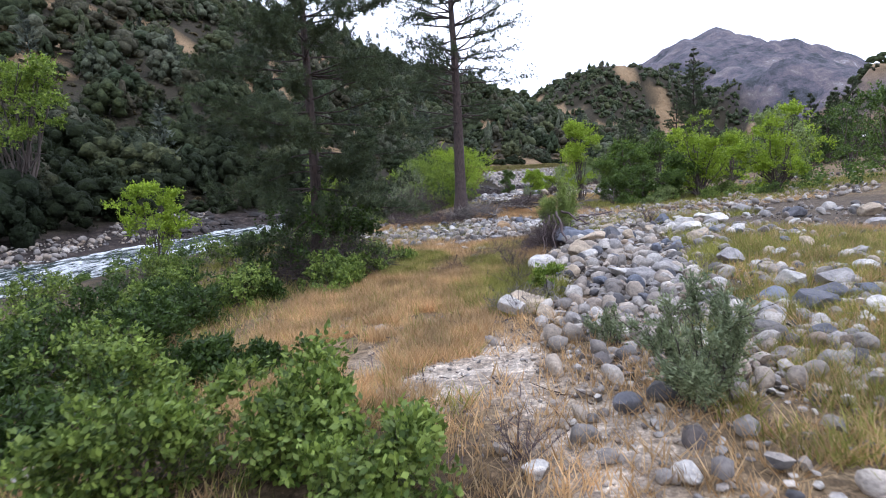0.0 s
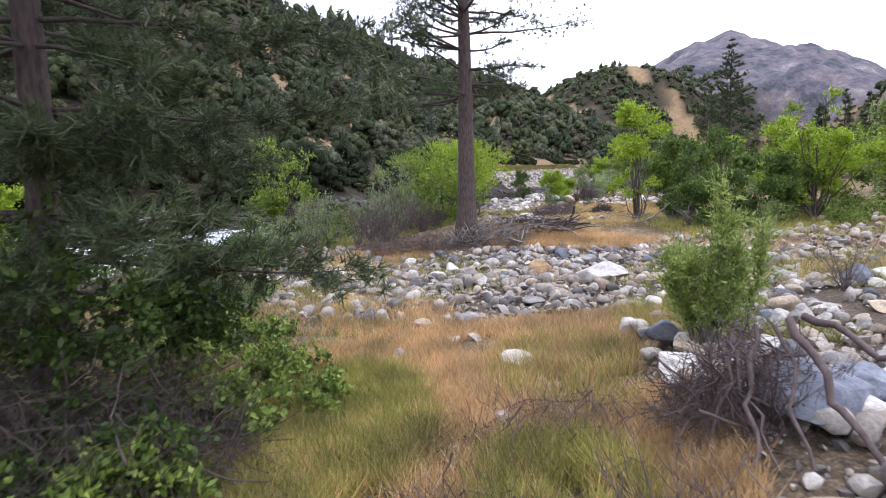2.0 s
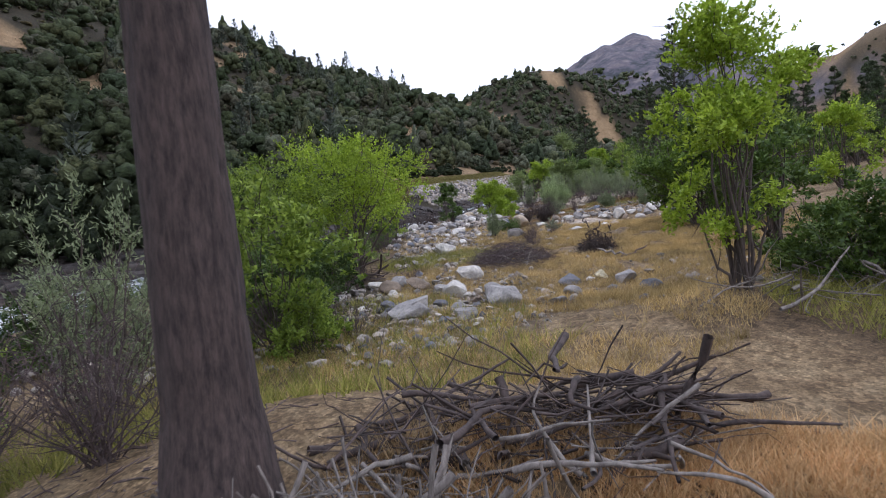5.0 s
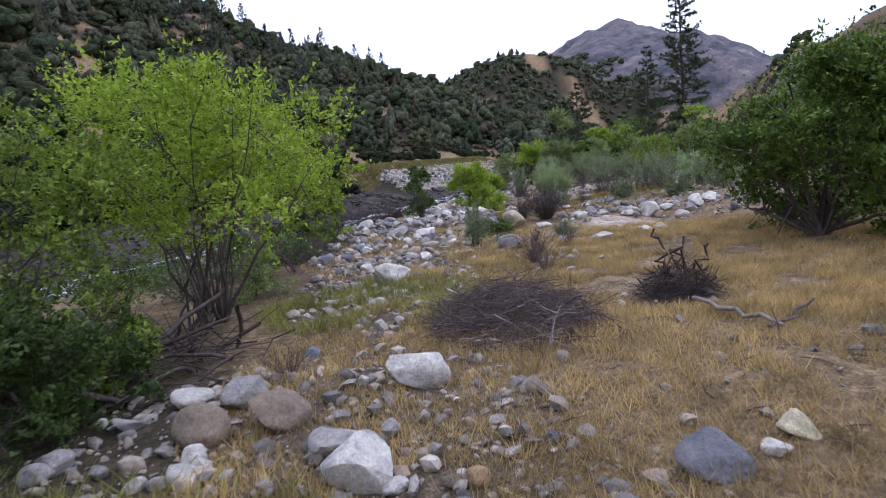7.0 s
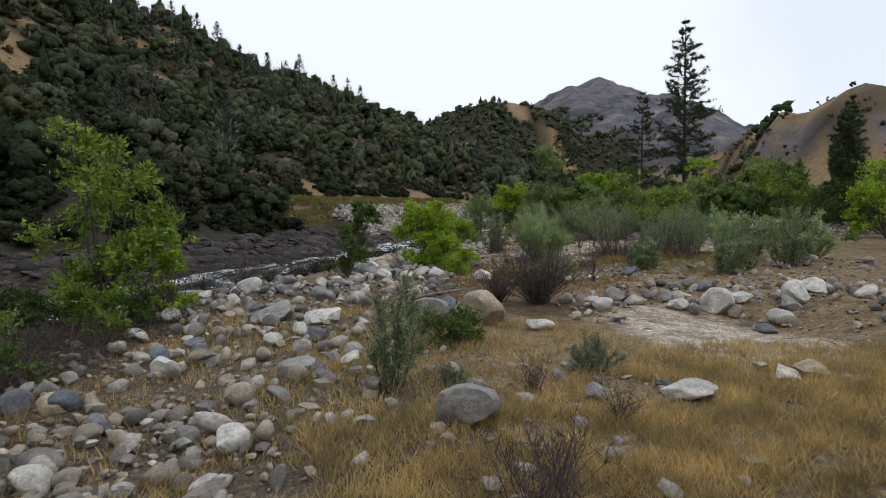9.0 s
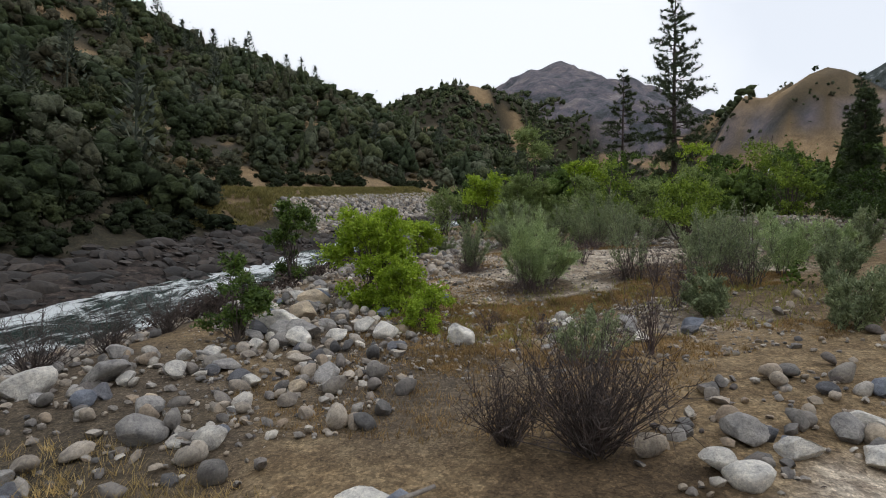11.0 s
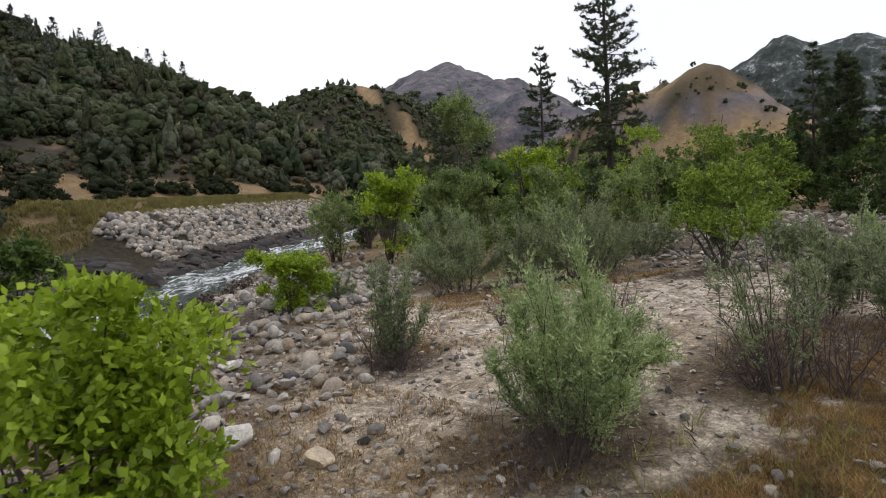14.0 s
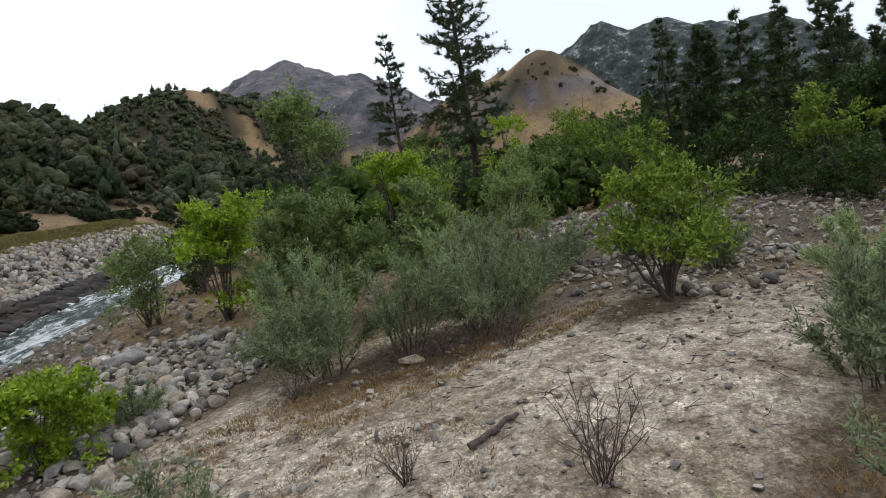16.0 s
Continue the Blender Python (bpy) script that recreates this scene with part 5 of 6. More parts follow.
plant("bank_shrub", "tangled grey-brown bank shrubs", SHRUB, -4.5, 48.0, 4.4, 4.0, 77, M_WILLOW, 0.1, 2600, 12, 0.03, 0.2)
plant("bank_shrub", "green bank shrub behind the pine", SHRUB, -1.5, 50.5, 4.6, 4.2, 78, M_BROAD, 0.12, 3600, 7, 0.035, 0.1)
plant("bank_shrub", "grey willow thicket on the bank", SHRUB, -8.0, 44.5, 3.0, 3.4, 79, M_WILLOW, 0.09, 2200, 10, 0.025, 0.2)
plant("bank_shrub", "bright low shrub on the bar", SHRUB, 8.7, 77.2, 1.6, 1.4, 80, M_WILLOW, 0.07, 2000, 8, 0.015, 0.1)
plant("small_pine", "small soft young pine by the stones", TREE, 7.2, 91.3, 2.9, 1.9, 81, M_DARKLEAF, 0.09, 3600, 1, 0.05, 0.05)
plant("willow_shrub", "grey willow up the bar", SHRUB, 15.5, 86.0, 1.8, 2.0, 82, M_WILLOW, 0.08, 1800, 10, 0.018, 0.2)

# riverside wood behind the bar: rows of green trees of one kind
r = np.random.default_rng(77)
VALLEY_A = [(38, 126, 7, 6), (43, 131, 8, 6), (47, 126, 6, 5), (52, 133, 9, 7), (57, 124, 8, 6.5), (54, 120.5, 6, 5), (50.5, 127.5, 6, 5.5), (60, 118, 8, 6), (63, 110, 8, 6.5), (60, 104, 8, 6.5), (57, 109.5, 6, 5.5), (66, 115, 9, 7), (64, 106, 9, 7), (70, 118, 10, 8), (38, 137, 7, 6), (45, 142, 8, 6), (33, 133, 6, 5), (30, 142, 6, 6), (36, 150, 7, 6), (26, 134, 5, 5), (62, 132, 10, 8), (70, 140, 9, 8), (57, 145, 8, 7)]
VALLEY_B = [(34, 76, 6, 5), (38, 84, 6, 5), (42, 92, 7, 6), (36, 66, 7, 6), (31, 58, 6, 5), (46, 100, 6, 5), (34, 48, 7, 6), (40, 40, 7, 6), (30, 38, 5, 5), (28, 54, 7, 6), (48, 84, 8, 7), (45, 70, 9, 8), (52, 95, 8, 7), (75, 95, 11, 9), (72, 108, 11, 9)]
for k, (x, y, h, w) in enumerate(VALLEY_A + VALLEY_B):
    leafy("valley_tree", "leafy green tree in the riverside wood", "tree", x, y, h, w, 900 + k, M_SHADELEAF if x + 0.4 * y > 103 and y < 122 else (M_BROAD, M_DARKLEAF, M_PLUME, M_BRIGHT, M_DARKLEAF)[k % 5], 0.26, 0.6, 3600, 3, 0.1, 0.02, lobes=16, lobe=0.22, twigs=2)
for k, (x, y, h, w) in enumerate([(26.5, 124, 3, 3.5), (31, 126, 3, 3.5), (22, 90, 1.5, 1.8), (29, 92, 2.6, 2.4), (35, 98, 2.4, 2.2), (38, 99, 2.6, 2.6), (28, 88, 2.4, 2.4), (31, 90, 2.4, 2.4), (24, 87, 2.0, 2.2),
                                  (34, 112, 2.8, 3.0), (29, 113, 3.5, 3.6), (33, 116, 3.6, 3.6), (37, 110, 2.4, 2.4)]):
    willow("willow_shrub", "grey-green willow shrub on the flat", x, y, h, w, 950 + k, (M_WILLOW, M_FEATHER, M_WILLOW)[k % 3], 6500, 0.14, 0.06)

# a tall bright tree on the far slope, bank cover and more willows
leafy("tall_tree", "tall bright green broadleaf tree on the far slope", "tree", -46, 60, 19, 11, 601, M_BROAD, 0.36, 0.65, 7000, 3, 0.22, 0.42, lobes=22, lobe=0.2, twigs=2)
for k, (x, y, h, w) in enumerate([(-2.2, 55.2, 1.4, 2.4), (-4.2, 57.4, 2.0, 3.0), (-6.2, 53.0, 2.2, 3.2), (-1.6, 58.6, 1.6, 2.2), (-7.5, 47.5, 1.8, 3.0), (-10.0, 44.0, 1.6, 3.0), (-9.6, 40.0, 1.2, 2.4), (-3.2, 66.0, 2.4, 3.0), (-2.6, 69.5, 2.0, 3.0),
                                  (-1.6, 73.0, 1.6, 2.6), (-1.0, 77.5, 1.4, 2.4), (-8.8, 56.5, 2.4, 3.4), (-12.5, 47.5, 2.0, 3.0)]):
    leafy("bank_shrub", "dark green tangled shrub on the river bank", "shrub", x, y, h, w, 620 + k, (M_DARKLEAF, M_VINE, M_WILLOW)[k % 3], 0.12, 0.5, 3000, 8, 0.018, 0.0, lobes=18, lobe=0.21, twigs=5, rise=0.6)
for k, (x, y, h, w) in enumerate([(27.8, 96.5, 2.8, 2.6), (29.6, 95.2, 3.0, 2.6), (28.4, 99.2, 2.4, 2.4), (34.5, 101.0, 2.6, 2.6), (30.5, 110.5, 3.0, 3.4), (24.2, 113.6, 3.4, 4.0), (36.5, 106.5, 2.2, 2.6)]):
    willow("willow_shrub", "grey-green willow with brown lower twigs", x, y, h, w, 650 + k, (M_WILLOW, M_FEATHER)[k % 2], 7000, 0.13, 0.12)

for k, (x, y, h, w) in enumerate([(-0.9, 52.2, 1.7, 2.2), (-1.7, 54.4, 2.2, 2.6), (-0.7, 50.4, 1.6, 2.0), (-2.8, 57.0, 2.4, 3.0), (-1.2, 60.0, 2.2, 2.4), (-3.6, 51.6, 2.4, 2.8), (0.6, 79.6, 1.5, 1.8), (1.3, 80.8, 1.1, 1.3)]):
    leafy("bank_shrub", "fresh green leafy shrub on the river bank", "shrub", x, y, h, w, 680 + k, (M_BROAD, M_DARKLEAF)[k % 2], 0.1, 0.6, 4200, 6, 0.02, 0.0, lobes=16, lobe=0.22, twigs=5, rise=0.5)

for k, (x, y, h, w) in enumerate([(12.6, 46.2, 0.9, 1.8), (15.6, 45.4, 1.2, 2.2), (18.0, 44.0, 0.9, 2.0), (12.9, 51.2, 1.8, 2.4), (16.8, 50.6, 2.2, 2.8), (20.6, 47.8, 1.4, 2.4), (22.5, 43.2, 1.0, 2.2), (13.8, 43.4, 0.7, 1.5), (-0.6, 72.0, 1.0, 2.2), (0.6, 75.6, 0.8, 2.0), (-0.2, 68.6, 1.4, 2.4)]):
    leafy("low_shrub", "low dull green brush on the bar", "shrub", x, y, h, w, 720 + k, (M_DARKLEAF, M_PLUME, M_VINE)[k % 3], 0.09, 0.5, 3000, 8, 0.014, 0.0, lobes=16, lobe=0.2, twigs=7, rise=0.6)

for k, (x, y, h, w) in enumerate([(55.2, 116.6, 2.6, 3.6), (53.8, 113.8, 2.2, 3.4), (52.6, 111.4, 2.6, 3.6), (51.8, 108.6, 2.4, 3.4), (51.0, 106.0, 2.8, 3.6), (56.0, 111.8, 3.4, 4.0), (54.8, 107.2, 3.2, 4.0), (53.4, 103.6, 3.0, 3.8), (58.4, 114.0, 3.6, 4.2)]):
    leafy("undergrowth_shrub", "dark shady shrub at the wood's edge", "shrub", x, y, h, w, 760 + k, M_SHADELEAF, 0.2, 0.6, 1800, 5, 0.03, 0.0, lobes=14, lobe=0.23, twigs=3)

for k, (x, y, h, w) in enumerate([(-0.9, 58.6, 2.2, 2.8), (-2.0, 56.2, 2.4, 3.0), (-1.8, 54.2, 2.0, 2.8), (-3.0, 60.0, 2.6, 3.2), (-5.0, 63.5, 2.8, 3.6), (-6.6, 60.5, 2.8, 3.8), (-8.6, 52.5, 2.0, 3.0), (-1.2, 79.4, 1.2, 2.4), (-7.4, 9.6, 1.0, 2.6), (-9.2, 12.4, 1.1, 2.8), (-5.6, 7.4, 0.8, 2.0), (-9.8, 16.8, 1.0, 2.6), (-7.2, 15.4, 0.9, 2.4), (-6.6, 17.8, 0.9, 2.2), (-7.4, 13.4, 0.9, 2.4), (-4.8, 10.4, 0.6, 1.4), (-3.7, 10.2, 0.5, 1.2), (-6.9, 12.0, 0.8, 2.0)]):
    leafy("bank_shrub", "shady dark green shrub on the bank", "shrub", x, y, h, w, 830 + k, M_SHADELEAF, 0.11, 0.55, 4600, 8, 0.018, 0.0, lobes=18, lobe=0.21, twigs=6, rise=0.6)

# bramble and low leafy cover
BRAMBLE_A = [(-2.2, 6.6, 1.2, 2.6, 5200), (-0.9, 5.8, 1.0, 1.8, 3600), (-3.6, 6.0, 1.1, 2.2, 3800), (-5.6, 8.8, 1.2, 2.6, 3600), (-8.6, 15.0, 1.1, 2.6, 3200), (-6.8, 17.2, 1.0, 2.6, 3200), (-4.4, 18.6, 1.0, 2.4, 3800), (-3.5, 20.2, 0.9, 2.0, 3000), (-3.3, 22.4, 0.9, 1.7, 2600), (-2.4, 23.4, 0.5, 1.4, 1400), (-3.2, 24.6, 0.7, 1.6, 1800), (-4.9, 21.2, 2.9, 4.0, 6500), (-7.0, 20.6, 2.0, 2.8, 3600), (-9.5, 18.5, 1.0, 2.6, 2600), (-7.0, 10.8, 1.0, 2.2, 2600), (-4.6, 22.6, 2.4, 3.0, 4600), (-7.2, 24.2, 2.6, 3.2, 3600)]
BRAMBLE_B = [(-11.5, 13.5, 1.0, 3, 2400), (-3.9, 19.0, 0.9, 2, 2600), (-5.5, 25.5, 1.2, 3, 2500), (-9.5, 10.5, 1.2, 3.0, 3000), (-13, 17, 1.2, 3.2, 2600), (-12, 22, 1.3, 3.2, 2600), (-8.5, 7.0, 1.2, 2.6, 2600), (-10.5, 26, 1.2, 3, 2200), (-9, 31, 1.3, 3, 2400), (-6.5, 31.5, 0.7, 2, 1600), (-4.5, 26.8, 0.6, 2.0, 1600)]
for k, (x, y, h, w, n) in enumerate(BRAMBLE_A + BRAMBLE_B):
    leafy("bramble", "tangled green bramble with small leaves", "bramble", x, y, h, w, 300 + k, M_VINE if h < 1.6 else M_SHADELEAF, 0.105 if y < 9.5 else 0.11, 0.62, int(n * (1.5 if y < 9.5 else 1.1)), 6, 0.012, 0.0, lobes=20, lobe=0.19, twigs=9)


def bare_shrub(x, y, h, w, seed, stems=16, mat=None):
    mat = mat or M_DEADTWIG
    r = np.random.default_rng(seed)
    root = new("dead_shrub")
    root.location = (x, y, ground_z(x, y) - 0.03)
    tagged(root, "bare purplish-brown twiggy dead shrub", "dead shrub")
    b, f = Batch(), Batch()
    for k in range(stems):
        a = k * 2.4 + r.uniform(-0.3, 0.3)
        p = bent(r.normal(0, 0.04 * w, 3) * (1, 1, 0), (math.cos(a) * w / h * 0.6 * r.uniform(0.2, 1.1), math.sin(a) * w / h * 0.6 * r.uniform(0.2, 1.1), 1), math.hypot(h, 0.32 * w) * r.uniform(0.6, 1.05), r, 7, 0.0, 0.1)
        tube(b, p, (0.007 + 0.0035 * h) * np.linspace(1, 0.3, 8), 5)
        for _ in range(11):
            i = int(r.integers(2, 8))
            tw = bent(p[i], r.normal(0, 0.7, 3) + (0, 0, 0.8), 0.3 * h * r.uniform(0.4, 1.2), r, 3, 0.0, 0.15)
            tube(f, tw, (0.0035 + 0.002 * h) * np.linspace(1, 0.4, 4), 3)
    part("stem_clump", b.mesh("stem_clump", mat, True), root)
    tagged(part("twig_spray", f.mesh("twig_spray", mat, True), root), kind="stuff")


# bare and dead shrubs
BARE_A = [(9.6, 69.2, 0.9, 1.2), (11.2, 71.0, 0.6, 0.9), (22.9, 101.0, 1.7, 1.6), (17.6, 86.6, 2.0, 1.2), (1.6, 19.2, 1.2, 2.2), (1.2, 13.6, 0.7, 1.7), (9.2, 29.4, 1.2, 1.4), (10.4, 72.6, 0.7, 0.9), (20.2, 98.2, 1.6, 1.6), (0.6, 6.6, 0.5, 1.2), (-1.0, 38.6, 0.7, 1.6), (2.2, 59.5, 0.6, 0.8), (21.0, 103.5, 0.9, 1.2), (16.2, 90.4, 0.7, 0.8), (-3.2, 45.5, 2.6, 3.0), (-5.4, 43.2, 2.2, 2.6), (-1.6, 39.6, 0.9, 2.0)]
BARE_B = [(11.8, 46.6, 1.1, 2.0), (17.0, 46.6, 0.9, 2.0), (0.6, 72.6, 0.9, 2.2), (-0.4, 77.6, 1.1, 2.4), (1.2, 79.0, 0.9, 1.8), (9.0, 66.8, 0.9, 1.3), (14.6, 90.6, 0.8, 1.2), (3.2, 21.0, 1.2, 1.6), (23.6, 95.6, 1.8, 2.2), (-0.6, 54.6, 0.9, 1.8), (-1.4, 56.6, 1.1, 2.0), (-2.8, 53.6, 1.2, 2.2), (-3.8, 42.0, 1.2, 2.4), (25.4, 108.4, 1.2, 2.4), (21.6, 109.6, 1.0, 2.2), (26.8, 107.0, 1.2, 2.2), (29.0, 98.0, 1.2, 2.0), (21.9, 91.7, 1.6, 2.2), (22.6, 96.6, 1.4, 2.2), (24.4, 95.0, 1.4, 2.0), (16.2, 89.2, 0.7, 1.0), (0.4, 51.5, 1.0, 1.8), (25.6, 93.4, 1.6, 2.0), (17.4, 101.8, 1.0, 1.6), (18.0, 96.2, 1.7, 2.6), (19.2, 97.4, 1.6, 2.4), (17.0, 102.2, 1.5, 2.0), (1.5, 16.8, 0.8, 1.4)]
for k, (x, y, h, w) in enumerate(BARE_A + BARE_B):
    bare_shrub(x, y, h, w, 400 + k)

for k, (x, y, h, w) in enumerate([(-0.8, 82.5, 1.4, 3.0), (0.4, 85.0, 1.5, 3.0), (1.6, 87.2, 1.5, 2.8), (2.6, 89.6, 1.6, 3.0), (3.6, 92.0, 1.5, 2.8), (4.6, 94.6, 1.5, 2.8), (5.6, 97.4, 1.4, 2.6), (-2.0, 80.0, 1.4, 2.8), (1.2, 83.4, 1.3, 2.6), (6.2, 100.0, 1.3, 2.6)]):
    bare_shrub(x, y, h, w, 485 + k, 46, M_BRUSHWOOD)
bare_shrub(13.6, 82.0, 1.7, 3.6, 460, 130, M_BRUSHWOOD)
bare_shrub(12.4, 82.6, 1.2, 2.2, 462, 60, M_BRUSHWOOD)
bare_shrub(9.1, 68.4, 1.0, 1.5, 461, 30)
for k, (x, y, h, w) in enumerate([(-4.0, 42.6, 1.6, 2.6), (-2.2, 43.4, 1.8, 2.6), (-5.0, 45.0, 2.4, 2.8), (0.2, 77.0, 1.0, 2.6), (0.9, 75.0, 0.9, 2.2), (-0.6, 75.4, 1.2, 2.6)]):
    bare_shrub(x, y, h, w, 470 + k, 34)


# ---- dead wood ----
def branch_heap(name, label, x, y, rx, ry, h, count, length, radius, seed, mat, singles=40, flat=0.28):
    """A heap of dead wood: the thick pieces one by one, the thin ones together."""
    r = np.random.default_rng(seed)
    root = new(name)
    root.location = (x, y, ground_z(x, y))
    tagged(root, label, "driftwood")
    fine = Batch()
    for k in range(count):
        a, q = r.uniform(0, 6.283), math.sqrt(r.uniform())
        px, py = rx * q * math.cos(a), ry * q * math.sin(a)
        pz = 0.0308 * px + 0.0364 * py + h * (1 - q * 0.8) * r.uniform(0, 1)
        way = np.array([r.normal(0, 1), r.normal(0, 0.6), r.normal(0, flat)])
        thick = radius * (1.0 - 0.5 * k / singles) if k < singles else radius * r.uniform(0.1, 0.4)
        ln = length * r.uniform(0.5, 1.25)
        way /= np.linalg.norm(way)
        p = bent(np.array([px, py, pz]) - way * ln / 2, way, ln, r, 7 if k < singles else 5, 0.0, 0.19)
        if k < singles:
            own = Batch()
            tube(own, p, thick * np.linspace(1, 0.35, len(p)), 7)
            part("branch", own.mesh("branch", mat, True), root)
        else:
            tube(fine, p, thick * np.linspace(1, 0.35, len(p)), 3)
    tagged(part("twig_tangle", fine.mesh("twig_tangle", mat, True), root), kind="stuff")
    return root


branch_heap("driftwood_heap", "tangled heap of weathered grey roots at a pine's foot", 0.9, 40.7, 1.9, 0.8, 0.95, 420, 1.15, 0.05, 71, M_DRIFT, 80, 0.6)
branch_heap("driftwood_heap", "dark stacked driftwood logs beside the pine", 3.0, 42.2, 2.3, 0.7, 0.75, 260, 1.7, 0.065, 77, M_BRUSHWOOD, 50, 0.15)
branch_heap("driftwood_heap", "bleached root ends sticking out of dark driftwood", 2.7, 41.4, 2.2, 0.6, 0.8, 60, 1.1, 0.04, 78, M_DRIFT, 40, 0.5)
branch_heap("dead_brush", "purplish carpet of dead twigs below the pine", -2.3, 41.0, 2.7, 1.7, 0.45, 1500, 1.0, 0.018, 72, M_DEADTWIG, 60, 0.35)
branch_heap("dead_brush", "grey fallen branches over dead twigs", -1.4, 40.6, 2.6, 1.0, 0.5, 90, 1.7, 0.03, 79, M_DRIFT, 40, 0.25)
branch_heap("dead_brush", "dark dead brush piled round the shaggy pine's foot", -4.8, 21.0, 2.2, 1.7, 2.6, 2200, 1.3, 0.02, 80, M_BRUSHWOOD, 50, 0.8)
branch_heap("dead_brush", "dark dead brush along the river edge", 0.4, 77.4, 1.6, 2.6, 0.8, 1300, 1.0, 0.016, 81, M_BRUSHWOOD, 20, 0.7)
branch_heap("dead_brush", "dark dead brush below a slender tree", 1.0, 81.0, 1.8, 1.8, 0.7, 900, 1.0, 0.016, 82, M_BRUSHWOOD, 20, 0.7)
branch_heap("brush_pile", "low pile of dead grey-brown brush in dry grass", 6.6, 61.3, 1.75, 2.2, 1.15, 2100, 1.15, 0.022, 73, M_DEADTWIG, 90, 0.2)
branch_heap("brush_pile", "grey bleached sticks lying on dead brush", 6.5, 60.8, 1.5, 2.0, 1.15, 130, 1.1, 0.022, 83, M_DRIFT, 50, 0.15)
branch_heap("root_wad", "uprooted dark tangle of roots and twigs", 10.6, 61.7, 0.8, 0.65, 1.0, 700, 0.9, 0.03, 74, M_BRUSHWOOD, 60, 0.75)
branch_heap("fallen_branches", "fallen dead branches beside a green willow", 11.0, 48.2, 2.4, 1.2, 0.5, 70, 2.6, 0.05, 75, M_DRIFT, 16)
branch_heap("fallen_branches", "dark fallen branches under the bank willows", -1.0, 61.0, 2.2, 2.0, 0.7, 150, 2.4, 0.06, 76, M_BRUSHWOOD, 30)


def log(label, ends, radius, seed, mat=M_DRIFT, bend=0.05):
    r = np.random.default_rng(seed)
    (ax, ay, az), (bx, by, bz) = ends
    a, b = np.array([ax, ay, ground_z(ax, ay) + az]), np.array([bx, by, ground_z(bx, by) + bz])
    t = np.linspace(0, 1, 9)[:, None]
    p = a + (b - a) * t + r.normal(0, bend, (9, 3)) * np.sin(t * math.pi)
    k = Batch()
    tube(k, p, radius * np.linspace(1, 0.7, 9) * r.uniform(0.9, 1.1, 9), 10)
    n = 10
    for i in (0, 8 * n):
        ring = k.v[0][i:i + n]
        k.add(np.concatenate([ring, ring.mean(0, keepdims=True)]), tris=[(n, j, (j + 1) % n) for j in range(n)])
    return tagged(new("log", k.mesh("log", mat, True)), label, "log")


for x, y, rx, h, n, text in ((3.1, 21.4, 0.9, 1.3, 1100, "grey-brown tangle of exposed roots over boulders"), (1.0, 22.0, 1.1, 0.5, 420, "low purplish dead brush in dry grass"), (-0.2, 20.0, 0.9, 0.4, 260, "low brown dead twigs in dry grass"), (23.5, 97.0, 1.2, 0.9, 420, "purplish dead brush round a willow"), (17.2, 102.0, 0.9, 0.7, 260, "purplish dead brush round a small willow"),
                          (18.2, 96.4, 1.2, 0.9, 380, "brown dead brush under a pale willow"), (25.4, 108.6, 2.4, 0.9, 420, "brown dead twigs under a willow clump"), (1.3, 13.9, 0.8, 0.6, 200, "bleached arching twigs by a boulder")):
    branch_heap("dead_brush", text, x, y, rx, rx * 0.8, h, n, 0.9, 0.022 if n > 800 else 0.016, int(abs(x) * 7), M_DEADTWIG if "bleached" not in text else M_DRIFT, 14, 0.9)


log("pale barkless log lying on cobbles", [(4.7, 29.8, 0.3), (6.6, 31.0, 0.4)], 0.105, 1, bend=0.02)
log("curved bleached root lying in dry grass", [(10.2, 60.3, 0.25), (10.6, 58.2, 0.12)], 0.05, 2, bend=0.12)
log("bent dark branch lying in dry grass", [(10.4, 58.3, 0.1), (11.7, 58.9, 0.3)], 0.035, 3, M_DEADTWIG, 0.08)
for k, (ax, ay, az, bx, by, bz, rad) in enumerate([(3.3, 20.9, 1.25, 3.5, 19.6, 0.15, 0.045), (3.1, 21.2, 1.2, 2.7, 20.3, 0.1, 0.03), (3.0, 21.5, 1.1, 2.5, 20.8, 0.1, 0.022), (3.5, 21.0, 1.2, 4.2, 20.1, 0.7, 0.04), (2.9, 21.4, 1.0, 2.9, 20.2, 0.05, 0.02), (3.2, 21.0, 1.2, 3.1, 20.0, 0.1, 0.025)]):
    log("grey-brown root hanging over a boulder", [(ax, ay, az), (bx, by, bz)], rad, 50 + k, M_DEADTWIG, 0.05)
log("dark branch fallen on cobbles", [(6.5, 35.5, 0.35), (9.2, 36.6, 0.4)], 0.06, 5, M_DEADTWIG)

for k, (dx, dy, hh) in enumerate([(-0.45, 0.1, 1.55), (0.3, 0.2, 1.3), (0.7, -0.1, 1.1)]):
    log("dark arching root sticking up from a root tangle", [(10.6 + dx * 0.5, 61.7 + dy, 0.5), (10.6 + dx, 61.7 + dy, hh)], 0.035, 30 + k, M_BRUSHWOOD, 0.16)
log("dark leaning dead pole under bank willows", [(-1.9, 59.6, 0.1), (0.6, 61.8, 1.3)], 0.06, 41, M_BRUSHWOOD, 0.06)
log("dark leaning dead pole under bank willows", [(-2.4, 60.9, 0.1), (0.9, 61.2, 0.9)], 0.05, 42, M_BRUSHWOOD, 0.06)
log("grey dead branch lying on the sand", [(22.3, 103.4, 0.08), (23.6, 103.5, 0.1)], 0.07, 43, M_BRUSHWOOD, 0.05)
log("pale weathered log on cobbles", [(8.9, 79.2, 0.75), (10.6, 79.9, 0.85)], 0.04, 44, M_DRIFT, 0.03)

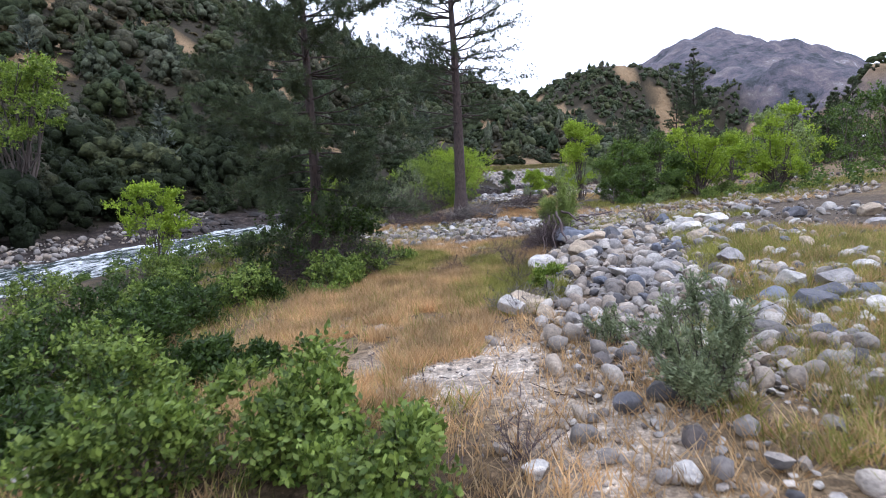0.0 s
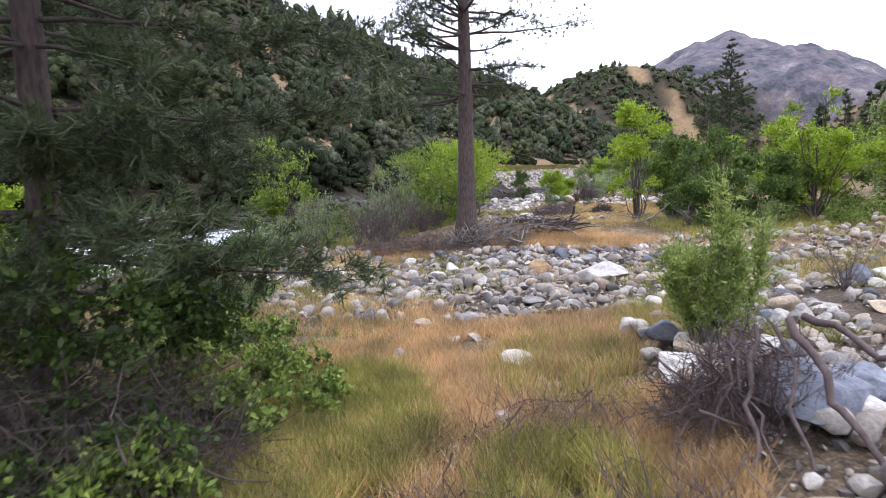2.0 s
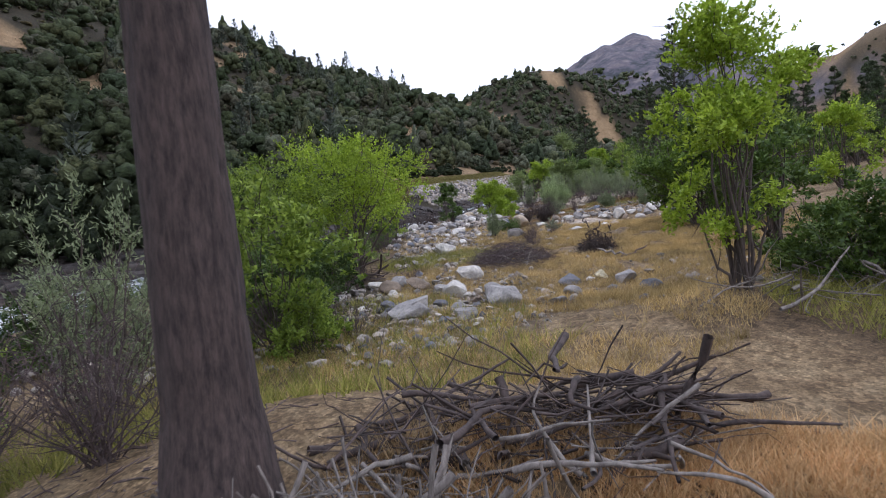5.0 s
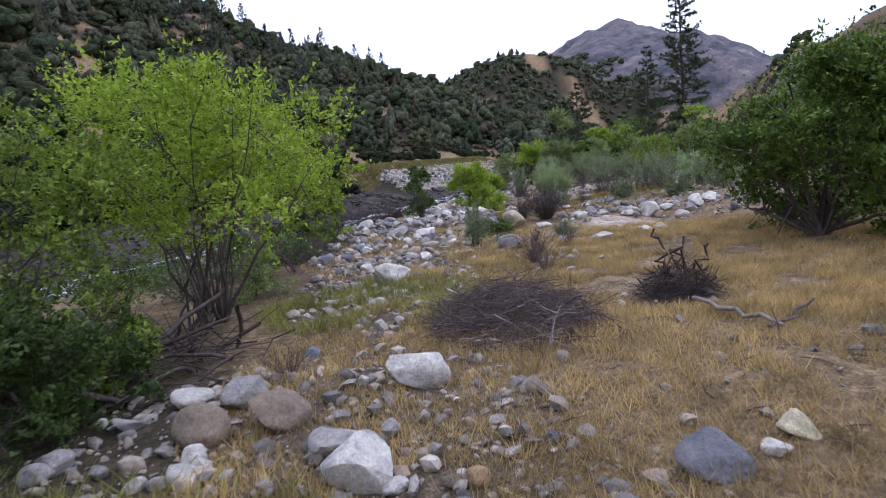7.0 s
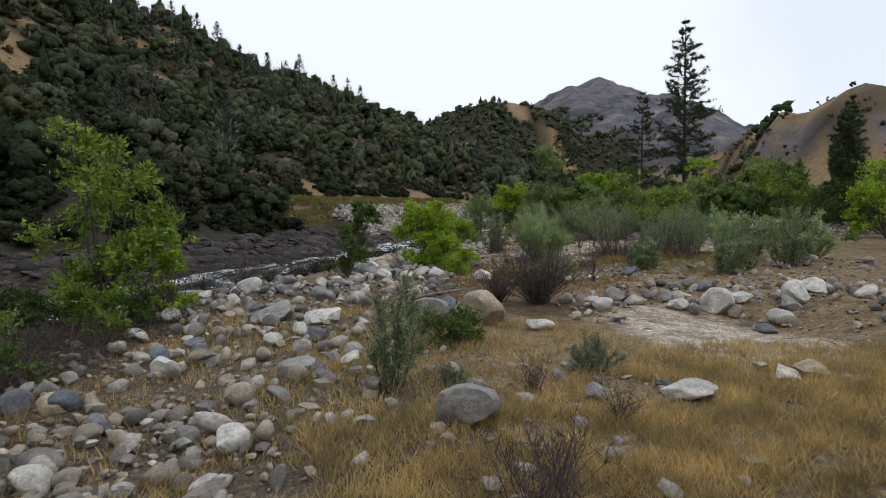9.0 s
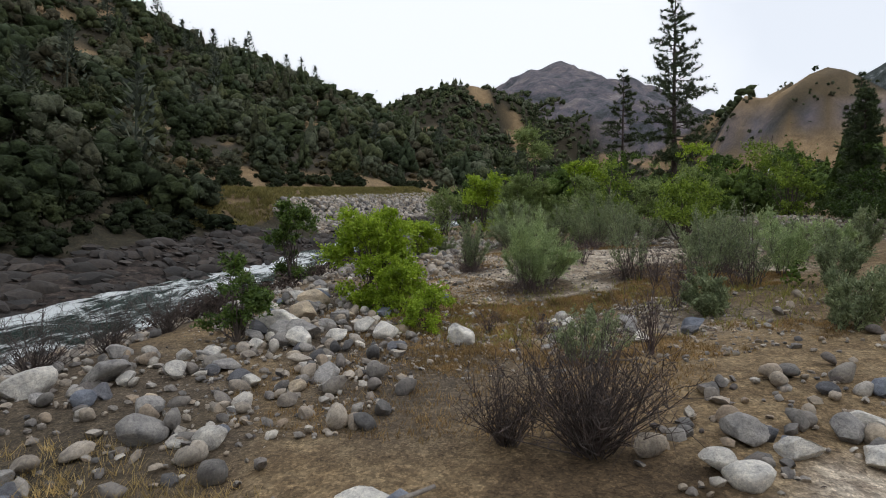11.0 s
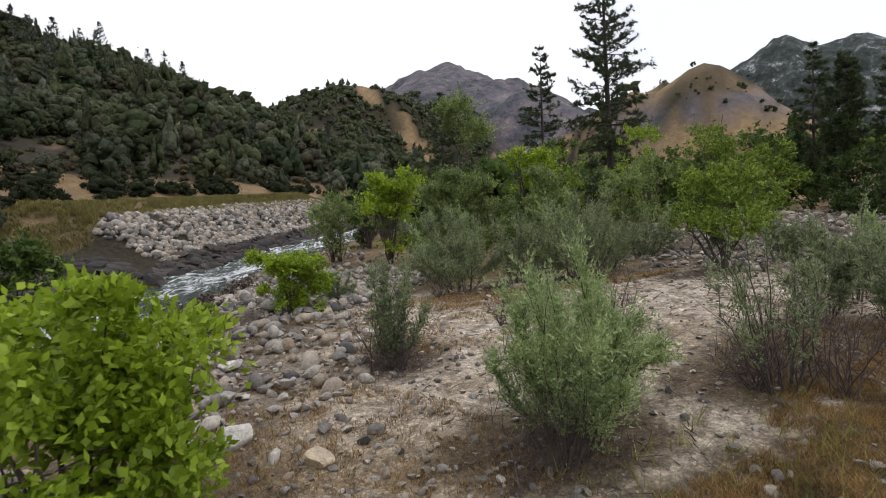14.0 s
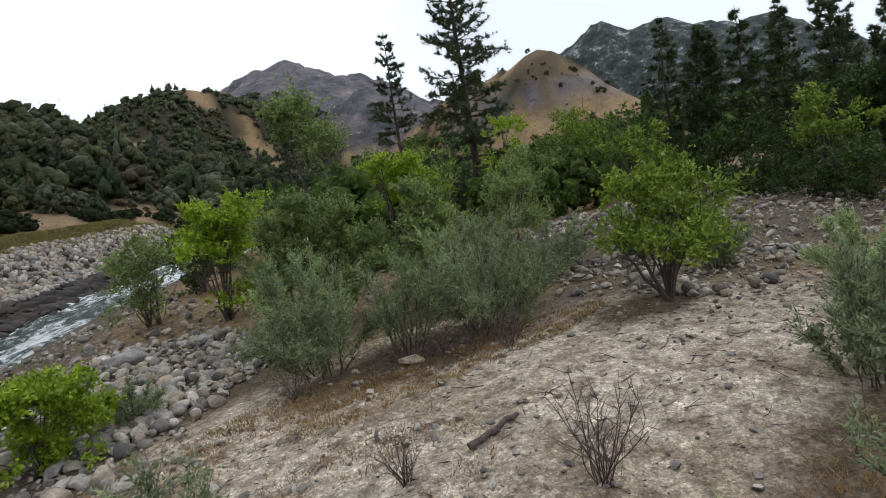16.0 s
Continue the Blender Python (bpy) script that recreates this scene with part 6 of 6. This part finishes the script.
M_LEDGE = stone_material("dark_wet_bedrock", True)
LEDGE_RAMP = [k for k in M_LEDGE.node_tree.nodes if k.type == "VALTORGB"][0].color_ramp
for stop, tone in zip(LEDGE_RAMP.elements, ((0.02, 0.017, 0.015), (0.045, 0.035, 0.03), (0.03, 0.024, 0.021), (0.016, 0.014, 0.013), (0.075, 0.06, 0.051), (0.038, 0.03, 0.025), (0.026, 0.021, 0.019), (0.014, 0.012, 0.011))):
    stop.color = (*tone, 1)


def ledges():
    """Broken slabs of dark bedrock along the far shore."""
    r = np.random.default_rng(23)
    b = Batch()
    n = 2200
    s = r.uniform(366, 520, n)
    e = np.where(s < 453, r.uniform(-0.8, 8.0, n), r.uniform(-0.8, 2.8, n))
    px, py, pw = (np.interp(s, run, RIVER[:, k]) for k in range(3))
    qx, qy = np.interp(s + 0.5, run, RIVER[:, 0]) - px, np.interp(s + 0.5, run, RIVER[:, 1]) - py
    ql = np.hypot(qx, qy)
    x, y = px - qy / ql * (pw + e), py + qx / ql * (pw + e)
    z = land(x, y)
    size = 0.4 + 1.7 * r.uniform(0, 1, n) ** 2.5
    for k in range(n):
        v, t = PEBBLES[8 + int(r.integers(0, 10))] if size[k] > 1.4 else PEBBLES[int(r.integers(0, 8))]
        a = math.atan2(qy[k], qx[k]) + r.normal(0, 0.4)
        c, sn = math.cos(a), math.sin(a)
        p = v * size[k] * np.array([1.3, 0.8, r.uniform(0.45, 0.8)])
        p = np.stack([p[:, 0] * c - p[:, 1] * sn, p[:, 0] * sn + p[:, 1] * c, p[:, 2] + 0.25 * p[:, 1]], -1)
        b.add(p + (x[k], y[k], z[k] + 0.03 * size[k]), tris=t)
    tagged(new("bedrock_ledges", b.mesh("bedrock_ledges", M_LEDGE, True, 25)), "dark brown slabs of bedrock along the far shore", "bedrock", kind="stuff")


ledges()

def litter(where, seed):
    """Short dry twigs and bark strewn over the sand."""
    r = np.random.default_rng(seed)
    b = Batch()
    for ax, ay, rx, ry, count in where:
        a, q = r.uniform(0, 6.283, count), np.sqrt(r.uniform(0, 1.1, count))
        x, y = ax + rx * q * np.cos(a), ay + ry * q * np.sin(a)
        z = land(x, y)
        for k in range(count):
            way = np.array([math.cos(5 * a[k]), math.sin(5 * a[k]), r.normal(0, 0.15)])
            tube(b, bent((x[k], y[k], z[k] + 0.015), way, r.uniform(0.08, 0.5), r, 2, 0, 0.25), r.uniform(0.004, 0.014) * np.array([1, 0.9, 0.5]), 3)
    tagged(new("twig_litter", b.mesh("twig_litter", M_DEADTWIG, True)), "dry twigs and bark strewn over sand and soil", "litter", kind="stuff")


litter([(25, 103, 8, 6.5, 750), (20, 92, 7, 4, 500), (16.8, 76.8, 2.4, 3.4, 25), (-3, 42.5, 3, 2.5, 500), (0, 10, 2.5, 3.5, 260), (6, 58, 5, 6, 500), (2, 41, 5, 2.5, 400)], 61)

# ---- dry grass ----
def grass(name, label, where, height, seed, mat, width=0.012):
    r = np.random.default_rng(seed)
    cs = []
    for ax, ay, rx, ry, count in where:
        count = int(count * 2.5)
        a, q = r.uniform(0, 6.283, count), np.sqrt(r.uniform(0, 1.2, count))
        x, y = ax + rx * q * np.cos(a), ay + ry * q * np.sin(a)
        keep = (fbm(x * 0.5, y * 0.5, 3, 81) > 0.33) & (fbm(x * 2.1, y * 2.1, 2, 82) > 0.3)
        cs.append(np.stack([x, y], -1)[keep])
    c = np.concatenate(cs)
    tuft = 5
    c = np.repeat(c, tuft, 0) + r.normal(0, 0.06, (len(c) * tuft, 2))
    z = land(c[:, 0], c[:, 1])
    n = len(c)
    h = height * r.uniform(0.45, 1.25, n)
    tip = r.normal(0, 0.55, (n, 2)) * h[:, None]
    wd = r.normal(0, 1, (n, 2))
    wd = wd / np.linalg.norm(wd, axis=1, keepdims=True) * width * r.uniform(0.6, 1.5, n)[:, None]
    base = np.stack([c[:, 0], c[:, 1], z - 0.02], -1)
    top = base + np.stack([tip[:, 0], tip[:, 1], h], -1)
    w3 = np.concatenate([wd, np.zeros((n, 1))], 1)
    v = np.stack([base - w3, base + w3, top], 1).reshape(-1, 3)
    return tagged(new(name, mesh_of(name, v, [np.arange(3 * n).reshape(n, 3)], mat)), label, "grass", kind="stuff")


grass("orange_grass", "knee-high dry orange grass between stones and brambles", [(-2.2, 15, 2.6, 7, 4600), (-0.3, 23, 3.2, 5, 5600), (2.8, 27.0, 2.0, 1.5, 900), (-3.2, 29.5, 2.6, 1.6, 700), (4.3, 41.0, 3.4, 1.5, 1800), (-3.5, 40, 2.2, 1.6, 900), (-5, 12, 5, 9, 1200),
                                                                                   (-7, 34, 5, 5, 900), (1.5, 9, 2.5, 4, 450), (6.5, 7.5, 3, 3, 900), (9.5, 12.5, 3.5, 4, 1000), (12, 19, 3.5, 5, 900), (15, 40, 8, 4, 800), (8, 33, 6, 2, 300)], 0.3, 1, M_ORANGE, 0.010)
grass("golden_grass", "golden dry meadow grass with bare patches", [(8, 58, 6.5, 7, 5600), (14, 66, 6.5, 7, 6000), (8.5, 68.5, 4, 3.5, 2000), (16, 72, 4, 3, 1400), (3, 49, 6, 4, 2000),
                                                                     (5, 76, 4, 8, 900), (10, 74, 4, 5, 1200), (6, 79, 3, 4, 500), (24, 60, 6, 6, 1200)], 0.24, 3, M_GRASS, 0.0075)
grass("matted_grass", "short matted brown grass on gravelly soil", [(13, 86, 5, 3, 900), (18, 87.5, 6, 1.6, 1500), (14.5, 97, 3, 5, 1500), (17, 106, 5, 4, 500), (12.8, 92.5, 3, 4, 1600), (20.5, 93.9, 7, 1.0, 3800), (26, 95.5, 4, 1.0, 1500), (15.6, 92.6, 1.6, 2.5, 900), (26, 97, 3, 2, 500), (20, 104, 3, 1.5, 300), (26, 107.4, 5, 1.0, 900), (22, 109, 3, 1, 400)], 0.13, 5, M_MATTED, 0.009)
grass("green_grass", "half-green tall grass and weeds", [(1.2, 16.5, 1.4, 3, 800), (-2.0, 22.3, 1.3, 2.6, 2200), (1.6, 24.6, 1.2, 2.0, 350), (0.9, 20.6, 0.8, 1.2, 700), (5.2, 27, 2.0, 2.4, 900), (10, 33, 6, 3, 700), (18, 42, 7, 3, 900), (6.5, 8, 3.2, 3.6, 1100), (9.5, 14, 3.5, 5, 1300), (10.5, 20, 3, 5, 800), (-4, 45.5, 3.2, 2.0, 300), (16, 47, 6, 4, 1500), (26, 50, 9, 9, 1200), (4, 65, 3, 3, 700), (20, 92, 8, 4, 300), (-4, 12, 4, 9, 900), (-7, 28, 5, 8, 900), (-4, 35, 5, 5, 500), (0, 50, 5, 6, 900)], 0.36, 2, M_GREENGRASS, 0.010)


bench_way = [(np.interp(k, run, RIVER[:, 0]), np.interp(k, run, RIVER[:, 1]), np.interp(k + 1, run, RIVER[:, 0]), np.interp(k + 1, run, RIVER[:, 1])) for k in range(446, 522, 5)]
grass("bench_grass", "olive dry grass on the bench above broken rock", [(ax - (by - ay) * 16.5 / math.hypot(bx - ax, by - ay), ay + (bx - ax) * 16.5 / math.hypot(bx - ax, by - ay), 4, 4, 420) for ax, ay, bx, by in bench_way], 0.5, 4, M_OLIVE, 0.06)

# ---- woods on the far slopes ----
def ball(level):
    bm = bmesh.new()
    bmesh.ops.create_icosphere(bm, subdivisions=level, radius=1.0)
    v = np.array([k.co[:] for k in bm.verts])
    tri = np.array([[k.index for k in f.verts] for f in bm.faces])
    bm.free()
    return v, tri


def crown_form(seed, masses, level, tip):
    """A tree crown seen from afar: ragged leaf masses with gaps between them; tip above 0 draws it up to a point."""
    r = np.random.default_rng(seed)
    v0, t0 = ball(level)
    vs, ts = [], []
    for k in range(masses):
        q = (k + 0.5) / masses
        z = 1.0 - 1.5 * q
        reach = math.sqrt(max(0.0, 1 - min(1.0, z * z))) * r.uniform(0.45, 0.8)
        a = k * 2.4 + r.uniform(-0.5, 0.5)
        size = r.uniform(0.75, 1.25) * 1.05 / masses**0.45
        rag = 1 + r.normal(0, 0.22, (len(v0), 1))
        v = v0 * rag * size * np.array([1, 1, 0.8]) + np.array([reach * math.cos(a), reach * math.sin(a), 0.72 * z])
        vs.append(v)
        ts.append(t0 + k * len(v0))
    v = np.concatenate(vs)
    up = np.clip(v[:, 2], -0.2, 1.1)
    v[:, :2] *= (1 - tip * 0.6 * (up + 0.2))[:, None]
    v[:, 2] = np.where(v[:, 2] > 0, v[:, 2] * (1 + 1.2 * tip), v[:, 2])
    return v, np.concatenate(ts)


ROUND_CROWNS = [crown_form(880 + k, 15, 1, 0.0) for k in range(6)]
LOW_CROWNS = [crown_form(890 + k, 8, 1, 0.0) for k in range(6)]
FAR_CROWNS = [crown_form(870 + k, 3, 1, 0.0) for k in range(6)]
POINTED_CROWNS = [crown_form(896 + k, 7, 1, 0.9) for k in range(4)]


def woods(name, label, count, box, seed, mat, crowns=(2.0, 4.5), tall=0.9, quads=80, keep=None, leaf=0.95, core=True, pointed=0.0, fine=False):
    """Far trees as one mass: each a lumpy crown of its own tint with leaf sprays standing off it."""
    r = np.random.default_rng(seed)
    x, y = r.uniform(box[0], box[1], count), r.uniform(box[2], box[3], count)
    ok = keep(x, y)
    x, y = x[ok], y[ok]
    z = land(x, y)
    b, tints = Batch(), []
    for k in range(len(x)):
        rad = crowns[0] + (crowns[1] - crowns[0]) * r.uniform(0, 1) ** 1.4
        n = quads
        turn = r.uniform(0, 6.283)
        tint = r.uniform(0, 1)
        c, sn = math.cos(turn), math.sin(turn)
        spire = r.uniform() < pointed
        forms = POINTED_CROWNS if spire else ROUND_CROWNS if fine and rad > 1.6 else FAR_CROWNS if quads < 20 else LOW_CROWNS
        v, t = forms[int(r.integers(0, len(forms)))]
        size = np.array([r.uniform(0.85, 1.2), r.uniform(0.85, 1.2), tall * r.uniform(0.85, 1.25)]) * rad * (0.8 if spire else 1.0)
        v = v * size * (0.9 if core else 1.0)
        v = np.stack([v[:, 0] * c - v[:, 1] * sn, v[:, 0] * sn + v[:, 1] * c, v[:, 2]], -1)
        mid = np.array([x[k], y[k], z[k] + rad * tall * 0.55])
        if core:
            b.add(v + mid, tris=t)
            tints.append(np.full(len(v), tint))
        if n:
            i = r.integers(0, len(v), n)
            d = unit(v[i])
            p = v[i] * (r.uniform(0.92, 1.3, (n, 1)) if core else r.uniform(0.35, 1.1, (n, 1))) + mid
            side = unit(cross(d, r.normal(0, 1, (n, 3))))
            over = unit(cross(d, side) + d * r.normal(0.3, 0.5, (n, 1)))
            side, over = side * leaf * (0.1 + 0.05 * rad), over * leaf * (0.16 + 0.08 * rad)
            b.add(np.stack([p - side, p + side, p + over], 1).reshape(-1, 3), tris=np.arange(3 * n).reshape(n, 3))
            tints.append(np.full(3 * n, tint))
    me = b.mesh(name, mat, True)
    me.attributes.new("tint", "FLOAT", "POINT").data.foreach_set("value", np.concatenate(tints).astype(np.float32))
    return tagged(new(name, me), label, "woods", kind="stuff")


def house():
    """A far house with a white chimney."""
    root = new("house")
    x, y = 156, 238
    root.location = (x, y, ground_z(x, y) - 0.3)
    root.rotation_euler = (0, 0, 0.5)
    tagged(root, "far pale house with a white chimney", "house")
    wall_m = wood_material("pale_house_wall", (0.4, 0.36, 0.3), (0.55, 0.5, 0.44), 3, 0.1)
    roof_m = wood_material("brown_roof", (0.10, 0.07, 0.06), (0.18, 0.13, 0.11), 3, 0.2)
    white = wood_material("white_chimney", (0.7, 0.7, 0.68), (0.85, 0.85, 0.83), 3, 0.1)

    def box(cx, cy, cz, sx, sy, sz, top=1.0):
        v = np.array([(a * sx * (top if c > 0 else 1), b * sy * (1 if c < 0 else top), c * sz) for a in (-0.5, 0.5) for b in (-0.5, 0.5) for c in (-0.5, 0.5)]) + (cx, cy, cz)
        return v, np.array([(0, 1, 3, 2), (4, 6, 7, 5), (0, 4, 5, 1), (2, 3, 7, 6), (0, 2, 6, 4), (1, 5, 7, 3)])

    for nm, arg, m in (("wall", (0, 0, 2, 12, 7, 4), wall_m), ("roof", (0, 0, 5.2, 13, 8, 2.4, 0.25), roof_m), ("chimney", (3, 0, 6.6, 1.3, 1.3, 5), white)):
        v, f = box(*arg)
        ob = part(nm, mesh_of(nm, v, [f], m), roof if nm == "chimney" else root)
        roof = ob if nm == "roof" else root
    glass = wood_material("dark_window_glass", (0.02, 0.02, 0.025), (0.04, 0.04, 0.05), 3, 0.0)
    for wx in (-4, 0, 4):
        v, f = box(wx, -3.53, 2.2, 1.4, 0.1, 1.3)
        part("window", mesh_of("window", v, [f], glass), root)


house()


def near_slope(x, y):
    d, half, s = river_place(x, y)
    left = -d - half
    return (left > 9 + 4 * fbm(x * 0.1, y * 0.1, 2, 91)) & (left < 330) & (d < 0) & ((fbm(x * 0.08, y * 0.08, 4, 61) < 0.645) | (lattice(np.floor(x * 2), np.floor(y * 2), 9) < 0.4)) & (y > -40) & ~((s > 453) & (s < 525) & (left < 21 + 9 * fbm(x * 0.06, y * 0.06, 2, 97)))


def bank_strip(x, y):
    d, half, s = river_place(x, y)
    left = -d - half
    return (left > np.where(s < 455, 7.5, 2.5)) & (left < 24) & (d < 0) & (fbm(x * 0.13, y * 0.13, 3, 92) < 0.6) & ~((s > 453) & (s < 520) & (left < 17))


def near_strip(x, y):
    d, half, s = river_place(x, y)
    right = d - half
    return (d > 0) & (right > 3.5) & (right < 12) & (y > 24) & (x < -3.5 + 0.05 * (y - 40)) & (fbm(x * 0.2, y * 0.2, 3, 93) < 0.54)


def water_edge(x, y):
    d, half, s = river_place(x, y)
    right = d - half
    return (d > 0) & (right > 0.4) & (right < 4.5) & (fbm(x * 0.25, y * 0.25, 3, 94) < 0.56)


def far_slope(x, y):
    d, half, s = river_place(x, y)
    return (np.abs(d) > 30) & (land(x, y) - plain(x, y) > 8) & (x < 285 + 40 * (fbm(x * 0.02, y * 0.02, 2, 65) - 0.5)) & (fbm(x * 0.03, y * 0.03, 3, 62) < 0.59)


def right_slope(x, y):
    d, half, s = river_place(x, y)
    return (d > 60) & (x < 430) & (land(x, y) - plain(x, y) > 4) & ((fbm(x * 0.03, y * 0.03, 4, 63) < 0.45) | (lattice(np.floor(x * 3), np.floor(y * 3), 5) < 0.1))


def valley_floor(x, y):
    d, half, s = river_place(x, y)
    return (d > 12) & (x > 32) & (land(x, y) - plain(x, y) < 15) & (y > 124 + 0.1 * (x - 40)) & (fbm(x * 0.05, y * 0.05, 3, 64) < 0.62)


def close_slope(x, y):
    d, half, s = river_place(x, y)
    return near_slope(x, y) & (-d - half < 75) & (y > 0) & (y < 220)


def high_slope(x, y):
    d, half, s = river_place(x, y)
    return near_slope(x, y) & ~((-d - half < 75) & (y > 0) & (y < 220))


woods("hillside_woods", "dark live oaks and brush on the lower slope", 4200, (-200, 110, -40, 400), 501, M_FARLEAF, (1.3, 4.9), 1.05, 420, close_slope, 0.72, pointed=0.12, fine=True)
woods("hillside_woods", "dark live oaks and brush on the steep upper slope", 4600, (-200, 110, -40, 400), 511, M_FARLEAF, (1.6, 5.2), 1.0, 130, high_slope, 0.95, pointed=0.2)
woods("slope_brush", "low brown and green brush between the oaks", 5200, (-200, 110, -20, 330), 514, M_FARBRUSH, (0.5, 1.3), 0.8, 16, near_slope, 0.9)


def far_bank_foot(x, y):
    d, half, s = river_place(x, y)
    return (d < 0) & (-d - half > 5) & (-d - half < 40) & (s < 440)


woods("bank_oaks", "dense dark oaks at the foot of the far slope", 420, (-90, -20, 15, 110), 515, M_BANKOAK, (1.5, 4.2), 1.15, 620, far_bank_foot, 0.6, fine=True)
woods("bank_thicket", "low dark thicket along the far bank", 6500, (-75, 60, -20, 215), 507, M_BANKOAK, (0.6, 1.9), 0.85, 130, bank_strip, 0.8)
woods("bank_brush", "bare brown brush along the water's edge", 1500, (-14, 16, 74, 124), 509, M_BRUSH, (0.35, 0.95), 0.85, 90, water_edge, 0.5, False)
woods("shore_thicket", "low green and brown thicket along the near bank", 900, (-30, 2, 8, 84), 508, M_DARKLEAF, (0.4, 0.9), 0.8, 160, near_strip, 0.5, False)


def ridge_pines():
    """Slim, see-through foothill pines along the crest."""
    r = np.random.default_rng(502)
    b = Batch()
    x, y = r.uniform(-230, 90, 6000), r.uniform(40, 400, 6000)
    d, half, s = river_place(x, y)
    left = -d - half
    ok = near_slope(x, y) & ((left > 135) & (left < 185) & (r.uniform(0, 1, 6000) < 0.1) | (r.uniform(0, 1, 6000) < 0.012))
    x, y = x[ok], y[ok]
    z = land(x, y)
    for k in range(len(x)):
        h = r.uniform(6, 15)
        lean = r.normal(0, 0.05, 2)
        tube(b, [(x[k], y[k], z[k]), (x[k] + lean[0] * h, y[k] + lean[1] * h, z[k] + h)], [0.22, 0.05], 4)
        n = int(r.integers(110, 190))
        t = r.uniform(0.3, 1.0, n)
        a = r.uniform(0, 6.283, n)
        rad = h * 0.27 * (1.12 - t) * r.uniform(0.3, 1.3, n)
        c = np.stack([x[k] + lean[0] * h * t + rad * np.cos(a), y[k] + lean[1] * h * t + rad * np.sin(a), z[k] + h * t], -1)
        ax = np.stack([np.cos(a), np.sin(a), np.full(n, 0.5)], -1)
        v, q = blades(c, 1.2, 0.6, r, 0.2, ax, True)
        b.add(v, tris=q)
    return tagged(new("ridge_pines", b.mesh("ridge_pines", M_FARPINE)), "slim grey-green pines along the crest", "woods", kind="stuff")


ridge_pines()
woods("ridge_woods", "dark woods on the far ridge", 8000, (-60, 330, 330, 760), 503, M_FARLEAF, (1.6, 4.2), 0.95, 16, far_slope, 1.3, pointed=0.3)
woods("hill_trees", "scattered trees on dry grass hills", 4200, (120, 440, 60, 520), 504, M_FARLEAF, (0.6, 2.0), 1.1, 22, right_slope)


def right_crest(x, y):
    return (land(x, y) - plain(x, y) > 22) & (x > 170) & (np.hypot(x - 238, y - 292) > 13) & (fbm(x * 0.05, y * 0.05, 3, 67) < 0.53)


def hill_foot(x, y):
    up = land(x, y) - plain(x, y)
    return (np.hypot(x - 238, y - 292) < 110) & (up > 2) & (up < 6 + 16 * fbm(x * 0.04, y * 0.04, 3, 70)) & (lattice(np.floor(x * 2), np.floor(y * 2), 6) < 0.6)


woods("foot_trees", "dark trees and brush along the dry hill's foot", 900, (140, 330, 190, 380), 518, M_FARLEAF, (1.0, 2.6), 1.0, 24, hill_foot)
woods("crest_trees", "small dark trees along the dry hill's crest", 2600, (170, 400, 220, 500), 516, M_FARLEAF, (0.4, 1.5), 1.15, 20, right_crest)
woods("valley_woods", "green riverside wood up the valley", 1150, (32, 260, 122, 330), 505, M_VALLEYLEAF, (1.8, 4.0), 1.15, 300, valley_floor, 0.85, pointed=0.15, fine=True)


def open_bar(x, y):
    d, half, s = river_place(x, y)
    return (d > 30) & (x > 24) & (y < 112) & (np.hypot(x - 45, y - 113) > 15) & (fbm(x * 0.09, y * 0.09, 3, 95) < 0.52)


def under_trees(x, y):
    return (fbm(x * 0.3, y * 0.3, 3, 96) < 0.52) & (np.hypot(x - 16.6, y - 77) > 8)


woods("bar_brush", "scattered low brush on the open bar", 1500, (24, 130, -60, 112), 512, M_DARKLEAF, (0.5, 1.7), 0.8, 70, open_bar, 0.7, False)
# brush added over pale soil to stand in for tree shade
woods("shade_brush", "low brown-green brush added in place of shade under the bar's trees", 260, (12.5, 27, 43, 58), 513, M_VINE, (0.25, 0.6), 0.8, 120, under_trees, 0.6, False)
